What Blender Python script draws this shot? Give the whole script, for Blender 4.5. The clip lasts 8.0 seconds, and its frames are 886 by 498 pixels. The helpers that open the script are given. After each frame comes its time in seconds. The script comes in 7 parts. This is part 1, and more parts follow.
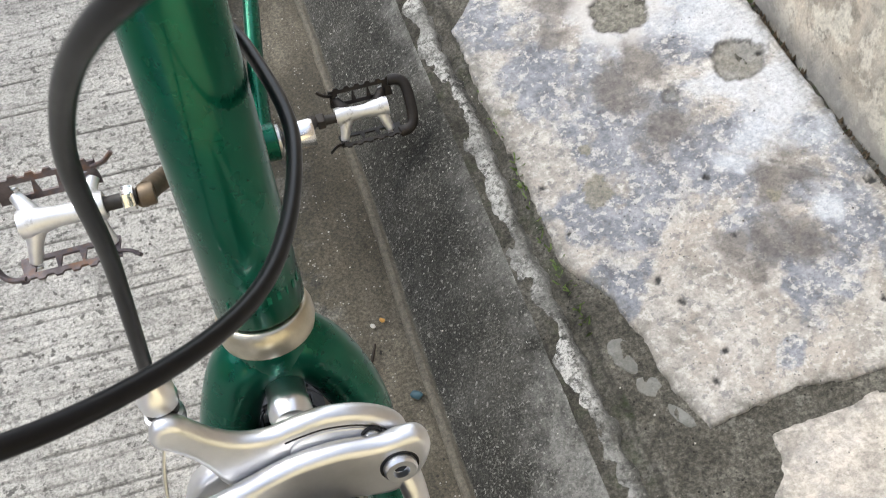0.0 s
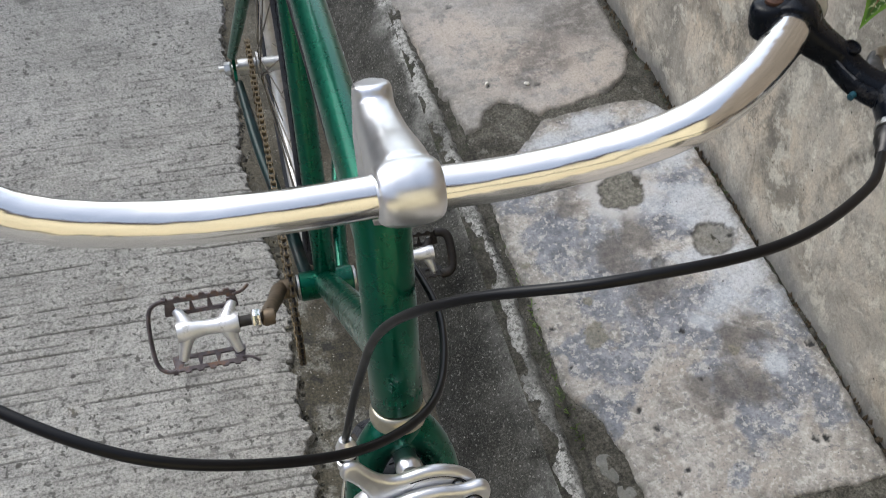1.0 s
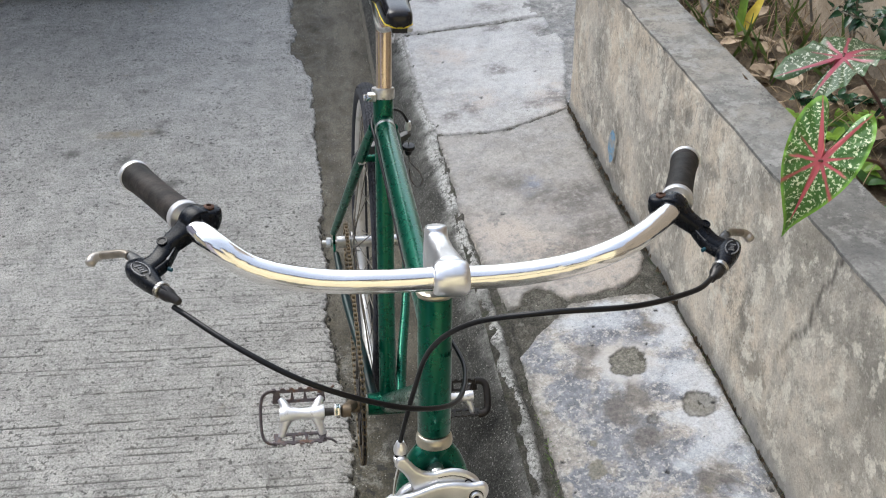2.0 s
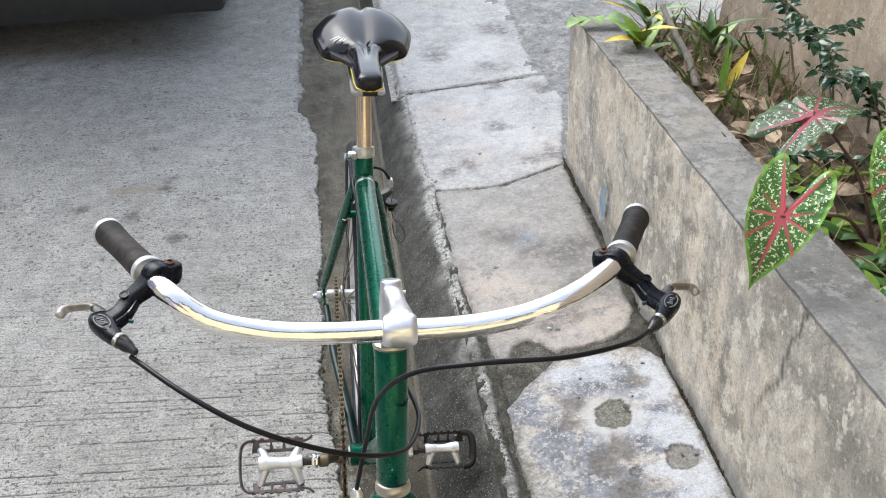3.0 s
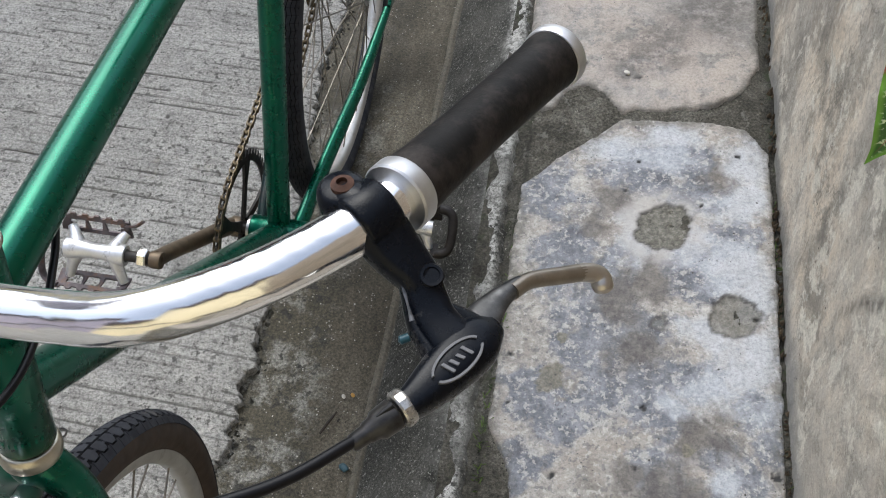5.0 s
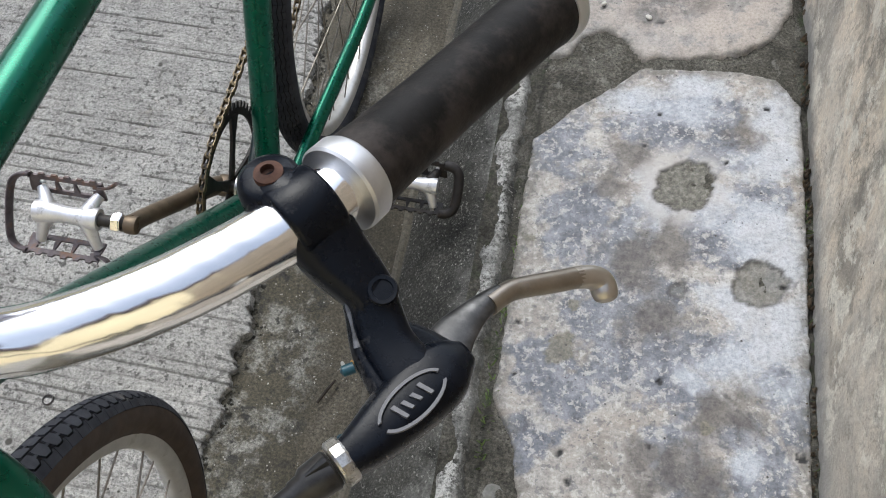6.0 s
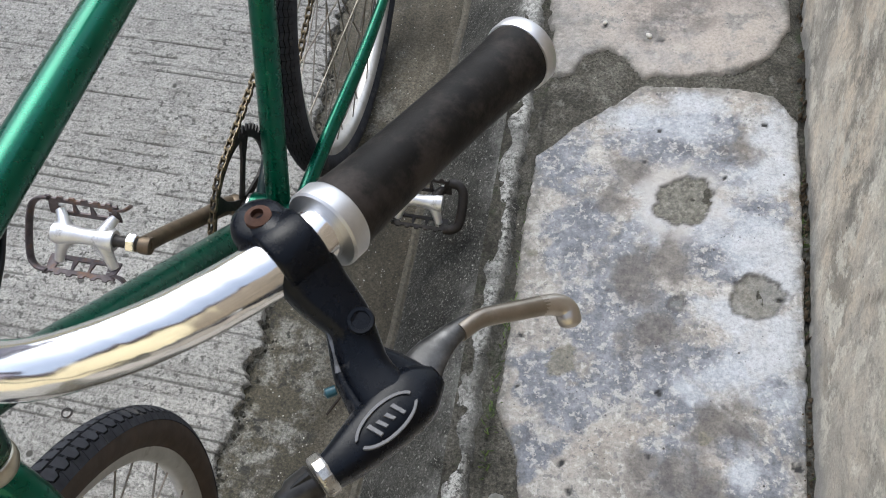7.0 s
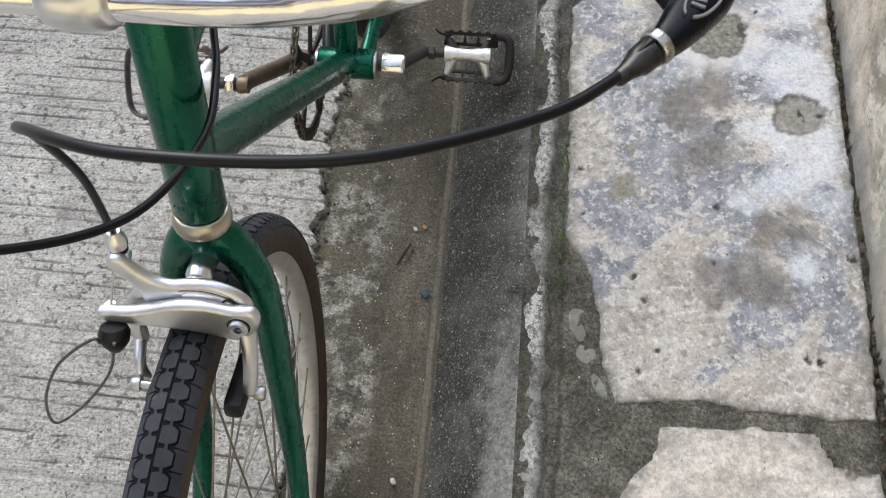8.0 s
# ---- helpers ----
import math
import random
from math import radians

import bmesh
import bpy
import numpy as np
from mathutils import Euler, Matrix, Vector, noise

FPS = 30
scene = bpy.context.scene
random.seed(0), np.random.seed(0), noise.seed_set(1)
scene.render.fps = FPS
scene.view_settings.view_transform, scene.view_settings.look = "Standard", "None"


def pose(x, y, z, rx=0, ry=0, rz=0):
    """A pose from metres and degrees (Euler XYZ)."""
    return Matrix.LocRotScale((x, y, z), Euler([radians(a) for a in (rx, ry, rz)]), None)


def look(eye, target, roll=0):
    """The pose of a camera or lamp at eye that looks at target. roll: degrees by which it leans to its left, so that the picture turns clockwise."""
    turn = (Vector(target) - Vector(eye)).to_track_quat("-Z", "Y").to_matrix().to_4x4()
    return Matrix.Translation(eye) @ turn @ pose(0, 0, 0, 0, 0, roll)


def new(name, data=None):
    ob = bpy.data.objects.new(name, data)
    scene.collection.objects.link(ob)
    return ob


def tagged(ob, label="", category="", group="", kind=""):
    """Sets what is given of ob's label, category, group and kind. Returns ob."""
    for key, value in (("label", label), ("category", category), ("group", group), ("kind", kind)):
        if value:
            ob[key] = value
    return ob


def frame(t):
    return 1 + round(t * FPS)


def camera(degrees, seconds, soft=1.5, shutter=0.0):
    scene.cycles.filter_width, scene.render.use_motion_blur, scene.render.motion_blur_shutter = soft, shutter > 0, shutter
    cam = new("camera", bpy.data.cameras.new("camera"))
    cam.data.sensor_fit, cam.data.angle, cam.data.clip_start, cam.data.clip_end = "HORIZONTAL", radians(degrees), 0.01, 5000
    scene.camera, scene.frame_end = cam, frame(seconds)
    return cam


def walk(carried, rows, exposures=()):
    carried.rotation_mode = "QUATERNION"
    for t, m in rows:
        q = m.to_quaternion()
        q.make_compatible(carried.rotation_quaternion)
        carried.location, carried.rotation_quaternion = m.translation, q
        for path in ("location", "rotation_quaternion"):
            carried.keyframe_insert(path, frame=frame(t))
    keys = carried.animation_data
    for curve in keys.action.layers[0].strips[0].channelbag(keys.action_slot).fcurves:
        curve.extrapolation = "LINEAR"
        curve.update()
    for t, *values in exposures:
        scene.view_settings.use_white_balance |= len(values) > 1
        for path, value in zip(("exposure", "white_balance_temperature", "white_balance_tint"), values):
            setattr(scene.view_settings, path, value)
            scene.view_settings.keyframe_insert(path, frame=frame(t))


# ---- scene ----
cam = camera(51.4, 8.0, soft=1.0, shutter=0.12)
# seconds, eye, target, roll
PATH = [
    (0, (-0.599, -0.433, 0.862), (-0.399, 0.636, -0.816), -8.6),
    (0.3, (-0.612, -0.462, 0.949), (-0.362, 0.641, -0.701), -5.8),
    (0.5, (-0.628, -0.49, 1.003), (-0.379, 0.631, -0.635), -4.7),
    (0.8, (-0.655, -0.529, 1.058), (-0.393, 0.659, -0.53), -3.3),
    (1, (-0.671, -0.565, 1.11), (-0.407, 0.693, -0.422), -3.0),
    (1.2, (-0.688, -0.624, 1.157), (-0.436, 0.724, -0.299), -3.2),
    (1.5, (-0.702, -0.759, 1.224), (-0.497, 0.72, -0.106), -3.3),
    (1.8, (-0.718, -0.878, 1.288), (-0.555, 0.674, 0.037), -2.0),
    (2, (-0.717, -0.927, 1.312), (-0.506, 0.669, 0.125), -1.3),
    (2.2, (-0.719, -0.962, 1.331), (-0.502, 0.681, 0.212), -1.5),
    (2.75, (-0.673, -1.0, 1.35), (-0.485, 0.665, 0.295), -2.0),
    (3.3, (-0.618, -0.915, 1.31), (-0.467, 0.699, 0.139), -2.6),
    (3.5, (-0.587, -0.88, 1.293), (-0.458, 0.681, 0.049), -3.2),
    (3.8, (-0.513, -0.774, 1.23), (-0.439, 0.694, -0.126), -4.5),
    (4, (-0.458, -0.679, 1.168), (-0.428, 0.717, -0.264), -5.0),
    (4.2, (-0.401, -0.592, 1.113), (-0.433, 0.732, -0.385), -4.7),
    (4.5, (-0.34, -0.509, 1.103), (-0.469, 0.72, -0.47), -3.4),
    (4.7, (-0.307, -0.463, 1.111), (-0.516, 0.698, -0.504), -3.8),
    (5.8, (-0.299, -0.346, 1.045), (-0.585, 0.649, -0.667), -6.6),
    (6, (-0.295, -0.343, 1.041), (-0.583, 0.635, -0.679), -7.4),
    (6.2, (-0.293, -0.341, 1.033), (-0.589, 0.627, -0.692), -8.3),
    (6.5, (-0.284, -0.339, 1.048), (-0.609, 0.632, -0.67), -10.0),
    (6.8, (-0.279, -0.34, 1.063), (-0.608, 0.65, -0.643), -9.7),
    (7, (-0.275, -0.349, 1.074), (-0.601, 0.639, -0.634), -9.4),
    (7.2, (-0.28, -0.373, 1.072), (-0.597, 0.603, -0.644), -8.6),
    (7.5, (-0.309, -0.426, 1.078), (-0.628, 0.519, -0.655), -9.2),
    (7.8, (-0.359, -0.489, 1.078), (-0.671, 0.414, -0.679), -11.0),
    (8, (-0.402, -0.521, 1.073), (-0.624, 0.38, -0.699), -10.0),
]
# seconds, stops, kelvin, tint
EXPOSURES = [(0.0, 1.63, 6410, 8), (1.0, 0.9, 6250, 8), (1.5, 0.85, 6270, 8), (2.0, 1.22, 6270, 8), (2.2, 1.29, 6250, 8), (3.3, 1.47, 6250, 8), (3.5, 1.43, 6250, 8), (4.0, 1.04, 6210, 8), (4.5, 0.97, 6190, 8), (6.0, 1.14, 6180, 8), (6.5, 1.16, 6160, 8), (7.5, 1.22, 6130, 8), (8.0, 1.31, 6290, 9)]
walk(cam, [(t, look(eye, target, roll)) for t, eye, target, roll in PATH], EXPOSURES)

# ---- world and sun: bright hazy sky, soft sun high over the road ----
SUN_ELEV, SUN_AZ = radians(52), radians(328)
world = bpy.data.worlds.new("sky")
scene.world = world
world.use_nodes = True
wn = world.node_tree
sky = wn.nodes.new("ShaderNodeTexSky")
sky.sky_type, sky.sun_disc = "NISHITA", False
sky.sun_elevation, sky.sun_rotation = SUN_ELEV, SUN_AZ
sky.dust_density, sky.air_density = 3.0, 1.0
pale = wn.nodes.new("ShaderNodeHueSaturation")
pale.inputs["Saturation"].default_value = 0.55
wn.links.new(sky.outputs[0], pale.inputs["Color"])
back = wn.nodes["Background"]
back.inputs["Strength"].default_value = 0.15
wn.links.new(pale.outputs[0], back.inputs["Color"])

sun_data = bpy.data.lights.new("sun", "SUN")
sun_data.energy, sun_data.angle, sun_data.color = 0.5, radians(40), (0.97, 0.985, 0.95)
sun = new("sun", sun_data)
sun_dir = Vector((math.sin(SUN_AZ) * math.cos(SUN_ELEV), math.cos(SUN_AZ) * math.cos(SUN_ELEV), math.sin(SUN_ELEV)))
sun.matrix_world = look(sun_dir * 8, (0, 0, 0))

# ---- material helpers ----
def node(nt, kind, **settings):
    n = nt.nodes.new("ShaderNode" + kind)
    for key, value in settings.items():
        if key in n.inputs:
            n.inputs[key].default_value = value
    return n


def base_material(name, colour=(0.5, 0.5, 0.5), rough=0.5, metal=0.0, coat=0.0):
    m = bpy.data.materials.new(name)
    m.use_nodes = True
    nt = m.node_tree
    b = nt.nodes["Principled BSDF"]
    b.inputs["Base Color"].default_value = (*colour, 1)
    b.inputs["Roughness"].default_value = rough
    b.inputs["Metallic"].default_value = metal
    b.inputs["Coat Weight"].default_value = coat
    b.inputs["Coat Roughness"].default_value = 0.08
    return m, nt, b


def coords(nt, scale=(1, 1, 1)):
    c = node(nt, "TexCoord")
    mp = node(nt, "Mapping")
    mp.inputs["Scale"].default_value = scale
    nt.links.new(c.outputs["Object"], mp.inputs["Vector"])
    return mp.outputs[0]


def noise_at(nt, vec, scale, detail=4.0, rough=0.6, distort=0.0):
    n = node(nt, "TexNoise", Scale=scale, Detail=detail, Roughness=rough, Distortion=distort)
    nt.links.new(vec, n.inputs["Vector"])
    return n.outputs["Fac"]


def cells_at(nt, vec, scale, randomness=1.0):
    n = node(nt, "TexVoronoi", Scale=scale, Randomness=randomness)
    nt.links.new(vec, n.inputs["Vector"])
    return n.outputs["Distance"]


def ramp(nt, fac, stops):
    r = node(nt, "ValToRGB")
    el = r.color_ramp.elements
    while len(el) < len(stops):
        el.new(0.5)
    for e, (p, c) in zip(el, stops):
        e.position = p
        e.color = (c, c, c, 1) if isinstance(c, (int, float)) else (*c, 1)
    nt.links.new(fac, r.inputs[0])
    return r.outputs[0]


def mixed(nt, fac, a, b, mode="MIX"):
    m = node(nt, "Mix")
    m.data_type, m.blend_type = "RGBA", mode
    for value, sock in ((fac, m.inputs[0]), (a, m.inputs[6]), (b, m.inputs[7])):
        if isinstance(value, (int, float)):
            sock.default_value = value
        elif isinstance(value, tuple):
            sock.default_value = (*value, 1)
        else:
            nt.links.new(value, sock)
    return m.outputs[2]


def maths(nt, op, a, b=0.0, clamp=False):
    m = node(nt, "Math")
    m.operation, m.use_clamp = op, clamp
    for value, sock in ((a, m.inputs[0]), (b, m.inputs[1])):
        if isinstance(value, (int, float)):
            sock.default_value = value
        else:
            nt.links.new(value, sock)
    return m.outputs[0]


def bumped(nt, b, height, strength=0.4, distance=0.002):
    n = node(nt, "Bump", Strength=strength, Distance=distance)
    nt.links.new(height, n.inputs["Height"])
    nt.links.new(n.outputs[0], b.inputs["Normal"])


def attribute(nt, name):
    a = node(nt, "Attribute")
    a.attribute_name = name
    return a.outputs["Fac"]


AGED = 0.68     # old weathered cement is darker than fresh


def link_colour(nt, b, colour, share=1.0):
    if share != 1.0:
        colour = mixed(nt, 1.0, colour, (share, share, share), "MULTIPLY")
    nt.links.new(colour, b.inputs["Base Color"])


# ---- ground and wall materials ----
def patches(nt, vec, scale, lo, hi, detail=8, rough=0.7):
    """A mask of uneven patches with fairly crisp edges."""
    return ramp(nt, noise_at(nt, vec, scale, detail, rough), [(lo, 0.0), (hi, 1.0)])


def times(nt, *masks):
    out = masks[0]
    for m in masks[1:]:
        out = maths(nt, "MULTIPLY", out, m)
    return out


def grained(nt, c, vec, scale, lo, hi, amount=0.9):
    g = ramp(nt, noise_at(nt, vec, scale, 4, 0.8), [(0.32, lo), (0.5, 1.0), (0.68, hi)])
    return mixed(nt, amount, c, g, "MULTIPLY")


def dots_of(nt, vec, cell, size, pick_scale, pick):
    """Small round marks strewn in clusters."""
    d = ramp(nt, cells_at(nt, vec, cell), [(size, 1.0), (size * 1.35, 0.0)])
    return times(nt, d, ramp(nt, noise_at(nt, vec, pick_scale, 2), [(pick, 0.0), (pick + 0.04, 1.0)]))


def road_material():
    m, nt, b = base_material("road_concrete", rough=0.92)
    v = coords(nt)
    c = ramp(nt, noise_at(nt, v, 1.7, 5), [(0.3, (0.50, 0.484, 0.446)), (0.5, (0.58, 0.563, 0.523)), (0.72, (0.64, 0.625, 0.584))])
    c = mixed(nt, 1.0, c, ramp(nt, noise_at(nt, v, 16, 8, 0.75), [(0.3, 0.68), (0.7, 1.16)]), "MULTIPLY")
    c = grained(nt, c, v, 230, 0.25, 1.55)
    c = grained(nt, c, coords(nt, (0.12, 1, 1)), 170, 0.72, 1.12, 0.6)
    groove = attribute(nt, "groove")
    c = mixed(nt, maths(nt, "MULTIPLY", groove, 1.1, True), c, (0.06, 0.053, 0.042))
    c = mixed(nt, times(nt, patches(nt, v, 95, 0.57, 0.63, 3, 0.6), patches(nt, v, 7, 0.30, 0.56, 4), 0.85), c, (0.11, 0.105, 0.095))
    c = mixed(nt, dots_of(nt, v, 85, 0.13, 31, 0.56), c, (0.10, 0.095, 0.08))
    c = mixed(nt, dots_of(nt, v, 26, 0.12, 9, 0.60), c, (0.12, 0.115, 0.10))
    c = mixed(nt, dots_of(nt, v, 110, 0.15, 23, 0.60), c, (0.62, 0.60, 0.56))
    oil = ramp(nt, noise_at(nt, v, 5.5, 5, 0.6), [(0.62, 0.0), (0.72, 0.5)])
    c = mixed(nt, oil, c, (0.15, 0.145, 0.135))
    tan = times(nt, patches(nt, v, 3.1, 0.62, 0.70), patches(nt, v, 22, 0.45, 0.6))
    c = mixed(nt, maths(nt, "MULTIPLY", tan, 0.6), c, (0.42, 0.34, 0.22))
    c = mixed(nt, times(nt, attribute(nt, "spill"), patches(nt, v, 30, 0.36, 0.56), 0.75), c, (0.40, 0.335, 0.22))
    c = mixed(nt, times(nt, attribute(nt, "scuff"), patches(nt, v, 40, 0.34, 0.52), 0.8), c, (0.115, 0.11, 0.10))
    link_colour(nt, b, c, AGED)
    h = maths(nt, "ADD", noise_at(nt, v, 200, 4, 0.8), maths(nt, "MULTIPLY", noise_at(nt, coords(nt, (0.12, 1, 1)), 170, 3, 0.7), 0.8))
    bumped(nt, b, h, 1.0, 0.0045)
    return m


def gutter_material():
    m, nt, b = base_material("gutter_cement", rough=0.82)
    v = coords(nt)
    c = ramp(nt, noise_at(nt, coords(nt, (1, 0.35, 1)), 10, 8, 0.7), [(0.32, (0.070, 0.060, 0.040)), (0.5, (0.135, 0.117, 0.082)), (0.68, (0.21, 0.185, 0.138))])
    edge = attribute(nt, "rough_side")
    c = mixed(nt, times(nt, edge, 0.6), c, (0.075, 0.068, 0.042))
    c = mixed(nt, times(nt, patches(nt, v, 11, 0.46, 0.56), patches(nt, v, 44, 0.42, 0.58, 9, 0.75), edge, 0.75), c, (0.40, 0.39, 0.35))
    c = mixed(nt, times(nt, patches(nt, coords(nt, (1, 0.3, 1)), 15, 0.50, 0.60, 7), 0.55), c, (0.055, 0.048, 0.030))
    c = mixed(nt, times(nt, patches(nt, v, 42, 0.54, 0.62), edge), c, (0.045, 0.043, 0.036))
    c = mixed(nt, times(nt, patches(nt, v, 13, 0.56, 0.70), 0.6), c, (0.055, 0.048, 0.034))
    # darker brown patches at a few places along the channel
    c = mixed(nt, times(nt, attribute(nt, "dark_patch"), patches(nt, v, 7, 0.30, 0.62, 7), 0.75), c, (0.060, 0.052, 0.034))
    c = grained(nt, c, v, 260, 0.25, 2.0)
    c = mixed(nt, dots_of(nt, v, 170, 0.16, 38, 0.55), c, (0.50, 0.48, 0.42))
    c = mixed(nt, dots_of(nt, v, 95, 0.14, 27, 0.58), c, (0.03, 0.027, 0.02))
    link_colour(nt, b, c, AGED)
    bumped(nt, b, maths(nt, "ADD", noise_at(nt, v, 260, 4, 0.8), maths(nt, "MULTIPLY", noise_at(nt, v, 34, 6, 0.7), 2.0)), 0.7, 0.003)
    return m


def kerb_material():
    m, nt, b = base_material("kerb_cement", rough=0.9)
    v = coords(nt)
    c = ramp(nt, noise_at(nt, v, 8, 8, 0.7), [(0.30, (0.014, 0.014, 0.011)), (0.5, (0.040, 0.039, 0.032)), (0.72, (0.110, 0.107, 0.092))])
    c = grained(nt, c, v, 330, 0.2, 3.0)
    c = mixed(nt, times(nt, patches(nt, v, 380, 0.54, 0.60, 2, 0.6), patches(nt, v, 30, 0.34, 0.66, 5), 0.6), c, (0.30, 0.295, 0.265))
    c = mixed(nt, times(nt, patches(nt, v, 210, 0.62, 0.67, 2, 0.6), 0.7), c, (0.45, 0.44, 0.40))
    c = mixed(nt, times(nt, patches(nt, v, 9, 0.50, 0.68, 7), 0.35), c, (0.17, 0.167, 0.147))
    c = mixed(nt, times(nt, attribute(nt, "bleach"), patches(nt, v, 16, 0.40, 0.60), 0.85), c, grained(nt, (0.50, 0.495, 0.46), v, 200, 0.35, 1.5))
    crust = attribute(nt, "crust")
    c = mixed(nt, times(nt, crust, patches(nt, v, 110, 0.43, 0.55, 8, 0.8), 0.92), c, grained(nt, (0.74, 0.73, 0.69), v, 220, 0.45, 1.25))
    c = mixed(nt, attribute(nt, "lip"), c, grained(nt, (0.20, 0.18, 0.14), v, 200, 0.5, 1.5))
    link_colour(nt, b, c, AGED)
    bumped(nt, b, maths(nt, "ADD", noise_at(nt, v, 330, 4, 0.8), maths(nt, "MULTIPLY", noise_at(nt, v, 60, 6, 0.7), 2.5)), 0.7, 0.003)
    return m


def mortar_material():
    m, nt, b = base_material("joint_mortar", rough=0.95)
    v = coords(nt)
    c = ramp(nt, noise_at(nt, v, 18, 8, 0.72), [(0.32, (0.050, 0.047, 0.037)), (0.5, (0.125, 0.117, 0.094)), (0.70, (0.26, 0.248, 0.212))])
    c = grained(nt, c, v, 240, 0.2, 2.2)
    c = mixed(nt, times(nt, patches(nt, v, 30, 0.59, 0.66), 0.55), c, (0.36, 0.35, 0.315))
    c = mixed(nt, dots_of(nt, v, 150, 0.15, 40, 0.54), c, (0.02, 0.018, 0.014))
    crack = attribute(nt, "crack")
    c = mixed(nt, maths(nt, "MULTIPLY", crack, 0.65), c, (0.026, 0.024, 0.018))
    c = mixed(nt, times(nt, crack, patches(nt, v, 26, 0.52, 0.62), 0.7), c, (0.045, 0.075, 0.018))
    link_colour(nt, b, c, AGED)
    bumped(nt, b, maths(nt, "ADD", noise_at(nt, v, 240, 4, 0.8), maths(nt, "MULTIPLY", noise_at(nt, v, 45, 6, 0.7), 3.0)), 0.9, 0.004)
    return m


def plain_skin(nt, v, lo, mid, hi, smoky, cool, mottle):
    c = ramp(nt, noise_at(nt, v, 8, 9, 0.68), [(0.37, lo), (0.49, mid), (0.64, hi)])
    c = mixed(nt, times(nt, patches(nt, v, 30, 0.53, 0.60, 7), 0.5), c, tuple(0.80 * x for x in mid))
    c = mixed(nt, times(nt, patches(nt, v, 36, 0.55, 0.61, 7), 0.55), c, tuple(1.12 * x for x in hi))
    c = mixed(nt, times(nt, patches(nt, v, 4.5, 0.42, 0.58, 6), patches(nt, v, 19, 0.43, 0.54), 0.9 * cool), c, (0.38, 0.41, 0.475))
    c = mixed(nt, mottle, c, ramp(nt, noise_at(nt, v, 24, 10, 0.74), [(0.37, 0.40), (0.48, 0.92), (0.60, 1.42)]), "MULTIPLY")
    c = mixed(nt, mottle, c, ramp(nt, noise_at(nt, v, 78, 8, 0.78), [(0.36, 0.42), (0.49, 0.98), (0.62, 1.42)]), "MULTIPLY")
    speck = patches(nt, v, 11, 0.42, 0.58, 5)
    c = mixed(nt, times(nt, patches(nt, v, 85, 0.555, 0.60, 4, 0.6), speck, 0.65), c, tuple(1.18 * x for x in hi))
    c = mixed(nt, times(nt, patches(nt, v, 70, 0.56, 0.60, 4, 0.6), maths(nt, "SUBTRACT", 1.0, times(nt, speck, 0.6)), 0.55), c, tuple(0.62 * x for x in mid))
    c = mixed(nt, times(nt, attribute(nt, "tan"), patches(nt, v, 24, 0.41, 0.49), 0.8), c, (0.58, 0.495, 0.425))
    c = mixed(nt, times(nt, attribute(nt, "chalk"), patches(nt, v, 21, 0.36, 0.53, 9, 0.72), 0.9), c, grained(nt, (0.66, 0.655, 0.64), v, 60, 0.78, 1.1))
    blue = maths(nt, "MAXIMUM", attribute(nt, "blue"), times(nt, patches(nt, v, 6.5, 0.46, 0.62, 5), 0.85 * cool))
    c = mixed(nt, times(nt, blue, patches(nt, v, 26, 0.42, 0.54, 10, 0.75), 0.85), c, (0.285, 0.315, 0.39))
    c = mixed(nt, times(nt, blue, patches(nt, v, 60, 0.48, 0.55, 8, 0.72), 0.8), c, (0.185, 0.205, 0.265))
    c = mixed(nt, times(nt, blue, patches(nt, v, 58, 0.53, 0.59, 8, 0.75), 0.6), c, (0.62, 0.61, 0.60))
    c = mixed(nt, times(nt, attribute(nt, "smoke"), patches(nt, v, 50, 0.36, 0.54, 9, 0.75), 0.8), c, (0.125, 0.108, 0.095))
    c = mixed(nt, times(nt, patches(nt, v, 9, 0.54, 0.70), patches(nt, v, 34, 0.36, 0.56), smoky), c, (0.20, 0.18, 0.165))
    return c


def ragged(nt, v, name, scale, lo, hi, noisy=1.7, detail=10, rough=0.74):
    """A stain from the slab's attribute, its rim broken up by noise."""
    n = maths(nt, "MULTIPLY", maths(nt, "SUBTRACT", noise_at(nt, v, scale, detail, rough), 0.5), noisy)
    return times(nt, ramp(nt, maths(nt, "ADD", attribute(nt, name), n), [(lo, 0.0), (hi, 1.0)]), ramp(nt, attribute(nt, name), [(0.0, 0.0), (0.12, 1.0)]))


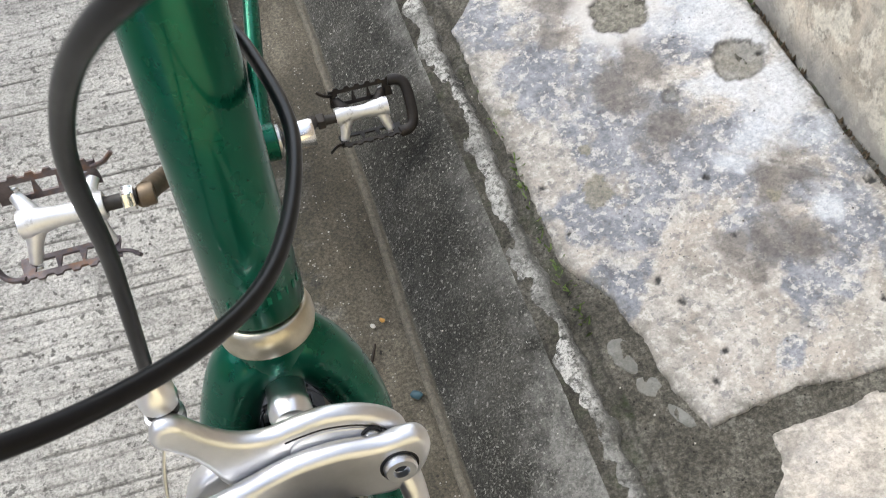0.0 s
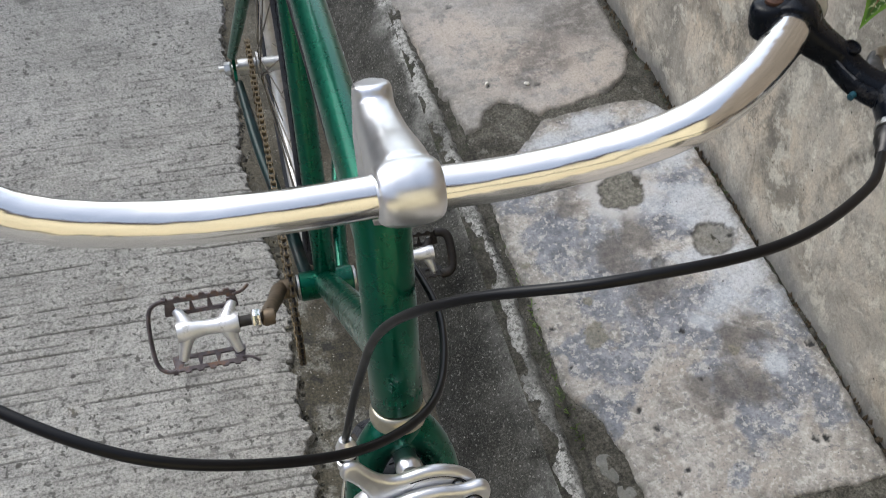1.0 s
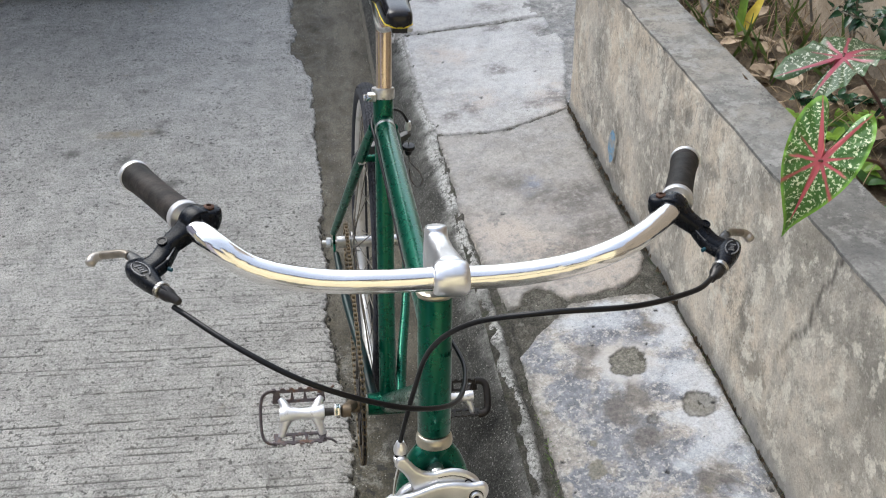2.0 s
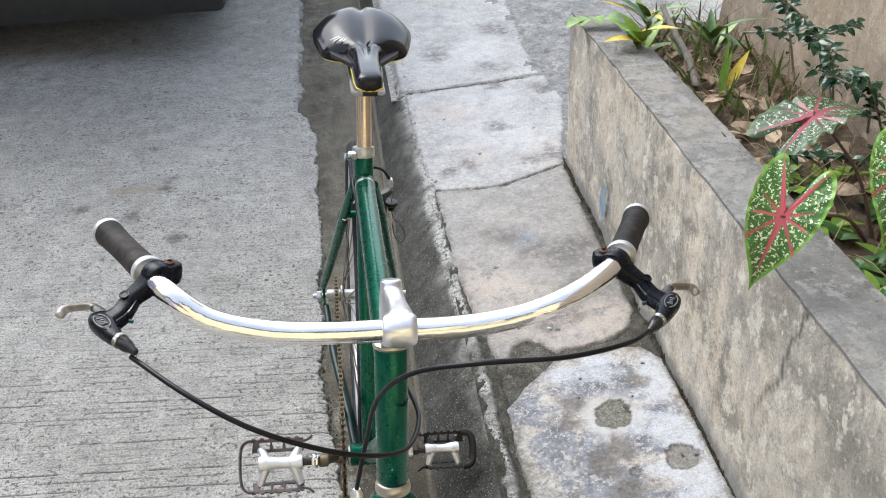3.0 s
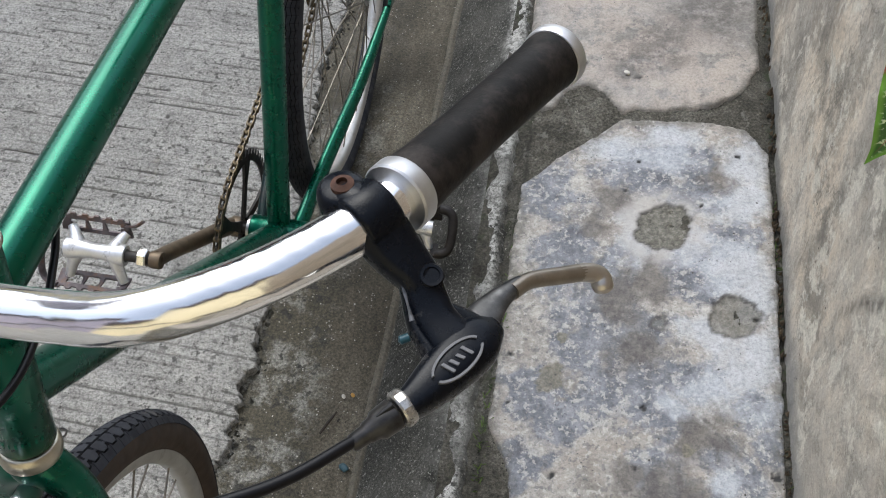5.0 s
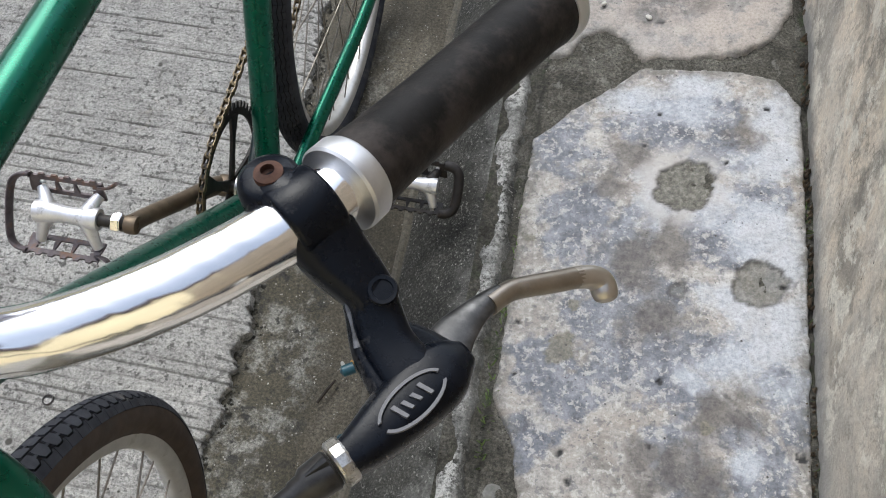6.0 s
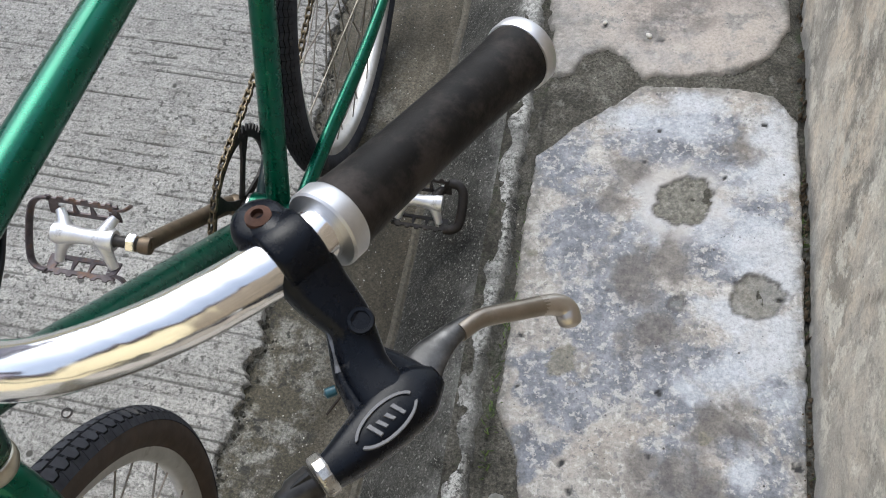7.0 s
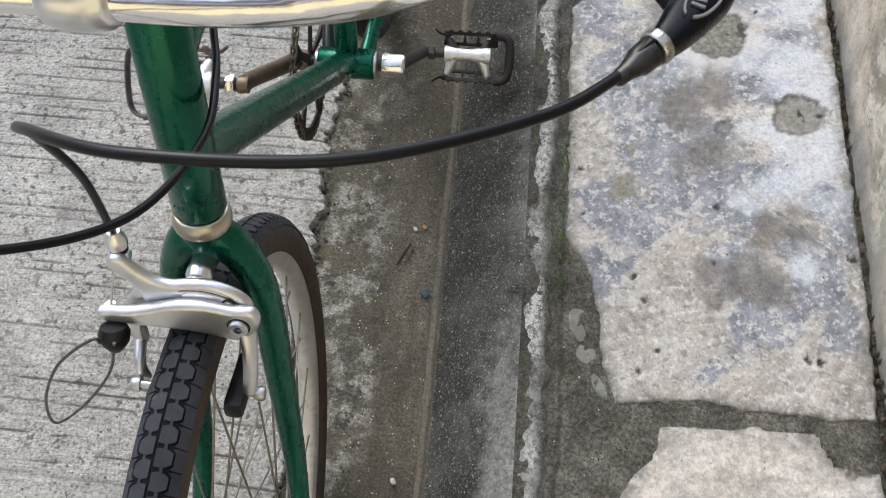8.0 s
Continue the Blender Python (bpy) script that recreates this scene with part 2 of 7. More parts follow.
def stained_skin(nt, v, lo, mid, hi):
    """Creamy cement under a thin blue-grey film, white bloom and smoky smudges."""
    c = ramp(nt, noise_at(nt, v, 14, 9, 0.70), [(0.38, lo), (0.50, mid), (0.62, hi)])
    c = mixed(nt, 0.6, c, ramp(nt, noise_at(nt, v, 60, 9, 0.76), [(0.38, 0.55), (0.50, 1.0), (0.62, 1.28)]), "MULTIPLY")
    c = mixed(nt, times(nt, patches(nt, v, 17, 0.50, 0.60, 8), 0.55), c, (0.47, 0.405, 0.345))
    film = ramp(nt, noise_at(nt, v, 34, 9, 0.72), [(0.37, (0.098, 0.107, 0.134)), (0.48, (0.208, 0.223, 0.262)), (0.61, (0.345, 0.360, 0.398))])
    blue = ragged(nt, v, "blue", 22, 0.24, 0.60, 2.4)
    c = mixed(nt, times(nt, blue, 0.94), c, film)
    c = mixed(nt, times(nt, patches(nt, v, 40, 0.545, 0.60, 8, 0.74), blue, 0.75), c, tuple(1.05 * x for x in hi))
    c = mixed(nt, times(nt, patches(nt, v, 120, 0.565, 0.60, 4, 0.6), 0.6), c, tuple(1.12 * x for x in hi))
    c = mixed(nt, times(nt, patches(nt, v, 95, 0.575, 0.61, 4, 0.6), 0.55), c, (0.16, 0.165, 0.18))
    c = mixed(nt, times(nt, ragged(nt, v, "bloom", 15, 0.15, 0.90, 1.5, 9, 0.72), 0.72), c, grained(nt, (0.69, 0.725, 0.78), v, 45, 0.80, 1.08))
    smoke = ramp(nt, noise_at(nt, v, 42, 9, 0.74), [(0.38, (0.085, 0.074, 0.066)), (0.60, (0.22, 0.195, 0.172))])
    c = mixed(nt, times(nt, ragged(nt, v, "smoke", 24, 0.05, 0.95, 1.7, 10, 0.74), 0.85), c, smoke)
    return mixed(nt, times(nt, ragged(nt, v, "olive", 50, 0.25, 0.6, 1.4), 0.8), c, grained(nt, (0.225, 0.205, 0.150), v, 170, 0.4, 1.5))


def slab_material(name, lo, mid, hi, seed, smoky=0.4, cool=0.25, mottle=0.5, stained=False):
    """Cement skin with mottles; the stains' places come with the slab's own attributes."""
    m, nt, b = base_material(name, rough=0.62)
    c0 = node(nt, "TexCoord")
    mp = node(nt, "Mapping")
    mp.inputs["Location"].default_value = (seed * 3.1, seed * 1.7, 0)
    nt.links.new(c0.outputs["Object"], mp.inputs["Vector"])
    v = mp.outputs[0]
    c = stained_skin(nt, v, lo, mid, hi) if stained else plain_skin(nt, v, lo, mid, hi, smoky, cool, mottle)
    # grey-brown darkening toward the slab's rim, broken into patches
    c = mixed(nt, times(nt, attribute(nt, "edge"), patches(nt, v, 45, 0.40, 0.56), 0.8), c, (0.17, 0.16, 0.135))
    c = grained(nt, c, v, 230, 0.62, 1.22)
    c = mixed(nt, dots_of(nt, v, 70, 0.085, 21, 0.57), c, (0.075, 0.07, 0.065))
    c = mixed(nt, dots_of(nt, v, 150, 0.12, 33, 0.57), c, (0.10, 0.10, 0.10))
    pit = attribute(nt, "pit")
    agg = ramp(nt, noise_at(nt, v, 130, 5, 0.8), [(0.32, (0.055, 0.05, 0.038)), (0.5, (0.18, 0.17, 0.135)), (0.68, (0.37, 0.35, 0.30))])
    c = mixed(nt, pit, c, agg)
    c = mixed(nt, maths(nt, "MULTIPLY", attribute(nt, "rim"), 0.95), c, (0.035, 0.03, 0.026))
    c = mixed(nt, times(nt, attribute(nt, "halo"), patches(nt, v, 26, 0.36, 0.55), 0.7), c, (0.64, 0.61, 0.58))
    c = mixed(nt, attribute(nt, "dot"), c, (0.012, 0.012, 0.012))
    link_colour(nt, b, c, AGED)
    r = maths(nt, "ADD", 0.42, maths(nt, "MULTIPLY", noise_at(nt, v, 20, 4), 0.4))
    nt.links.new(r, b.inputs["Roughness"])
    h = maths(nt, "ADD", noise_at(nt, v, 220, 4, 0.8), maths(nt, "MULTIPLY", noise_at(nt, v, 30, 6, 0.7), 1.5))
    bumped(nt, b, h, 0.4, 0.002)
    return m


def wall_material(name, pale, dark):
    """Old cement skin: pale and dirty patches, long drips down the face, flaked spots and fine grain."""
    m, nt, b = base_material(name, rough=0.9)
    v = coords(nt)
    drip = coords(nt, (1, 1, 0.75))
    half = tuple(0.5 * p + 0.5 * d for p, d in zip(pale, dark))
    c = ramp(nt, noise_at(nt, coords(nt, (1, 1, 1)), 3.4, 10, 0.62), [(0.34, dark), (0.45, half), (0.55, pale)])
    c = mixed(nt, times(nt, patches(nt, v, 3.3, 0.46, 0.60, 8), 0.6), c, tuple(p * q for p, q in zip(pale, (1.02, 0.92, 0.80))))
    c = mixed(nt, times(nt, patches(nt, drip, 16, 0.50, 0.60, 8, 0.68), patches(nt, v, 2.4, 0.42, 0.60, 5), 0.75), c, tuple(0.80 * d for d in dark))
    c = mixed(nt, times(nt, patches(nt, drip, 38, 0.52, 0.60, 7, 0.7), patches(nt, v, 4.5, 0.44, 0.62, 5), 0.6), c, tuple(0.70 * d for d in dark))
    c = mixed(nt, times(nt, patches(nt, v, 6, 0.50, 0.62, 9, 0.70), 0.6), c, tuple(0.80 * d for d in dark))
    c = mixed(nt, times(nt, patches(nt, coords(nt, (1, 1, 0.9)), 18, 0.53, 0.58, 9, 0.72), 0.8), c, tuple(min(1, 1.12 * p) for p in pale))
    c = mixed(nt, times(nt, patches(nt, v, 50, 0.55, 0.60, 8, 0.75), 0.35), c, tuple(0.70 * d for d in dark))
    c = mixed(nt, times(nt, patches(nt, v, 62, 0.56, 0.61, 8, 0.75), 0.35), c, tuple(min(1, 1.15 * p) for p in pale))
    veins = ramp(nt, maths(nt, "ABSOLUTE", maths(nt, "SUBTRACT", noise_at(nt, coords(nt, (1, 1, 0.7)), 6.5, 9, 0.62), 0.5)), [(0.0, 1.0), (0.012, 0.0)])
    c = mixed(nt, times(nt, veins, patches(nt, v, 3.8, 0.48, 0.58, 4), 0.6), c, tuple(0.45 * d for d in dark))
    c = grained(nt, c, v, 190, 0.76, 1.14)
    c = mixed(nt, dots_of(nt, v, 80, 0.10, 25, 0.58), c, tuple(0.35 * d for d in dark))
    c = mixed(nt, times(nt, attribute(nt, "skim"), patches(nt, v, 20, 0.30, 0.46), 0.8), c, (0.33, 0.33, 0.325))
    c = mixed(nt, maths(nt, "MULTIPLY", attribute(nt, "crack"), 0.7), c, (0.05, 0.045, 0.04))
    link_colour(nt, b, c, AGED)
    bumped(nt, b, maths(nt, "ADD", noise_at(nt, v, 150, 5, 0.8), maths(nt, "MULTIPLY", noise_at(nt, v, 22, 7, 0.65), 3.0)), 0.6, 0.004)
    return m


def plain_wall_material(name, colour):
    m, nt, b = base_material(name, rough=0.85)
    v = coords(nt)
    c = ramp(nt, noise_at(nt, v, 1.2, 5), [(0.3, tuple(0.8 * x for x in colour)), (0.7, colour)])
    c = mixed(nt, 0.5, c, ramp(nt, noise_at(nt, v, 40, 4), [(0.3, 0.8), (0.7, 1.1)]), "MULTIPLY")
    link_colour(nt, b, c)
    bumped(nt, b, noise_at(nt, v, 60, 4), 0.3, 0.004)
    return m


def soil_material():
    m, nt, b = base_material("soil", rough=1.0)
    v = coords(nt)
    c = ramp(nt, noise_at(nt, v, 26, 6, 0.75), [(0.3, (0.04, 0.028, 0.018)), (0.5, (0.12, 0.088, 0.055)), (0.72, (0.26, 0.195, 0.125))])
    link_colour(nt, b, c)
    bumped(nt, b, noise_at(nt, v, 90, 5, 0.8), 1.0, 0.01)
    return m


ROAD, GUTTER, KERB, MORTAR = road_material(), gutter_material(), kerb_material(), mortar_material()
SLAB_BLUE = slab_material("stained_slab", (0.33, 0.303, 0.268), (0.485, 0.452, 0.41), (0.63, 0.602, 0.563), 0.0, stained=True)
SLAB_TAN = slab_material("tan_slab", (0.30, 0.276, 0.248), (0.39, 0.362, 0.328), (0.445, 0.416, 0.382), 2.0, 0.35, 0.12, 0.3)
SLAB_PALE = slab_material("pale_slab", (0.41, 0.397, 0.376), (0.51, 0.493, 0.468), (0.575, 0.558, 0.535), 3.0, 0.35, 0.15, 0.25)
SLAB_PEACH = slab_material("peach_slab", (0.50, 0.455, 0.40), (0.60, 0.545, 0.475), (0.66, 0.61, 0.545), 5.0, 0.12)
WALL = wall_material("weathered_cement", (0.92, 0.85, 0.735), (0.40, 0.372, 0.322))
WALL_TOP = wall_material("grey_cement_coping", (0.39, 0.385, 0.365), (0.17, 0.168, 0.16))
WALL_BACK = wall_material("tan_cement", (0.64, 0.54, 0.42), (0.36, 0.29, 0.21))
SOIL = soil_material()
# colours of the unseen walls, picked for the chrome's gold and mauve reflections
CREAM = plain_wall_material("cream_render", (0.86, 0.73, 0.46))
MAUVE = plain_wall_material("grey_mauve_render", (0.40, 0.36, 0.42))


# ---- bicycle materials ----
def worn(name, colour, rough, metal=0.0, coat=0.0, vary=0.25, scale=60, dirt=(0.1, 0.08, 0.06), dirt_amount=0.0, bump=0.0, gloss=0.5):
    """A surface whose colour and gloss vary at two scales, with patches of dirt."""
    m, nt, b = base_material(name, colour, rough, metal, coat)
    b.inputs["Specular IOR Level"].default_value = gloss
    v = coords(nt)
    lo, hi = tuple(x * (1 - vary) for x in colour), tuple(min(1, x * (1 + vary)) for x in colour)
    c = ramp(nt, noise_at(nt, v, scale, 5, 0.65), [(0.3, lo), (0.7, hi)])
    if dirt_amount:
        d = ramp(nt, noise_at(nt, v, scale * 0.45, 6, 0.75), [(0.62 - 0.3 * dirt_amount, 0.0), (0.78 - 0.3 * dirt_amount, 1.0)])
        c = mixed(nt, d, c, dirt)
        nt.links.new(maths(nt, "MULTIPLY", maths(nt, "SUBTRACT", 1.0, d), metal), b.inputs["Metallic"])
    link_colour(nt, b, c)
    r = maths(nt, "ADD", rough * 0.8, maths(nt, "MULTIPLY", noise_at(nt, v, scale * 2.2, 4), rough * 0.45))
    nt.links.new(r, b.inputs["Roughness"])
    if bump:
        bumped(nt, b, noise_at(nt, v, scale * 6, 3, 0.7), bump, 0.0008)
    return m


def paint_material():
    m, nt, b = base_material("green_metallic_paint", (0.0, 0.10, 0.04), 0.30, 0.72, 0.30)
    b.inputs["Coat Roughness"].default_value = 0.05
    b.inputs["Specular IOR Level"].default_value = 0.25
    v = coords(nt)
    c = ramp(nt, noise_at(nt, v, 20, 4), [(0.3, (0.0010, 0.080, 0.048)), (0.7, (0.0025, 0.104, 0.060))])
    chips = ramp(nt, cells_at(nt, v, 42), [(0.045, 1.0), (0.06, 0.0)])
    pick = ramp(nt, noise_at(nt, v, 19, 2), [(0.66, 0.0), (0.70, 0.9)])
    c = mixed(nt, maths(nt, "MULTIPLY", chips, pick), c, (0.5, 0.55, 0.5))
    scuffed = times(nt, patches(nt, coords(nt, (1, 1, 0.25)), 130, 0.66, 0.70, 3), patches(nt, v, 14, 0.52, 0.60, 3), 0.6)
    c = mixed(nt, scuffed, c, (0.03, 0.16, 0.10))
    link_colour(nt, b, c)
    nt.links.new(maths(nt, "ADD", 0.22, maths(nt, "MULTIPLY", noise_at(nt, v, 90, 3), 0.12)), b.inputs["Roughness"])
    return m


GREEN = paint_material()
# darkened copy of the frame green: takes the bright reflections off one stay
STAY_GREEN = worn("dark_stay_green", (0.004, 0.020, 0.020), 0.34, 0.2, vary=0.4, scale=70, dirt=(0.012, 0.012, 0.012), dirt_amount=0.4, gloss=0.3)
# lighter copy of the frame green: glints on the stamp put into colour
STAMP_GLINT = worn("stamp_glint_green", (0.004, 0.13, 0.075), 0.3, 0.7, vary=0.3, scale=200)


def chrome_material():
    m, nt, b = base_material("polished_chrome", (0.95, 0.935, 0.92), 0.09, 1.0)
    v = coords(nt)
    nt.links.new(maths(nt, "ADD", 0.08, maths(nt, "MULTIPLY", noise_at(nt, v, 30, 5, 0.7), 0.14)), b.inputs["Roughness"])
    long = coords(nt, (0.18, 1, 1))
    wide = noise_at(nt, coords(nt, (0.30, 1, 1)), 34, 3, 0.5)
    h = maths(nt, "ADD", maths(nt, "MULTIPLY", noise_at(nt, long, 90, 2, 0.5), 0.5), maths(nt, "MULTIPLY", wide, 3.0))
    bumped(nt, b, h, 0.40, 0.0016)
    return m


CHROME = chrome_material()
STEM_ALLOY = worn("polished_alloy", (0.80, 0.80, 0.81), 0.30, 1.0, vary=0.08, scale=50)
CALIPER_ALLOY = worn("satin_alloy", (0.70, 0.70, 0.71), 0.36, 1.0, vary=0.08, scale=70)
REAR_CALIPER = worn("dull_rear_caliper", (0.10, 0.10, 0.10), 0.55, 0.6, vary=0.2, scale=80, dirt=(0.10, 0.08, 0.06), dirt_amount=0.3)
RING_ALLOY = worn("dull_alloy_ring", (0.50, 0.46, 0.37), 0.34, 1.0, vary=0.15, scale=90, dirt=(0.16, 0.13, 0.08), dirt_amount=0.15)
CLAMP_RING = worn("grip_ring_alloy", (0.62, 0.62, 0.63), 0.46, 1.0, vary=0.1, scale=80)
POST_STEEL = worn("seatpost_steel", (0.66, 0.55, 0.44), 0.22, 1.0, vary=0.1, scale=30)
STEEL = worn("zinc_steel", (0.55, 0.55, 0.54), 0.34, 1.0, vary=0.2, scale=120, dirt=(0.12, 0.075, 0.04), dirt_amount=0.25)
SPOKE = worn("spoke_steel", (0.24, 0.22, 0.19), 0.42, 1.0, vary=0.25, scale=60, dirt=(0.13, 0.08, 0.045), dirt_amount=0.3)
RIM = worn("rim_alloy", (0.60, 0.59, 0.565), 0.42, 0.7, vary=0.12, scale=45, dirt=(0.30, 0.27, 0.23), dirt_amount=0.25)
CRANK = worn("rusty_crank", (0.14, 0.105, 0.070), 0.48, 0.55, vary=0.35, scale=40, dirt=(0.07, 0.05, 0.03), dirt_amount=0.4)
CRANK_DARK = worn("dark_crank", (0.045, 0.04, 0.037), 0.5, 0.3, vary=0.35, scale=50, dirt=(0.10, 0.06, 0.035), dirt_amount=0.2)
CHAIN = worn("oily_chain", (0.19, 0.145, 0.085), 0.45, 0.8, vary=0.4, scale=110, dirt=(0.03, 0.022, 0.014), dirt_amount=0.5)
RING_BLACK = worn("blackened_chainring", (0.035, 0.032, 0.03), 0.5, 0.6, vary=0.35, scale=60)
CAGE_DARK = worn("greasy_black_cage", (0.016, 0.013, 0.012), 0.55, 0.2, vary=0.4, scale=85, dirt=(0.05, 0.032, 0.02), dirt_amount=0.3, bump=0.4)
CAGE = worn("rusted_pedal_cage", (0.11, 0.092, 0.098), 0.5, 0.4, vary=0.45, scale=85, dirt=(0.17, 0.085, 0.045), dirt_amount=0.35, bump=0.5)
PEDAL_ALLOY = worn("pedal_alloy", (0.82, 0.82, 0.83), 0.42, 0.75, vary=0.08, scale=90, dirt=(0.22, 0.2, 0.18), dirt_amount=0.08)
BLACK_ALLOY = worn("black_lever_paint", (0.0028, 0.004, 0.007), 0.27, 0.0, 0.0, gloss=0.17, vary=0.25, scale=70, dirt=(0.09, 0.085, 0.08), dirt_amount=0.04, bump=0.1)
LEVER_ALLOY = worn("lever_alloy", (0.085, 0.085, 0.085), 0.42, 0.8, vary=0.55, scale=140, dirt=(0.03, 0.03, 0.03), dirt_amount=0.4)
LEVER_FACE = worn("finger_worn_alloy", (0.30, 0.265, 0.22), 0.36, 0.95, vary=0.2, scale=70, dirt=(0.14, 0.12, 0.10), dirt_amount=0.15)
LEVER_END = worn("worn_lever_end", (0.48, 0.44, 0.39), 0.32, 0.95, vary=0.1, scale=60)
EMBLEM = worn("grey_print", (0.11, 0.11, 0.115), 0.5, 0.0, vary=0.1)
GRIP = worn("black_grip_rubber", (0.0075, 0.0066, 0.006), 0.58, 0.0, gloss=0.19, vary=0.6, scale=45, dirt=(0.036, 0.029, 0.025), dirt_amount=0.62, bump=0.35)
SHEATH = worn("black_cable_sheath", (0.004, 0.004, 0.005), 0.34, 0.0, gloss=0.26, vary=0.2, scale=40)
BLUE_TIP = worn("blue_screw_lock", (0.008, 0.055, 0.075), 0.4, 0.0, vary=0.3, scale=120)
KNURLED = worn("knurled_steel", (0.50, 0.49, 0.46), 0.28, 1.0, vary=0.35, scale=220, dirt=(0.06, 0.045, 0.03), dirt_amount=0.5)
BARREL = worn("greasy_steel", (0.045, 0.043, 0.042), 0.36, 0.85, vary=0.4, scale=150, dirt=(0.02, 0.018, 0.015), dirt_amount=0.5)
BARE_EDGE = worn("rubbed_metal", (0.16, 0.16, 0.165), 0.4, 0.8, vary=0.5, scale=160, dirt=(0.02, 0.02, 0.02), dirt_amount=0.55)
BLACK_PLASTIC = worn("black_plastic", (0.010, 0.010, 0.011), 0.4, 0.0, gloss=0.3, vary=0.2, scale=60)
TYRE = worn("tyre_rubber", (0.031, 0.033, 0.040), 0.74, 0.0, gloss=0.22, vary=0.3, scale=50, dirt=(0.10, 0.095, 0.09), dirt_amount=0.2, bump=0.2)
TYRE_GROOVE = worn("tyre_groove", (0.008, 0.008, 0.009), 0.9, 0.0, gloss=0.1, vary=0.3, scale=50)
SIDEWALL = worn("brown_sidewall", (0.042, 0.028, 0.019), 0.7, 0.0, vary=0.3, scale=40, dirt=(0.035, 0.028, 0.022), dirt_amount=0.3)
SADDLE = worn("black_saddle_vinyl", (0.010, 0.010, 0.012), 0.10, 0.0, 0.0, gloss=0.28, vary=0.2, scale=60)
YELLOW = worn("yellow_saddle_trim", (0.75, 0.60, 0.03), 0.45, 0.0, vary=0.1)
DARK_TWIG = worn("dark_twig", (0.030, 0.022, 0.015), 0.8, vary=0.4, scale=150)
RUSTY = worn("rusty_bolt", (0.075, 0.035, 0.022), 0.7, 0.4, vary=0.5, scale=200)
DARK_WIRE = worn("frayed_wire", (0.13, 0.12, 0.12), 0.4, 0.8, vary=0.6, scale=150)
WHITE_PRINT = worn("white_print", (0.6, 0.6, 0.6), 0.5, 0.0, vary=0.1)

# ---- mesh helpers ----
def finish(name, bm, material, angle=38, smooth=True):
    bmesh.ops.recalc_face_normals(bm, faces=bm.faces)
    me = bpy.data.meshes.new(name)
    bm.to_mesh(me)
    bm.free()
    for mat in material if isinstance(material, (list, tuple)) else (material,):
        me.materials.append(mat)
    me.polygons.foreach_set("use_smooth", [smooth] * len(me.polygons))
    if smooth:
        me.set_sharp_from_angle(angle=radians(angle))
    return me


def part(name, bm, material, parent, label="", angle=38):
    """Links a bmesh as one mesh object under a thing or a part."""
    ob = new(name, finish(name, bm, material, angle))
    ob.parent = parent
    return tagged(ob, label)


def thing(name, bm, material, label, category, group="", kind="", angle=38):
    return tagged(new(name, finish(name, bm, material, angle)), label, category, group, kind)


def piece(name, mesh, parent, m):
    """One more object on a shared mesh, under parent."""
    ob = new(name, mesh)
    ob.parent = parent
    ob.matrix_basis = m
    return ob


def spline(points, steps):
    """A smooth line through the points."""
    p = [Vector(q) for q in points]
    p = [2 * p[0] - p[1], *p, 2 * p[-1] - p[-2]]
    out = []
    for i in range(1, len(p) - 2):
        for s in range(steps):
            t = s / steps
            a, b, c, d = p[i - 1 : i + 3]
            out.append(0.5 * (2 * b + (c - a) * t + (2 * a - 5 * b + 4 * c - d) * t * t + (3 * b - a - 3 * c + d) * t**3))
    return out + [p[-2]]


def rounded(c, power):
    return math.copysign(abs(c) ** power, c)


def sweep(points, radius, segs=16, steps=0, up=None, caps=True, bm=None, square=1.0):
    """A tube along the points. radius: one number, or one per point, each a number or a pair (across, along up).
    square below 1 flattens the section towards a rounded box."""
    bm = bm or bmesh.new()
    pts = [Vector(q) for q in points]
    rad = [radius] * len(pts) if isinstance(radius, (int, float)) else list(radius)
    rad = [(r, r) if isinstance(r, (int, float)) else r for r in rad]
    if steps:
        rad3 = spline([(a, b, 0) for a, b in rad], steps)
        rad = [(max(r.x, 1e-5), max(r.y, 1e-5)) for r in rad3]
        pts = spline(pts, steps)
    rings, side = [], None
    for i, p in enumerate(pts):
        t = (pts[min(i + 1, len(pts) - 1)] - pts[max(i - 1, 0)]).normalized()
        if up is not None:
            s = t.cross(Vector(up)).normalized()
        elif side is None:
            s = t.orthogonal().normalized()
        else:
            s = (side - t * side.dot(t)).normalized()
        side = s
        n = s.cross(t)
        a, b = rad[i]
        rings.append([bm.verts.new(p + s * a * rounded(math.cos(k), square) + n * b * rounded(math.sin(k), square)) for k in (2 * math.pi * (j + 0.5) / segs for j in range(segs))])
    for r, q in zip(rings, rings[1:]):
        for j in range(segs):
            bm.faces.new((r[j], r[(j + 1) % segs], q[(j + 1) % segs], q[j]))
    if caps:
        bm.faces.new(rings[0][::-1])
        bm.faces.new(rings[-1])
    return bm


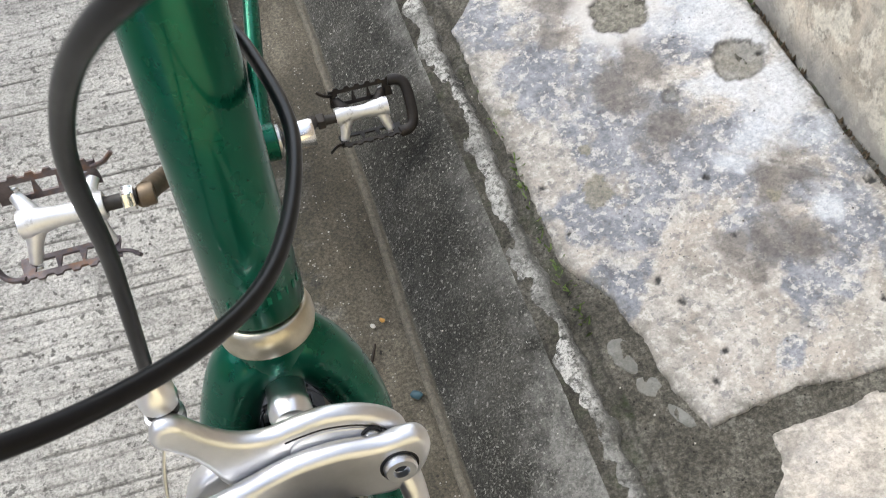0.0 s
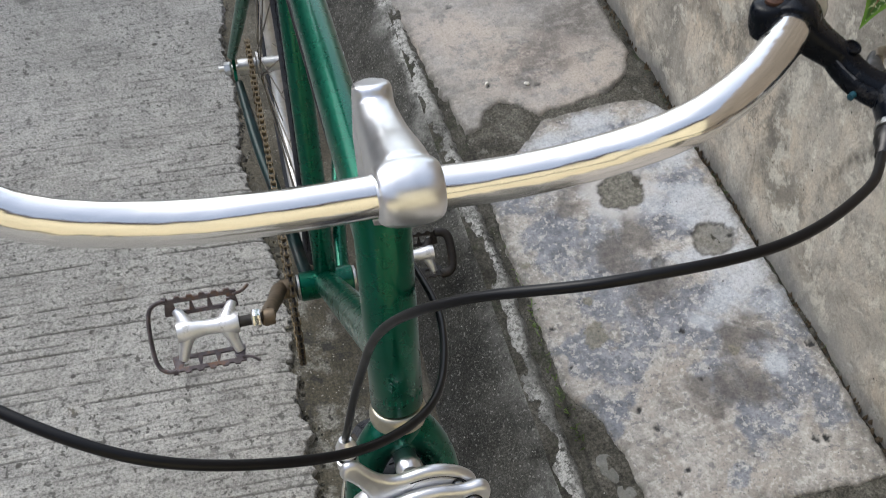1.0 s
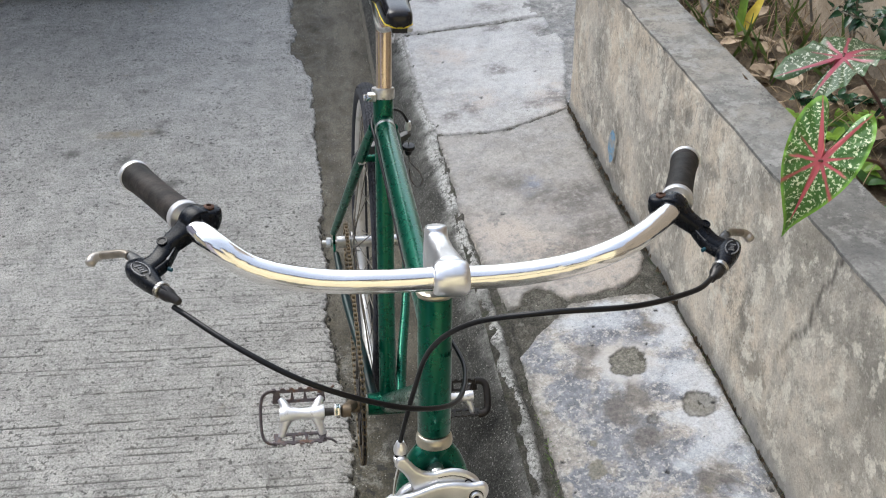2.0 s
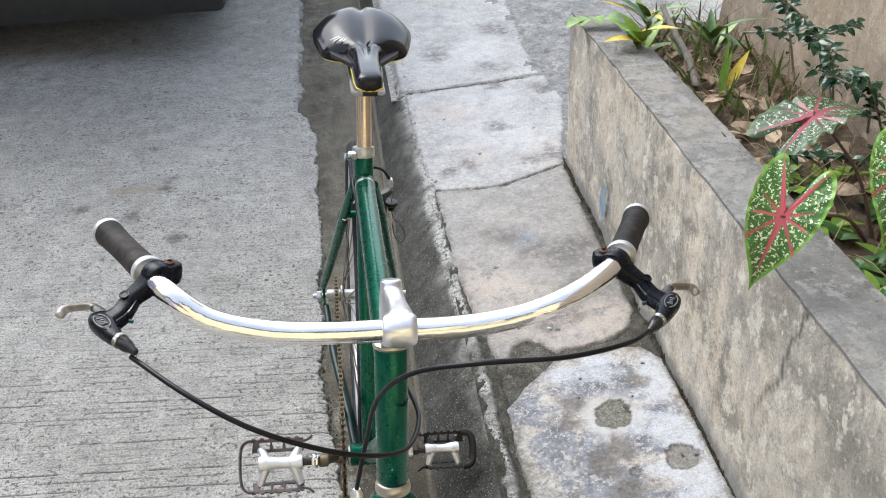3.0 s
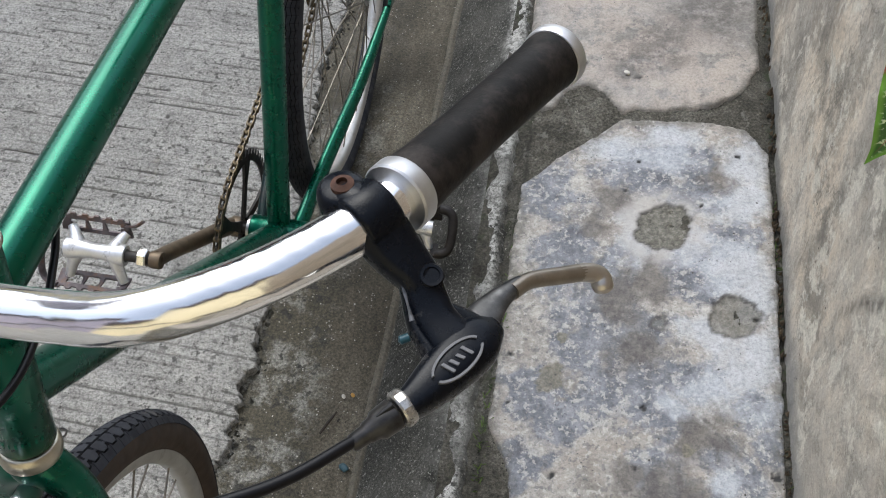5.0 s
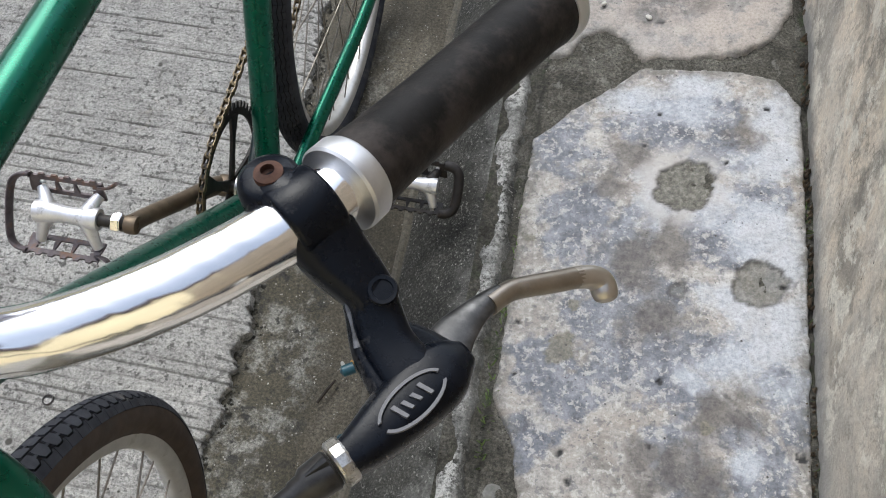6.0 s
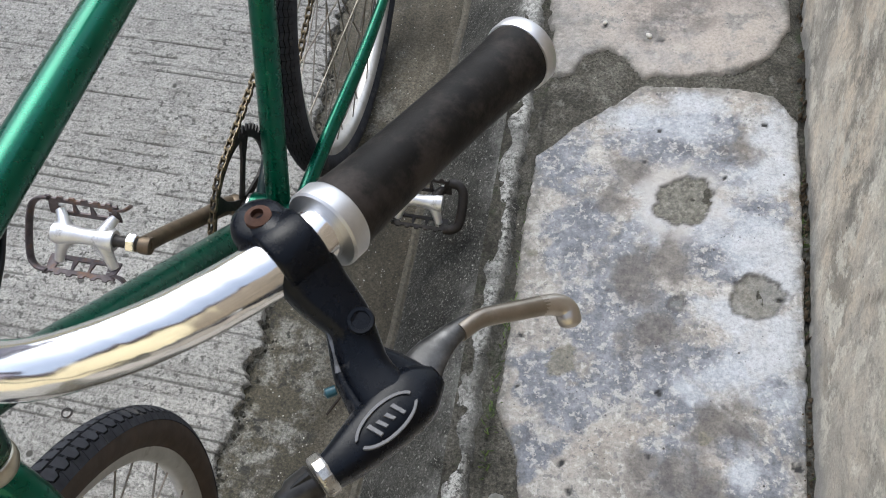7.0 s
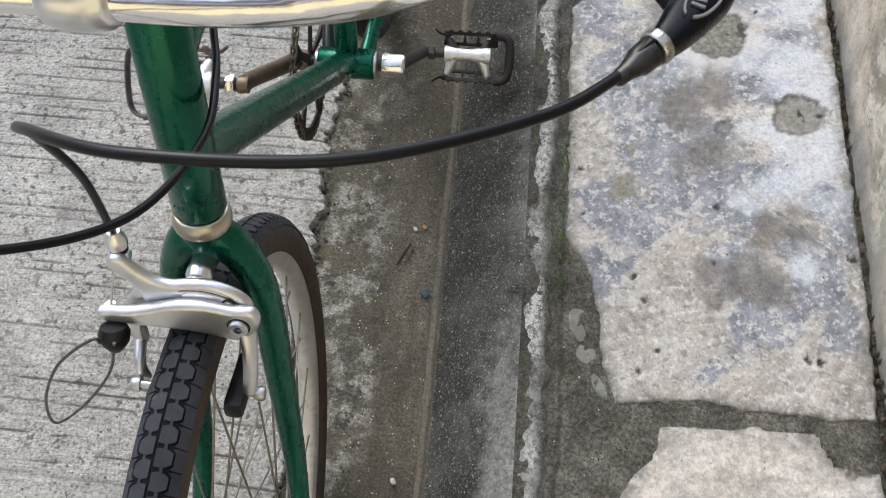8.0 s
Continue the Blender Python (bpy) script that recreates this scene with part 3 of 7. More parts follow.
def lathe(profile, origin, axis, segs=32, closed=False, bm=None, caps=True):
    """Turns a profile of (radius, height) about an axis. closed: the profile is a loop."""
    bm = bm or bmesh.new()
    axis = Vector(axis).normalized()
    s = axis.orthogonal().normalized()
    n = axis.cross(s)
    o = Vector(origin)
    rings = []
    for r, h in profile:
        if r < 1e-6:
            rings.append([bm.verts.new(o + axis * h)])
        else:
            rings.append([bm.verts.new(o + axis * h + (s * math.cos(k) + n * math.sin(k)) * r) for k in (2 * math.pi * j / segs for j in range(segs))])
    pairs = list(zip(rings, rings[1:])) + ([(rings[-1], rings[0])] if closed else [])
    for r, q in pairs:
        for j in range(segs):
            k = (j + 1) % segs
            if len(r) == 1 and len(q) > 1:
                bm.faces.new((r[0], q[k], q[j]))
            elif len(q) == 1 and len(r) > 1:
                bm.faces.new((r[j], r[k], q[0]))
            elif len(r) > 1:
                bm.faces.new((r[j], r[k], q[k], q[j]))
    if caps and not closed:
        for ring in (rings[0], rings[-1]):
            if len(ring) > 2:
                bm.faces.new(ring)
    return bm


def soft_outline(outline, rounds):
    """A closed outline with its corners cut away, softer with each round."""
    pts = [Vector((a, b)) for a, b in outline]
    for _ in range(rounds):
        pts = [q for j in range(len(pts)) for q in (pts[j].lerp(pts[(j + 1) % len(pts)], 0.25), pts[j].lerp(pts[(j + 1) % len(pts)], 0.75))]
    return [(q.x, q.y) for q in pts]


def pebbled(outline, origin, ex, ey, thick, rim, bm=None, turns=6, grow=0.0):
    """An outline thickened to both sides of its plane, its rims rolled over in a quarter circle."""
    own = bmesh.new() if bm is None else bm
    o, ex, ey = Vector(origin), Vector(ex).normalized(), Vector(ey).normalized()
    ez = ex.cross(ey).normalized()
    pts = [Vector(q) for q in outline]
    n = len(pts)
    turn = 1 if sum(pts[j].x * pts[(j + 1) % n].y - pts[(j + 1) % n].x * pts[j].y for j in range(n)) > 0 else -1
    inward = []
    for j in range(n):
        d = pts[(j + 2) % n] - pts[j - 2]
        inward.append(Vector((-d.y, d.x)).normalized() * turn)
    rings = []
    for k in range(2 * turns + 2):
        a = radians(90) * (1 - k / turns) if k <= turns else -radians(90) * (k - turns - 1) / turns
        h = math.copysign(thick / 2 - rim, 0.5 - (k > turns)) + rim * math.sin(a)
        rings.append([own.verts.new(o + ex * q.x + ey * q.y + ez * h) for q in (p + i * (rim * (1 - math.cos(a)) - grow) for p, i in zip(pts, inward))])
    for a, b in zip(rings, rings[1:]):
        for j in range(n):
            own.faces.new((a[j], b[j], b[(j + 1) % n], a[(j + 1) % n]))
    own.faces.new(rings[0])
    own.faces.new(rings[-1][::-1])
    bmesh.ops.recalc_face_normals(own, faces=own.faces[:])
    return own


def prism(outline, origin, ex, ey, thick, bevel=0.0, segs=2, bm=None):
    """An outline in the plane of ex and ey, thickened to both sides of it, with rounded rims."""
    own = bmesh.new()
    o, ex, ey = Vector(origin), Vector(ex).normalized(), Vector(ey).normalized()
    ez = ex.cross(ey).normalized()
    lo = [own.verts.new(o + ex * a + ey * b - ez * thick / 2) for a, b in outline]
    hi = [own.verts.new(o + ex * a + ey * b + ez * thick / 2) for a, b in outline]
    f0, f1 = own.faces.new(lo[::-1]), own.faces.new(hi)
    n = len(lo)
    for j in range(n):
        own.faces.new((lo[j], lo[(j + 1) % n], hi[(j + 1) % n], hi[j]))
    if bevel:
        rim = list(f0.edges) + list(f1.edges)
        bmesh.ops.bevel(own, geom=rim, offset=bevel, segments=segs, profile=0.6, affect="EDGES", clamp_overlap=True)
    if bm is None:
        return own
    me = bpy.data.meshes.new("joined")
    own.to_mesh(me)
    own.free()
    bm.from_mesh(me)
    bpy.data.meshes.remove(me)
    return bm


def box(centre, size, bevel=0.0, m=None, bm=None):
    own = bmesh.new()
    bmesh.ops.create_cube(own, size=1.0)
    bmesh.ops.transform(own, matrix=Matrix.Diagonal((*size, 1)), verts=own.verts)
    if bevel:
        bmesh.ops.bevel(own, geom=own.edges[:], offset=bevel, segments=2, profile=0.6, affect="EDGES", clamp_overlap=True)
    bmesh.ops.transform(own, matrix=(m or Matrix.Identity(4)), verts=own.verts)
    bmesh.ops.translate(own, vec=centre, verts=own.verts)
    if bm is None:
        return own
    me = bpy.data.meshes.new("joined")
    own.to_mesh(me)
    own.free()
    bm.from_mesh(me)
    bpy.data.meshes.remove(me)
    return bm


def hexbolt(p, axis, r, h, bm=None):
    return lathe([(0, -h / 2), (r * 0.9, -h / 2), (r, -h * 0.35), (r, h * 0.35), (r * 0.85, h / 2), (0, h / 2)], p, axis, 6, bm=bm)


def dome(p, axis, r, h, segs=16, bm=None):
    return lathe([(r, 0), (r, h * 0.5), (r * 0.85, h * 0.8), (r * 0.5, h * 0.97), (0, h)], p, axis, segs, bm=bm)


def fbm(x, y, scale, octaves=4, seed=0.0):
    """Smooth noise at a place, about -1 to 1."""
    return noise.fractal((x * scale + seed, y * scale - seed, seed * 0.37), 0.8, 2.1, octaves)


def sheet(name, xs, ys, height, material, attributes=None, smooth=True):
    """A height field over the places xs by ys. height(x, y) gives z; attributes: name to function of (x, y)."""
    nx, ny = len(xs), len(ys)
    verts = [(x, y, height(x, y)) for y in ys for x in xs]
    faces = [(j * nx + i, j * nx + i + 1, (j + 1) * nx + i + 1, (j + 1) * nx + i) for j in range(ny - 1) for i in range(nx - 1)]
    me = bpy.data.meshes.new(name)
    me.from_pydata(verts, [], faces)
    for key, func in (attributes or {}).items():
        layer = me.attributes.new(key, "FLOAT", "POINT")
        layer.data.foreach_set("value", [func(v[0], v[1]) for v in verts])
    me.materials.append(material)
    me.polygons.foreach_set("use_smooth", [smooth] * len(faces))
    return me


def steps_between(a, b, d):
    n = max(1, round((b - a) / d))
    return [a + (b - a) * i / n for i in range(n + 1)]


def ease(e0, e1, x):
    t = min(1.0, max(0.0, (x - e0) / (e1 - e0)))
    return t * t * (3 - 2 * t)

# ---- the street: levels across it, x = 0 at the foot of the planter wall ----
CROSS = 0.0524          # fall of the footway towards the road
KERB_X, FOOT_X = -0.405, -0.546
GUTTER_Z = -0.130
ROAD_Z = -0.112


def walk_z(x):
    return CROSS * x


def road_edge(y):
    """Broken edge of the road slab."""
    base = -0.742 - 0.03 * ease(0.35, 0.75, y) - 0.06 * ease(2.0, 2.3, y) + 0.012 * ease(-0.1, -0.5, y)
    return base + 0.016 * fbm(0.3, y, 7, 4, 3.0) + 0.009 * fbm(0.9, y, 30, 4, 5.0) + 0.004 * fbm(0.4, y, 110, 3, 2.0)


def road_z(x, y):
    return ROAD_Z + 0.035 * min(1.6, max(0.0, -0.75 - x)) + 0.002 * fbm(x, y, 2.2, 2, 1.0)


GROOVES = []
gy = -1.0
while gy < 3.9:
    GROOVES.append((gy, random.uniform(0.35, 1.0), random.uniform(0, 50)))
    gy += random.uniform(0.013, 0.027)
GROOVE_Y = np.array([g[0] for g in GROOVES])


def blobs(places, x, y, seed=0.0):
    """How far a place lies inside any of the uneven round stains (x, y, radius)."""
    best = 0.0
    for px, py, r in places:
        d = math.hypot(x - px, y - py)
        if d < 2.6 * r:
            best = max(best, ease(1.75 * r, 0.2 * r, d + 0.8 * r * fbm(x, y, 0.8 / r, 5, seed)))
    return best


def groove_at(x, y):
    """Depth share of the broom grooves that run across the road."""
    yy = y + 0.05 * (x + 1.2) + 0.0018 * fbm(x, y, 3.5, 2, 9.0)
    i = int(np.searchsorted(GROOVE_Y, yy))
    best = 0.0
    for k in (i - 1, i):
        if 0 <= k < len(GROOVES):
            g, depth, seed = GROOVES[k]
            near = abs(yy - g) / 0.0022
            if near < 1:
                gap = ease(-0.16, 0.06, fbm(x * 1.0, g * 9, 11, 4, seed))
                fade = 0.22 + 0.78 * ease(1.5, 0.6, y)
                best = max(best, (1 - near) ** 0.5 * depth * gap * fade)
    return best


def road_height(x, y):
    z = road_z(x, y) - 0.0022 * groove_at(x, y) + 0.0007 * fbm(x, y, 60, 2, 2.0)
    over = x - road_edge(y)
    z -= 0.004 * ease(-0.02, 0.0, over)
    return z - 0.05 * ease(-0.001, 0.004, over + 0.003 * fbm(x, y, 140, 2, 6.0))


ground = tagged(new("ground", sheet("ground", [-60, -8, 8, 60], [-60, -8, 12, 60], lambda x, y: -0.20, ROAD)), "grey bare ground around the street", "ground", kind="structure")

SCUFFS = ((-1.256, 1.775, 0.028), (-1.262, 1.725, 0.022), (-1.345, 1.56, 0.035), (-1.50, 1.62, 0.02), (-1.19, 1.41, 0.025), (-1.33, 2.02, 0.02))
road_xs = steps_between(-2.7, -1.6, 0.03)[:-1] + steps_between(-1.6, -0.83, 0.018)[:-1] + steps_between(-0.83, -0.70, 0.0026)
road_near = sheet("road", road_xs, steps_between(-0.95, 1.9, 0.0017) + steps_between(1.903, 3.75, 0.0045), road_height, ROAD,
                  {"groove": groove_at, "spill": lambda x, y: ease(0.13, 0.04, abs(x + 1.36)) * ease(0.035, 0.008, abs(y - 1.725)), "scuff": lambda x, y: blobs(SCUFFS, x, y, 2.0)})
road = tagged(new("road", road_near), "grey broom-finished concrete road slab with a broken edge", "road", kind="structure")
road_far = sheet("road_beyond", steps_between(-9, -0.75, 0.4), steps_between(-9, 14, 0.4), lambda x, y: road_z(x, y) - (0.006 if -2.72 < x and -1.0 < y < 3.8 else 0.003) - (0.03 if x > -1.0 and -1.3 < y < 3.9 else 0), ROAD)
tagged(new("road_beyond", road_far), "grey concrete road running on down the street", "road", kind="structure")


LONG = (steps_between(-7.0, -1.5, 0.1)[:-1], steps_between(4.5, 13.0, 0.1)[1:])      # the street runs on both ways


def gutter_height(x, y):
    return GUTTER_Z + 0.0035 * fbm(x, y, 9, 4, 4.0) + 0.0015 * fbm(x, y, 45, 3, 6.0) + 0.008 * ease(-0.70, -0.76, x) * (0.5 + fbm(x, y, 18, 4, 2.0))


gutter_mesh = sheet("gutter", steps_between(-0.95, -0.53, 0.007), LONG[0] + steps_between(-1.5, 4.5, 0.011) + LONG[1], gutter_height, GUTTER, {"rough_side": lambda x, y: ease(-0.615, -0.665, x + 0.03 * fbm(x, y, 5, 3, 1.0)) * (1 - 0.85 * ease(0.45, 0.8, y)), "dark_patch": lambda x, y: blobs(((-0.60, -0.42, 0.13), (-0.64, -0.66, 0.16), (-0.58, 0.45, 0.10)), x, y, 4.0)})
tagged(new("gutter", gutter_mesh), "brown-grey cement gutter channel, dark-patched and gritty", "gutter", kind="structure")


def kerb_line(y):
    return 0.010 * fbm(0.1, y, 3, 3, 8.0) + 0.004 * fbm(0.4, y, 22, 3, 1.5)


def kerb_height(x, y):
    """Ridge at the foot, sloping dark face, rounded top and the drop into the crack behind."""
    k = kerb_line(y)
    foot, top = FOOT_X + 0.4 * k, KERB_X + k - 0.024 * ease(0.2, 1.6, y)
    if x < foot:
        z = GUTTER_Z - 0.012 + 0.020 * ease(foot - 0.016, foot - 0.012, x) - 0.004 * ease(foot - 0.005, foot - 0.001, x)
    else:
        f = min(1.0, (x - foot) / (top - foot))
        z = GUTTER_Z + 0.003 + (walk_z(top) + 0.002 - GUTTER_Z - 0.003) * (1 - (1 - f) ** 1.35)
        z -= 0.018 * ease(top + 0.002, top + 0.022, x + 0.006 * fbm(x, y, 40, 3, 5.0))
    return z + 0.0022 * fbm(x, y, 34, 4, 7.0) + 0.001 * fbm(x, y, 120, 2, 3.0)


def crust_at(x, y):
    """Broken line of white lime crust along the crest."""
    mid = KERB_X + kerb_line(y) - 0.008 - 0.024 * ease(0.2, 1.6, y) + 0.004 * fbm(0.3, y, 7, 3, 6.0)
    wide = 0.0090 + 0.003 * fbm(0.7, y, 9, 3, 2.0) + 0.0045 * fbm(x, y, 55, 4, 1.0) + 0.004 * ease(0.3, 1.0, y)
    return ease(wide + 0.009, wide - 0.005, abs(x - mid)) * (0.25 + 0.75 * ease(-0.5, 0.15, fbm(0.1, y, 10, 3, 9.0)))


kerb_mesh = sheet("kerb", steps_between(-0.585, -0.535, 0.002)[:-1] + steps_between(-0.535, -0.44, 0.005)[:-1] + steps_between(-0.44, -0.365, 0.003), LONG[0] + steps_between(-1.5, 4.5, 0.008) + LONG[1], kerb_height, KERB,
                  {"lip": lambda x, y: ease(-0.5445, -0.5475, x - 0.4 * kerb_line(y)), "crust": crust_at, "bleach": lambda x, y: (0.35 + 0.65 * ease(0.25, 0.9, y) + 0.4 * ease(0.05, -0.25, y)) * ease(-0.475 - 0.05 * ease(0.05, -0.25, y), -0.415 - 0.04 * ease(0.05, -0.25, y), x + 0.012 * ease(0.2, 1.6, y) + 0.02 * fbm(x, y, 6, 3, 7.0))})
tagged(new("kerb", kerb_mesh), "dark mossy sloping cement kerb with a whitened upper edge", "kerb", kind="structure")


def mortar_height(x, y):
    crack = ease(-0.372, -0.392, x - kerb_line(y)) * ease(-0.412, -0.396, x - kerb_line(y))
    wall_gap = ease(-0.022, -0.010, x)
    rubble = ease(-0.372, -0.384, x - kerb_line(y))
    return walk_z(x) - 0.0018 + (0.0032 + 0.003 * rubble) * fbm(x, y, 22, 5, 2.5) + (0.002 + 0.002 * rubble) * fbm(x, y, 90, 2, 4.5) - 0.006 * crack - 0.010 * wall_gap * (0.6 + fbm(0, y, 9, 3, 1.0))


def mortar_crack(x, y):
    k = x - kerb_line(y)
    return max(0.45 * ease(-0.372, -0.386, k), ease(0.0045, 0.001, abs(k + 0.377 + 0.004 * fbm(0.6, y, 25, 3, 2.0))), 1.0 * ease(-0.016, -0.004, x) * (0.6 + 0.4 * ease(-0.35, 0.1, fbm(0.2, y, 8, 3, 6.0))))


mortar_mesh = sheet("footway", steps_between(-0.43, -0.36, 0.003)[:-1] + steps_between(-0.36, 0.02, 0.006)[:-1] + steps_between(0.02, 0.62, 0.05), LONG[0] + steps_between(-1.5, 4.5, 0.009) + LONG[1], mortar_height, MORTAR, {"crack": mortar_crack})
footway = tagged(new("footway", mortar_mesh), "rough grey mortar bed of the footway with a mossy crack", "pavement", kind="structure")


# ---- footway slabs: uneven plates of cement skin on the mortar ----
def inside(outline, x, y):
    """Signed distance to a closed outline, positive inside."""
    best, odd = 1e9, False
    n = len(outline)
    for i in range(n):
        (ax, ay), (bx, by) = outline[i], outline[(i + 1) % n]
        dx, dy = bx - ax, by - ay
        t = max(0.0, min(1.0, ((x - ax) * dx + (y - ay) * dy) / (dx * dx + dy * dy + 1e-12)))
        best = min(best, math.hypot(x - ax - t * dx, y - ay - t * dy))
        if (ay > y) != (by > y) and x < ax + (y - ay) / (by - ay + 1e-12) * dx:
            odd = not odd
    return best if odd else -best


def slab(outline, material, label, pits=(), dots=(), stains=None, step=0.0055, seed=1.0, top=0.0025, wobble=0.006):
    """pits: (x, y, radius) of bare round patches; dots: (x, y, radius) of small dark holes."""
    xs, ys = [p[0] for p in outline], [p[1] for p in outline]

    def edge(x, y):
        return inside(outline, x, y) + wobble * fbm(x, y, 15, 4, seed) + 0.0022 * fbm(x, y, 60, 3, seed + 2)

    def pit(x, y):
        best = 0.0
        for px, py, r, deep in pits:
            d = math.hypot(x - px, y - py)
            if d < r * 1.6:
                best = max(best, deep * ease(0.0016, -0.0016, d - pit_edge(x, y, px, py, r)))
        return best

    def pit_edge(x, y, px, py, r):
        ang = math.atan2(y - py, x - px)
        return r * (1 + 0.24 * fbm(math.cos(ang), math.sin(ang), 1.5, 4, px * 20))

    def rim(x, y):
        best = 0.0
        for px, py, r, deep in pits:
            d = math.hypot(x - px, y - py)
            if d < r * 1.6:
                best = max(best, deep * ease(0.0042, 0.0014, abs(d - pit_edge(x, y, px, py, r))) * (0.55 + 0.45 * ease(-0.3, 0.2, fbm(x, y, 50, 3, seed))))
        return best

    def halo(x, y):
        return max([ease(r * 1.9, r * 1.1, math.hypot(x - px, y - py) + 0.012 * fbm(x, y, 20, 3, seed)) * (1 - pit(x, y)) for px, py, r, deep in pits if r > 0.035] or [0.0])

    def dot(x, y):
        return max([ease(r, r * 0.5, math.hypot(x - px, y - py) + 0.5 * r * fbm(x, y, 180, 2, px)) for px, py, r in dots if abs(x - px) < 2 * r and abs(y - py) < 2 * r] or [0.0])

    def height(x, y):
        e = edge(x, y)
        z = walk_z(x) + top + 0.0012 * fbm(x, y, 7, 3, seed)
        z -= 0.0010 * ease(0.008, 0.0, e) + 0.02 * ease(0.001, -0.005, e)
        return z - 0.0035 * pit(x, y) * (0.8 + 0.4 * fbm(x, y, 120, 2, seed)) - 0.0022 * dot(x, y)

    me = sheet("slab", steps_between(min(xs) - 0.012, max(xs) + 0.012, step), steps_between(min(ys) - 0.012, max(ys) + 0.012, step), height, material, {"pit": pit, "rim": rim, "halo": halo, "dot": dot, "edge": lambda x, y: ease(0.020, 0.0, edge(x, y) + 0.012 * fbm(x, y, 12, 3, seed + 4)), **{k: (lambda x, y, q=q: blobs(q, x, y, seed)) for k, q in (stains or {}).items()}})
    ob = new("slab", me)
    ob.parent = footway
    return tagged(ob, label)


slab([(-0.375, 0.46), (-0.303, 0.535), (-0.262, 0.572), (-0.234, 0.600), (-0.114, 0.603), (-0.045, 0.590), (-0.011, 0.545), (-0.006, 0.10), (-0.012, -0.178),
      (-0.157, -0.171), (-0.208, -0.157), (-0.312, -0.168), (-0.325, -0.11), (-0.332, -0.05), (-0.348, 0.015), (-0.374, 0.06), (-0.376, 0.17), (-0.376, 0.32)],
     SLAB_BLUE, "blue-grey and tan stained cement slab with round bare patches",
     pits=[(-0.163, 0.395, 0.041, 1.0), (-0.067, 0.253, 0.032, 0.8), (-0.165, 0.234, 0.011, 0.5)],
     dots=[(-0.018, 0.034, 0.0075), (-0.180, 0.107, 0.0058), (-0.288, 0.003, 0.0062), (-0.057, 0.534, 0.006), (-0.203, 0.514, 0.0045), (-0.110, 0.439, 0.0045), (-0.220, 0.457, 0.004), (-0.037, 0.253, 0.005), (-0.187, 0.024, 0.004),
           (-0.359, 0.166, 0.0045), (-0.354, 0.095, 0.004), (-0.275, -0.031, 0.005), (-0.084, -0.104, 0.006), (-0.070, -0.107, 0.007), (-0.259, -0.099, 0.004), (-0.283, -0.126, 0.005)], step=0.003, seed=1.3, wobble=0.0025,
     stains={"blue": ((-0.328, 0.468, 0.048), (-0.355, 0.425, 0.040), (-0.302, 0.363, 0.052), (-0.319, 0.306, 0.034), (-0.243, 0.306, 0.041), (-0.268, 0.251, 0.044), (-0.201, 0.226, 0.050), (-0.249, 0.195, 0.043), (-0.183, 0.164, 0.042), (-0.216, 0.129, 0.038),
                      (-0.282, 0.084, 0.036), (-0.327, 0.112, 0.030), (-0.121, 0.157, 0.034), (-0.133, 0.320, 0.044), (-0.096, 0.290, 0.029), (-0.194, 0.492, 0.047), (-0.139, 0.519, 0.035), (-0.107, 0.452, 0.042), (-0.068, 0.381, 0.030), (-0.040, 0.114, 0.033),
                      (-0.166, 0.090, 0.032), (-0.086, 0.046, 0.035), (-0.142, 0.022, 0.038), (-0.028, 0.075, 0.026), (-0.070, -0.008, 0.038), (-0.141, -0.058, 0.033), (-0.109, -0.038, 0.027), (-0.034, -0.064, 0.030), (-0.205, -0.129, 0.016), (-0.336, 0.004, 0.030)),
             "smoke": ((-0.258, 0.392, 0.022), (-0.219, 0.275, 0.042), (-0.180, 0.297, 0.034), (-0.238, 0.438, 0.028), (-0.197, 0.186, 0.034), (-0.119, 0.062, 0.029), (-0.082, 0.074, 0.028), (-0.194, 0.010, 0.019), (-0.092, 0.493, 0.024), (-0.192, -0.031, 0.016), (-0.153, -0.003, 0.028), (-0.120, -0.011, 0.030)),
             "bloom": ((-0.202, 0.366, 0.036), (-0.061, 0.329, 0.050), (-0.040, 0.289, 0.035), (-0.061, 0.167, 0.054), (-0.097, 0.127, 0.038), (-0.027, 0.201, 0.031), (-0.046, 0.508, 0.044), (-0.061, 0.438, 0.036), (-0.244, 0.534, 0.034), (-0.164, 0.542, 0.038), (-0.127, 0.365, 0.030), (-0.102, 0.223, 0.028), (-0.075, 0.023, 0.018)),
             "olive": ((-0.298, 0.132, 0.017), (-0.359, 0.294, 0.009), (-0.125, 0.054, 0.008), (-0.292, 0.196, 0.008))})
slab([(-0.372, 0.612), (-0.340, 0.608), (-0.322, 0.652), (-0.290, 0.672), (-0.262, 0.650), (-0.240, 0.612), (-0.206, 0.618), (-0.10, 0.632), (-0.05, 0.668), (-0.022, 0.72),
      (-0.014, 1.478), (-0.20, 1.401), (-0.28, 1.397), (-0.416, 1.420), (-0.411, 1.0), (-0.394, 0.80)],
     SLAB_TAN, "worn tan cement slab with smoky brown stains", dots=[(-0.211, 0.695, 0.006), (-0.3, 0.72, 0.005), (-0.31, 0.98, 0.007)], step=0.0065, seed=3.7,
     stains={"smoke": ((-0.201, 0.76, 0.06), (-0.10, 1.02, 0.07), (-0.19, 1.04, 0.05), (-0.26, 1.10, 0.05), (-0.08, 0.86, 0.06)), "tan": ((-0.25, 0.74, 0.10), (-0.12, 0.72, 0.08), (-0.30, 0.90, 0.10)), "blue": ((-0.20, 1.09, 0.04),)})
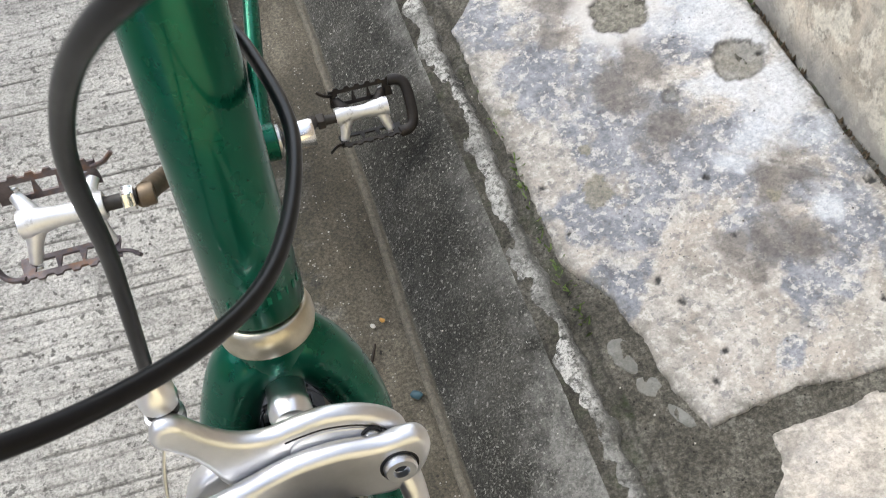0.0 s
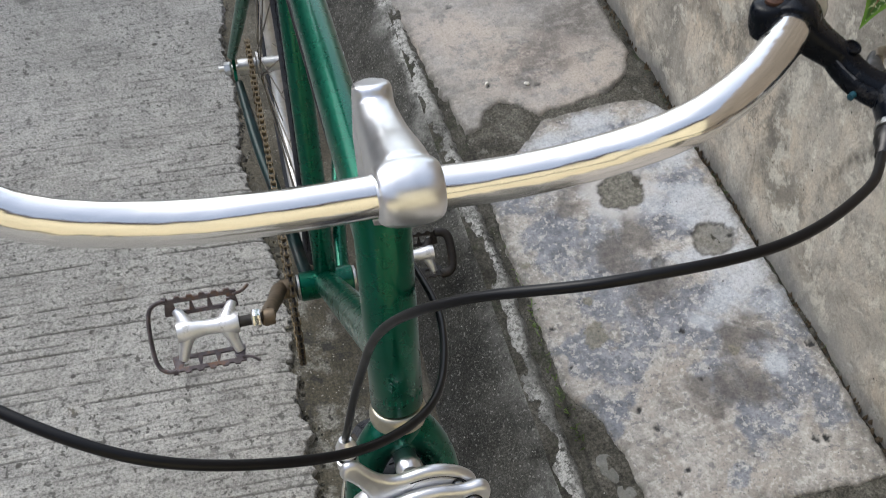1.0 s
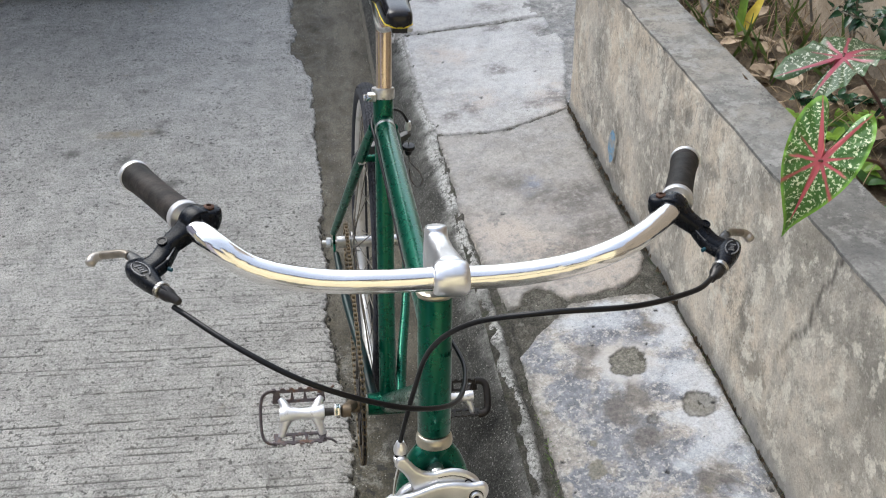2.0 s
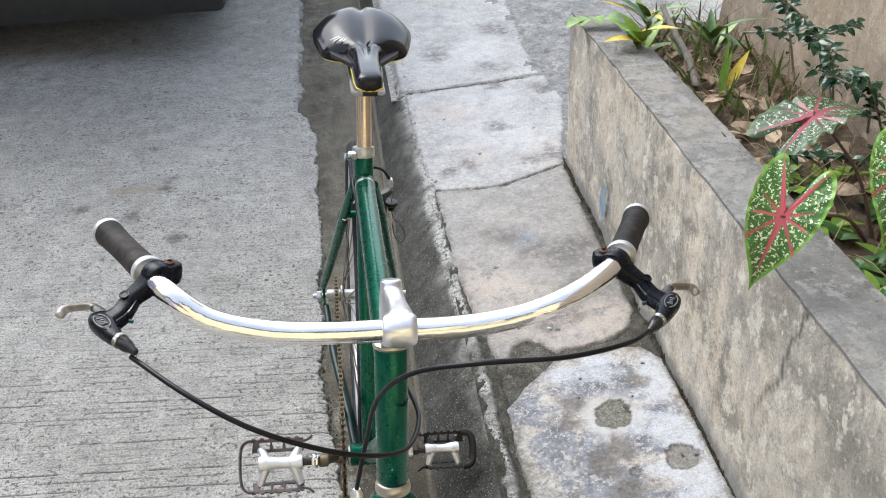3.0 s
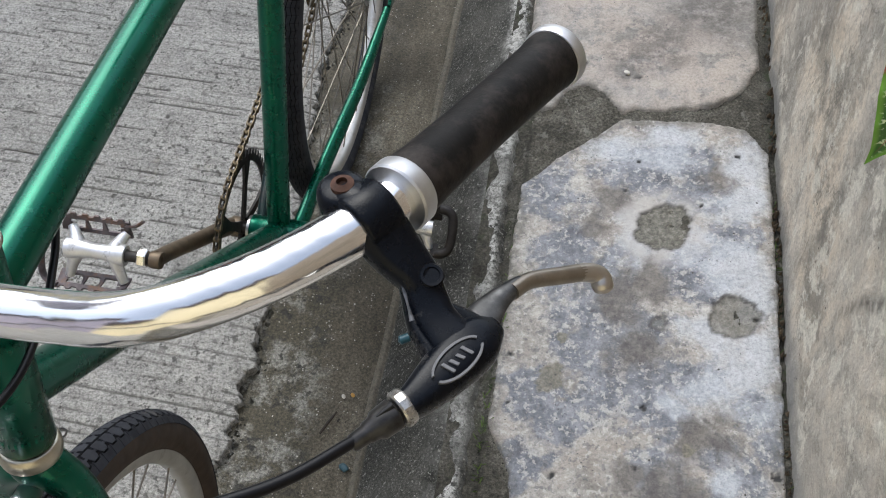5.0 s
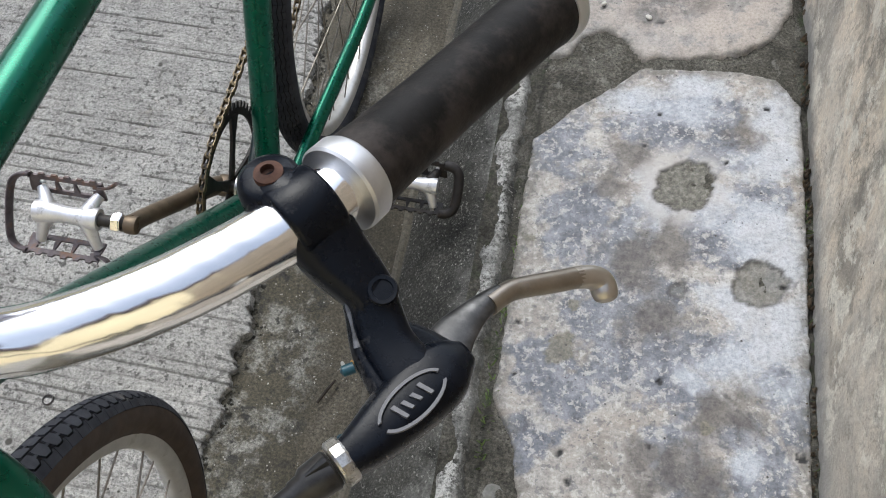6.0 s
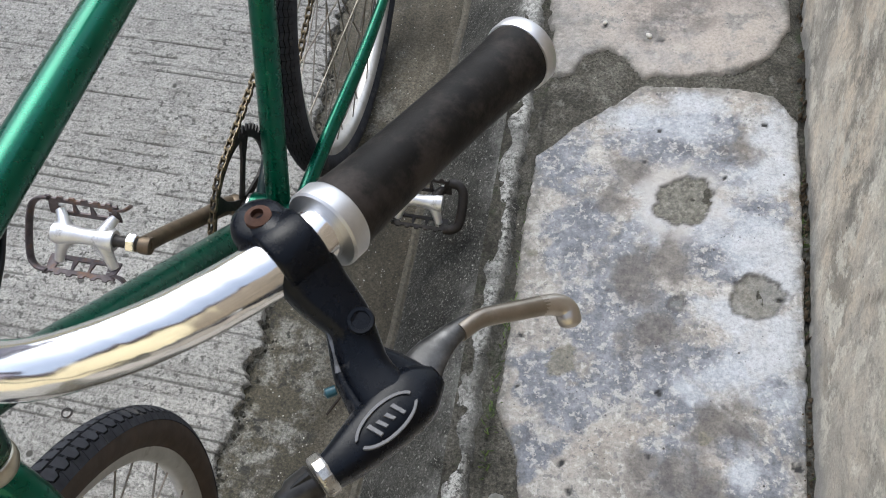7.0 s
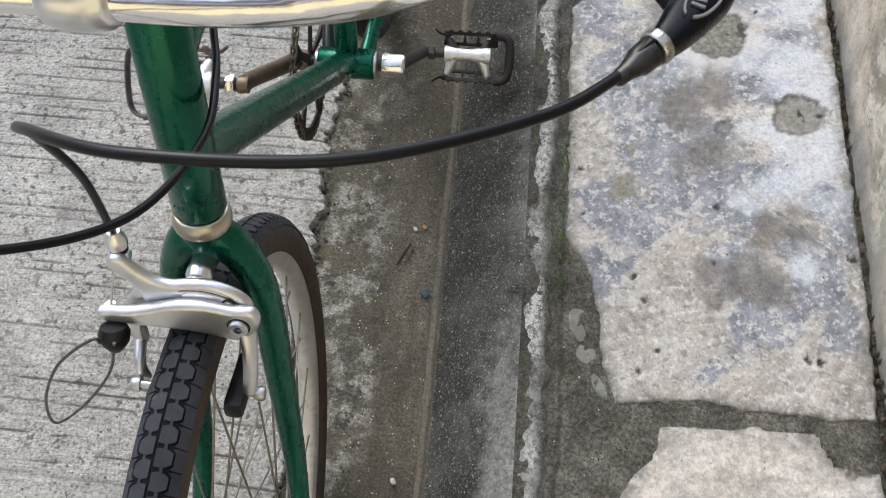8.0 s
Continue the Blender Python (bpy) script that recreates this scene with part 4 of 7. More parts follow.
slab([(-0.426, 1.425), (-0.27, 1.400), (-0.20, 1.405), (-0.008, 1.483), (0.10, 1.95), (0.078, 2.17), (-0.19, 2.155), (-0.446, 2.15), (-0.442, 1.7)],
     SLAB_PALE, "pale cement slab with chalky worn patches", step=0.008, seed=5.1,
     dots=[(-0.25, 1.62, 0.008), (-0.05, 1.75, 0.007), (-0.33, 1.9, 0.008)],
     stains={"smoke": ((-0.02, 1.56, 0.05), (-0.10, 1.54, 0.03), (-0.30, 1.56, 0.03), (-0.16, 1.80, 0.035), (0.03, 2.08, 0.03), (-0.36, 1.52, 0.03), (-0.12, 2.12, 0.03)), "tan": ((-0.25, 1.60, 0.06), (-0.02, 1.58, 0.08), (-0.3, 1.95, 0.08)), "chalk": ((-0.15, 1.70, 0.12), (-0.20, 2.0, 0.10))})
slab([(-0.456, 2.163), (-0.19, 2.167), (0.07, 2.182), (0.07, 2.45), (0.09, 2.8), (0.12, 3.6), (-0.48, 3.6), (-0.46, 2.7)], SLAB_PALE, "pale cement slab farther along the footway", step=0.012, seed=7.9, stains={"smoke": ((-0.1, 2.3, 0.05), (-0.3, 2.5, 0.06), (0.0, 2.7, 0.08)), "chalk": ((-0.2, 2.45, 0.15),)})
ROUGH = slab_material("rough_concrete", (0.12, 0.113, 0.10), (0.22, 0.21, 0.19), (0.33, 0.315, 0.29), 8.0, 0.9, 0.1, 0.9)
rough = sheet("concrete_patch", steps_between(0.0, 0.75, 0.02), steps_between(1.515, 4.4, 0.02), lambda x, y: walk_z(x) + 0.0005 + 0.004 * fbm(x, y, 9, 5, 3.0) + 0.002 * fbm(x, y, 40, 3, 1.0), ROUGH)
tagged(new("concrete_patch", rough), "rough broken grey concrete past the planter end", "pavement", kind="structure")
slab([(-0.256, -0.196), (-0.178, -0.190), (-0.078, -0.196), (-0.064, -0.230), (-0.018, -0.235), (-0.014, -0.95), (-0.36, -0.95), (-0.35, -0.36), (-0.302, -0.277), (-0.272, -0.237)],
     SLAB_PEACH, "pinkish tan cement slab with a chipped corner", pits=[(-0.040, -0.222, 0.020, 0.9)], step=0.0055, seed=9.2)
for y1, y0 in ((-0.97, -1.86), (-1.88, -2.90), (-2.92, -4.10)):
    slab([(-0.355, y1 - 0.004), (-0.18, y1), (-0.016, y1 - 0.003), (-0.014, y0), (-0.36, y0), (-0.362, (y0 + y1) / 2)], SLAB_PEACH, "pinkish tan cement slab farther back along the footway", step=0.014, seed=9.2 + y1)
LUMP = wall_material("grey_lump", (0.30, 0.30, 0.275), (0.17, 0.17, 0.155))
chip = bmesh.new()
bmesh.ops.create_icosphere(chip, subdivisions=3, radius=1.0)
for v in chip.verts:
    v.co *= 1 + 0.15 * noise.noise(v.co * 2.0)
    v.co.z = min(v.co.z, 0.35)
bmesh.ops.transform(chip, matrix=pose(-0.353, -0.066, walk_z(-0.353) - 0.006, 0, 0, 25) @ Matrix.Diagonal((0.016, 0.026, 0.012, 1)), verts=chip.verts)
part("loose_chip", chip, LUMP, footway, "grey cement lump set in the joint")
for x, y, a, b in ((-0.347, -0.104, 0.013, 0.015), (-0.331, -0.146, 0.008, 0.018)):
    bit = bmesh.new()
    bmesh.ops.create_icosphere(bit, subdivisions=2, radius=1.0)
    for v in bit.verts:
        v.co *= 1 + 0.4 * noise.noise(v.co * 1.6 + Vector((x * 90, y * 50, 0)))
        v.co.z = min(v.co.z, 0.45)
    bmesh.ops.transform(bit, matrix=pose(x, y, walk_z(x) - 0.0055, 0, 0, x * 4000 % 90) @ Matrix.Diagonal((a, b, 0.010, 1)), verts=bit.verts)
    part("rubble_chip", bit, LUMP, footway)


# ---- planter wall with coping, soil and wall behind ----
WALL_T, WALL_END = 0.125, 1.50


def wall_top(y):
    return 0.500 - 0.022 * y


def block_wall(name, x0, x1, y0, y1, ztop, z0, material, label, step, amp, cracks=None):
    """A wall with uneven faces: front, top, back and ends in one mesh."""
    bm = bmesh.new()
    ys = steps_between(y0, y1, step)
    rows = []
    for y in ys:
        zt = ztop(y)
        ring = []
        for f in np.linspace(0, 1, 56):
            ring.append((x0, z0 + (zt - 0.006 - z0) * f))
        ring += [(x0 + 0.002, zt - 0.002), (x0 + 0.008, zt)]
        ring += [(x0 + 0.008 + (x1 - x0 - 0.016) * f, zt) for f in (0.25, 0.5, 0.75, 1.0)]
        ring += [(x1, zt - 0.006), (x1, z0)]
        row = []
        for x, z in ring:
            d = amp * fbm(y, z, 9, 4, 2.0) + 0.4 * amp * fbm(y, z, 45, 3, 5.0)
            row.append(bm.verts.new((x - (d if x < x0 + 0.01 else -d), y, z + (0.5 * d if z > zt - 0.01 else 0))))
        rows.append(row)
    for r, q in zip(rows, rows[1:]):
        for j in range(len(r) - 1):
            bm.faces.new((r[j], r[j + 1], q[j + 1], q[j]))
    for r in (rows[0], rows[-1]):
        bm.faces.new(r)
    ob = tagged(new(name, finish(name, bm, material, 50)), label, "wall", kind="structure")
    layer = ob.data.attributes.new("crack", "FLOAT", "POINT")
    skim = ob.data.attributes.new("skim", "FLOAT", "POINT")
    skim.data.foreach_set("value", [ease(0.045, 0.005, v.co.z + 0.02 * fbm(v.co.y, v.co.z, 6, 3, 4.0)) if cracks and v.co.x < 0.02 else 0.0 for v in ob.data.vertices])
    layer.data.foreach_set("value", [cracks(v.co) if cracks else 0.0 for v in ob.data.vertices])
    return ob


def hair_crack(co):
    """Leaning crack line down the face, with a branch."""
    if co.x > 0.01:
        return 0.0
    line = 0.045 + 0.35 * (0.48 - co.z) + 0.018 * fbm(0, co.z, 9, 3, 1.0)
    return ease(0.007, 0.002, abs(co.y - line)) * ease(0.12, 0.30, co.z)


wall_1 = block_wall("wall_1", 0.0, WALL_T, -1.6, WALL_END, wall_top, -0.06, WALL, "low weathered cement planter wall with dark streaks", 0.008, 0.004, hair_crack)
coping = bmesh.new()
ys = steps_between(-1.6, WALL_END, 0.02)
rows = []
for y in ys:
    zt = wall_top(y) + 0.0045
    lip = -0.0022 + 0.0035 * fbm(0.2, y, 14, 4, 3.0)
    rows.append([coping.verts.new((x, y, z + 0.0015 * fbm(x, y, 20, 4, 8.0))) for x, z in ((lip, zt - 0.006), (lip, zt), (0.04, zt), (0.08, zt), (WALL_T - 0.004, zt), (WALL_T + 0.001, zt - 0.006))])
for r, q in zip(rows, rows[1:]):
    for j in range(len(r) - 1):
        coping.faces.new((r[j], r[j + 1], q[j + 1], q[j]))
part("coping", coping, WALL_TOP, wall_1, "smoother grey cement skim on the wall top", 50)
smear = bmesh.new()
bmesh.ops.create_circle(smear, cap_ends=True, radius=1.0, segments=24)
for v in smear.verts:
    v.co *= 1 + 0.25 * noise.noise(v.co * 1.7)
bmesh.ops.transform(smear, matrix=pose(-0.0095, 1.062, 0.11, 12, -90, 0) @ Matrix.Diagonal((0.05, 0.016, 1, 1)), verts=smear.verts)
BLUE_PAINT = worn("blue_paint_smear", (0.20, 0.36, 0.52), 0.8, vary=0.3, scale=90, dirt=(0.4, 0.38, 0.34), dirt_amount=0.5)
part("paint_smear", smear, BLUE_PAINT, wall_1, "smear of pale blue paint")

soil_mesh = sheet("soil", steps_between(0.115, 0.52, 0.012), steps_between(-1.6, 1.5, 0.014), lambda x, y: wall_top(y) - 0.055 + 0.02 * fbm(x, y, 9, 4, 2.0) + 0.01 * fbm(x, y, 40, 3, 5.0), SOIL)
tagged(new("soil", soil_mesh), "dark crumbly planting soil behind the wall", "soil", kind="structure")
wall_2 = block_wall("wall_2", 0.44, 0.64, -1.6, 1.5, lambda y: 2.0, 0.2, WALL_BACK, "tan cement wall at the back of the planter", 0.04, 0.006)

# unseen plain walls and eaves, added to close the street and shape chrome reflections
ROOF = plain_wall_material("dark_roof", (0.07, 0.05, 0.055))
for n, (x0, x1, y0, y1, h, text) in enumerate((
    (-9.4, -9.0, -9.0, 1.6, 3.4, "unseen plain cream wall added across the road"),
    (-9.4, -9.0, 1.6, 6.0, 5.4, "tall unseen grey mauve wall added across the road"),
    (-9.4, -9.0, 6.0, 14.0, 2.6, "low unseen cream wall added across the road"),
    (-9.4, -4.1, -4.6, -4.2, 4.6, "tall unseen grey mauve wall added at the near end of the street"),
    (-4.1, -1.3, -4.6, -4.2, 2.7, "low unseen cream wall added at the near end of the street"),
    (-1.3, 3.0, -4.6, -4.2, 5.0, "tall unseen cream wall added beside the footway end"),
), 3):
    tagged(new(f"wall_{n}", finish("wall", box(((x0 + x1) / 2, (y0 + y1) / 2, h / 2 - 0.2), (x1 - x0 - 0.01, y1 - y0 - 0.01, h), 0.01), MAUVE if "mauve" in text else CREAM)), text, "wall", kind="structure")
    wide = (1.3, y1 - y0 - 0.02, 0.7) if x1 - x0 < 1 else (x1 - x0 - 0.02, 1.3, 0.7)
    tagged(new(f"roof_{n - 2}", finish("roof", box(((x0 + x1) / 2, (y0 + y1) / 2, h + 0.15), wide, 0.05), ROOF)), "dark unseen eaves added above the street wall", "roof", kind="structure")

# ---- the bicycle: built upright in its own frame (x across, y to its rear, z up), leaning on the kerb by its pedal ----
bicycle = tagged(new("bicycle"), "green steel bicycle with chrome handlebar leaning in the gutter", "bicycle")
bicycle.matrix_world = pose(-0.688, 0, GUTTER_Z, 0, 4.2, 0)

HEAD = Vector((0, -0.2285, 0.662))
UP = Vector((0, 0.305, 0.952)).normalized()      # steering axis, upwards
FWD = Vector((0, -0.952, 0.305)).normalized()    # forwards, square to it
AXLE_F, AXLE_R, BB = Vector((0, -0.408, 0.325)), Vector((0, 0.631, 0.324)), Vector((0, 0.224, 0.262))
TYRE_R = 0.325


def on_head(s):
    return HEAD + UP * s


def build_frame():
    head_tube = part("head_tube", sweep([on_head(0.010), on_head(0.012), on_head(0.170), on_head(0.172)], [0.0172, 0.0186, 0.0186, 0.0172], 40), GREEN, bicycle, "green head tube with a stamped frame number")
    for k in range(9):  # stamped number, too worn to read
        a = radians(-128 + 13 * k)
        side = Vector((math.cos(a), 0, 0)) + FWD * -math.sin(a)
        p = on_head(0.024) + side * 0.0186
        t = UP.cross(side).normalized()
        m = Matrix((t, UP, side)).transposed().to_4x4()
        mark = part("stamped_mark", box((0, 0, 0), (0.0017 if k % 3 else 0.0009, 0.0036, 0.0003), 0.0001), STAMP_GLINT, head_tube)
        mark.matrix_basis = Matrix.Translation(p) @ m
    part("top_tube", sweep([(0, -0.186, 0.786), (0, -0.17, 0.7845), (0, 0.385, 0.729)], 0.0160, 32), GREEN, bicycle)
    part("down_tube", sweep([(0, -0.208, 0.712), BB], 0.0170, 32), GREEN, bicycle)
    part("seat_tube", sweep([BB, (0, 0.4045, 0.757)], 0.0148, 28), GREEN, bicycle)
    part("seat_lug", sweep([(0, 0.3925, 0.724), (0, 0.394, 0.728), (0, 0.4075, 0.765), (0, 0.4085, 0.768)], [0.0150, 0.0163, 0.0163, 0.0152], 28), GREEN, bicycle)
    part("cable_band", lathe([(0.0162, -0.004), (0.0170, -0.003), (0.0170, 0.003), (0.0162, 0.004)], (0, 0.362, 0.7313), (0, 0.554, -0.0555), 28), STEEL, bicycle, "dull steel cable band on the top tube")
    part("bottom_bracket_shell", sweep([BB + Vector((x, 0, 0)) for x in (-0.036, -0.0345, 0.0345, 0.036)], [0.0185, 0.0200, 0.0200, 0.0185], 28), GREEN, bicycle)
    for s in (-1, 1):
        bm = lathe([(0.0, 0), (0.0165, 0), (0.0175, 0.001), (0.0175, 0.004), (0.012, 0.006), (0.0, 0.006)], BB + Vector((s * 0.0355, 0, 0)), (s, 0, 0), 24)
        part("bearing_cup", bm, STEEL, bicycle)
        part("chain_stay", sweep([(s * 0.024, 0.236, 0.264), (s * 0.036, 0.33, 0.277), (s * 0.058, 0.47, 0.300), (s * 0.071, 0.598, 0.320)], [(0.0085, 0.0105), (0.0085, 0.010), (0.0085, 0.009), (0.006, 0.006)], 16, 5), STAY_GREEN if s < 0 else GREEN, bicycle, "dark green chain-side stay" if s < 0 else "")
        part("seat_stay", sweep([(s * 0.0165, 0.397, 0.716), (s * 0.031, 0.440, 0.640), (s * 0.057, 0.545, 0.470), (s * 0.075, 0.612, 0.362)], [0.0078, 0.0090, 0.0088, 0.0070], 16, 5), GREEN, bicycle)
        drop = [(-0.034, -0.006), (-0.014, -0.012), (0.006, -0.013), (0.012, -0.006), (0.012, 0.010), (-0.002, 0.016), (-0.020, 0.046), (-0.027, 0.044), (-0.016, 0.010), (-0.034, 0.004)]
        part("dropout", prism(drop, AXLE_R + Vector((s * 0.074, 0, 0)), (0, 1, 0), (0, 0, 1), 0.005, 0.0012), GREEN, bicycle)
    part("seat_stay_bridge", sweep([(-0.033, 0.447, 0.630), (0.033, 0.447, 0.630)], 0.0065, 14), GREEN, bicycle)


def build_fork_and_headset():
    part("crown_race", lathe([(0.0175, -0.005), (0.0198, -0.004), (0.0207, 0.000), (0.0205, 0.004), (0.0192, 0.008), (0.0178, 0.009)], on_head(0), UP, 36), RING_ALLOY, bicycle, "dull alloy headset ring under the head tube")
    part("headset_cup", lathe([(0.0165, -0.003), (0.0188, -0.002), (0.0205, 0.001), (0.0200, 0.004), (0.0165, 0.006), (0.0, 0.006)], on_head(0.174), UP, 32), RING_ALLOY, bicycle)
    part("lock_nut", hexbolt(on_head(0.181), UP, 0.0168, 0.007), STEEL, bicycle)
    part("fork_crown", sweep([on_head(-0.002), on_head(-0.009), on_head(-0.017), on_head(-0.021)], [0.0165, 0.0180, 0.0165, 0.010], 28), GREEN, bicycle)
    for s in (-1, 1):
        pts = [(s * 0.001, -0.2325, 0.6485), (s * 0.0120, -0.2345, 0.6435), (s * 0.0225, -0.2380, 0.626), (s * 0.0308, -0.2455, 0.598), (s * 0.0340, -0.2600, 0.553), (s * 0.0360, -0.279, 0.510), (s * 0.0415, -0.325, 0.412), (s * 0.0475, -0.374, 0.350), (s * 0.050, -0.408, 0.327)]
        blade = part("fork_blade", sweep(pts, [0.0165, 0.0152, 0.0138, 0.0130, 0.0125, 0.0120, 0.0100, 0.0080, 0.0070], 20, 5), GREEN, bicycle)
        part("fork_end", prism([(-0.012, -0.012), (0.012, -0.012), (0.013, 0.014), (0.0, 0.020), (-0.013, 0.012)], AXLE_F + Vector((s * 0.050, 0, 0)), (0, 1, 0), (0, 0, 1), 0.005, 0.001), GREEN, blade)


def build_stem_and_bar():
    # quill out of the headset, flaring forwards into the clamp
    q = on_head(0.180)
    stem = sweep([q, q + UP * 0.02, Vector((0.0015, -0.1560, 0.864)), Vector((0.0020, -0.1470, 0.888)), Vector((0.0020, -0.1452, 0.8930)), Vector((0.0020, -0.1448, 0.8943)), Vector((0.0020, -0.1446, 0.8947))], [0.0118, 0.0124, 0.0136, 0.0124, 0.0120, 0.0112, 0.0096], 36)
    sweep([(0.002, -0.149, 0.8790), (0.002, -0.162, 0.8795), (0.0025, -0.180, 0.8806), (0.003, -0.198, 0.8838), (0.003, -0.214, 0.8888), (0.003, -0.234, 0.8962)],
          [(0.0126, 0.0125), (0.0134, 0.0150), (0.0146, 0.0168), (0.0164, 0.0188), (0.0178, 0.0200), (0.0179, 0.0197)], 32, 6, up=(0, 0, 1), bm=stem, square=0.86)
    c = Vector((0, -0.2394, 0.8978))
    lathe([(0.0122, -0.0178), (0.0138, -0.0176), (0.0152, -0.0166), (0.0165, -0.0146), (0.0180, -0.0095), (0.0188, 0.0), (0.0180, 0.0095), (0.0165, 0.0146), (0.0152, 0.0166), (0.0138, 0.0176), (0.0122, 0.0178)], c + Vector((0.003, 0, 0)), (1, 0, 0), 48, bm=stem)
    st = part("stem", stem, STEM_ALLOY, bicycle, "polished forged alloy quill stem", 60)
    blend = st.modifiers.new("blend", "REMESH")     # forged in one piece
    blend.mode, blend.voxel_size, blend.use_smooth_shade = "VOXEL", 0.0012, True
    soft = st.modifiers.new("soft", "SMOOTH")
    soft.factor, soft.iterations = 0.5, 22
    part("clamp_bolt", hexbolt(c + Vector((0.0, 0.006, -0.021)), (1, 0, 0), 0.0055, 0.030), STEEL, st)
    bar = [(-0.3095, -0.052, 0.9085), (-0.2778, -0.1125, 0.9213), (-0.246, -0.173, 0.934), (-0.219, -0.222, 0.94), (-0.1809, -0.2372, 0.9179), (-0.127, -0.2384, 0.9018), (-0.0672, -0.24, 0.898), (-0.005, -0.2392, 0.8977),
           (0.0549, -0.2435, 0.901), (0.1078, -0.2477, 0.9112), (0.1516, -0.2490, 0.9265), (0.1931, -0.2300, 0.9340), (0.23, -0.199, 0.9375), (0.2455, -0.1775, 0.937), (0.2748, -0.118, 0.9246), (0.304, -0.0585, 0.9122)]
    part("handlebar", sweep(bar, 0.0116, 36, 8), CHROME, bicycle, "bright chromed handlebar swept back to the grips", 80)
    for s, r0, r1 in ((1, Vector((0.2455, -0.1775, 0.9370)), Vector((0.3040, -0.0585, 0.9122))), (-1, Vector((-0.246, -0.173, 0.934)), Vector((-0.3095, -0.052, 0.9085)))):
        d = (r1 - r0).normalized()
        length = (r1 - r0).length
        prof = [(0.0116, 0.004), (0.0146, 0.004), (0.0154, 0.008), (0.0149, 0.018), (0.0144, length * 0.35), (0.0145, length * 0.65), (0.0152, length - 0.016), (0.0160, length - 0.008), (0.0158, length), (0.010, length)]
        grip = part("grip", lathe(prof, r0, d, 40), GRIP, bicycle, "worn black rubber handlebar grip")
        part("inner_ring", lathe([(0.0117, -0.0045), (0.0160, -0.0045), (0.0168, -0.0035), (0.0168, 0.0035), (0.0160, 0.0048), (0.0117, 0.0048)], r0, d, 40), CLAMP_RING, grip, "bare alloy grip ring")
        part("end_ring", lathe([(0.0140, -0.0050), (0.0166, -0.0046), (0.0172, -0.0036), (0.0172, 0.0020), (0.0162, 0.0034), (0.0136, 0.0036)], r1, d, 40), CLAMP_RING, grip, "bare alloy grip ring")
        part("end_plug", lathe([(0.0140, 0.0), (0.0134, 0.0018), (0.006, 0.0022), (0, 0.0022)], r1, d, 32), BLACK_PLASTIC, grip)


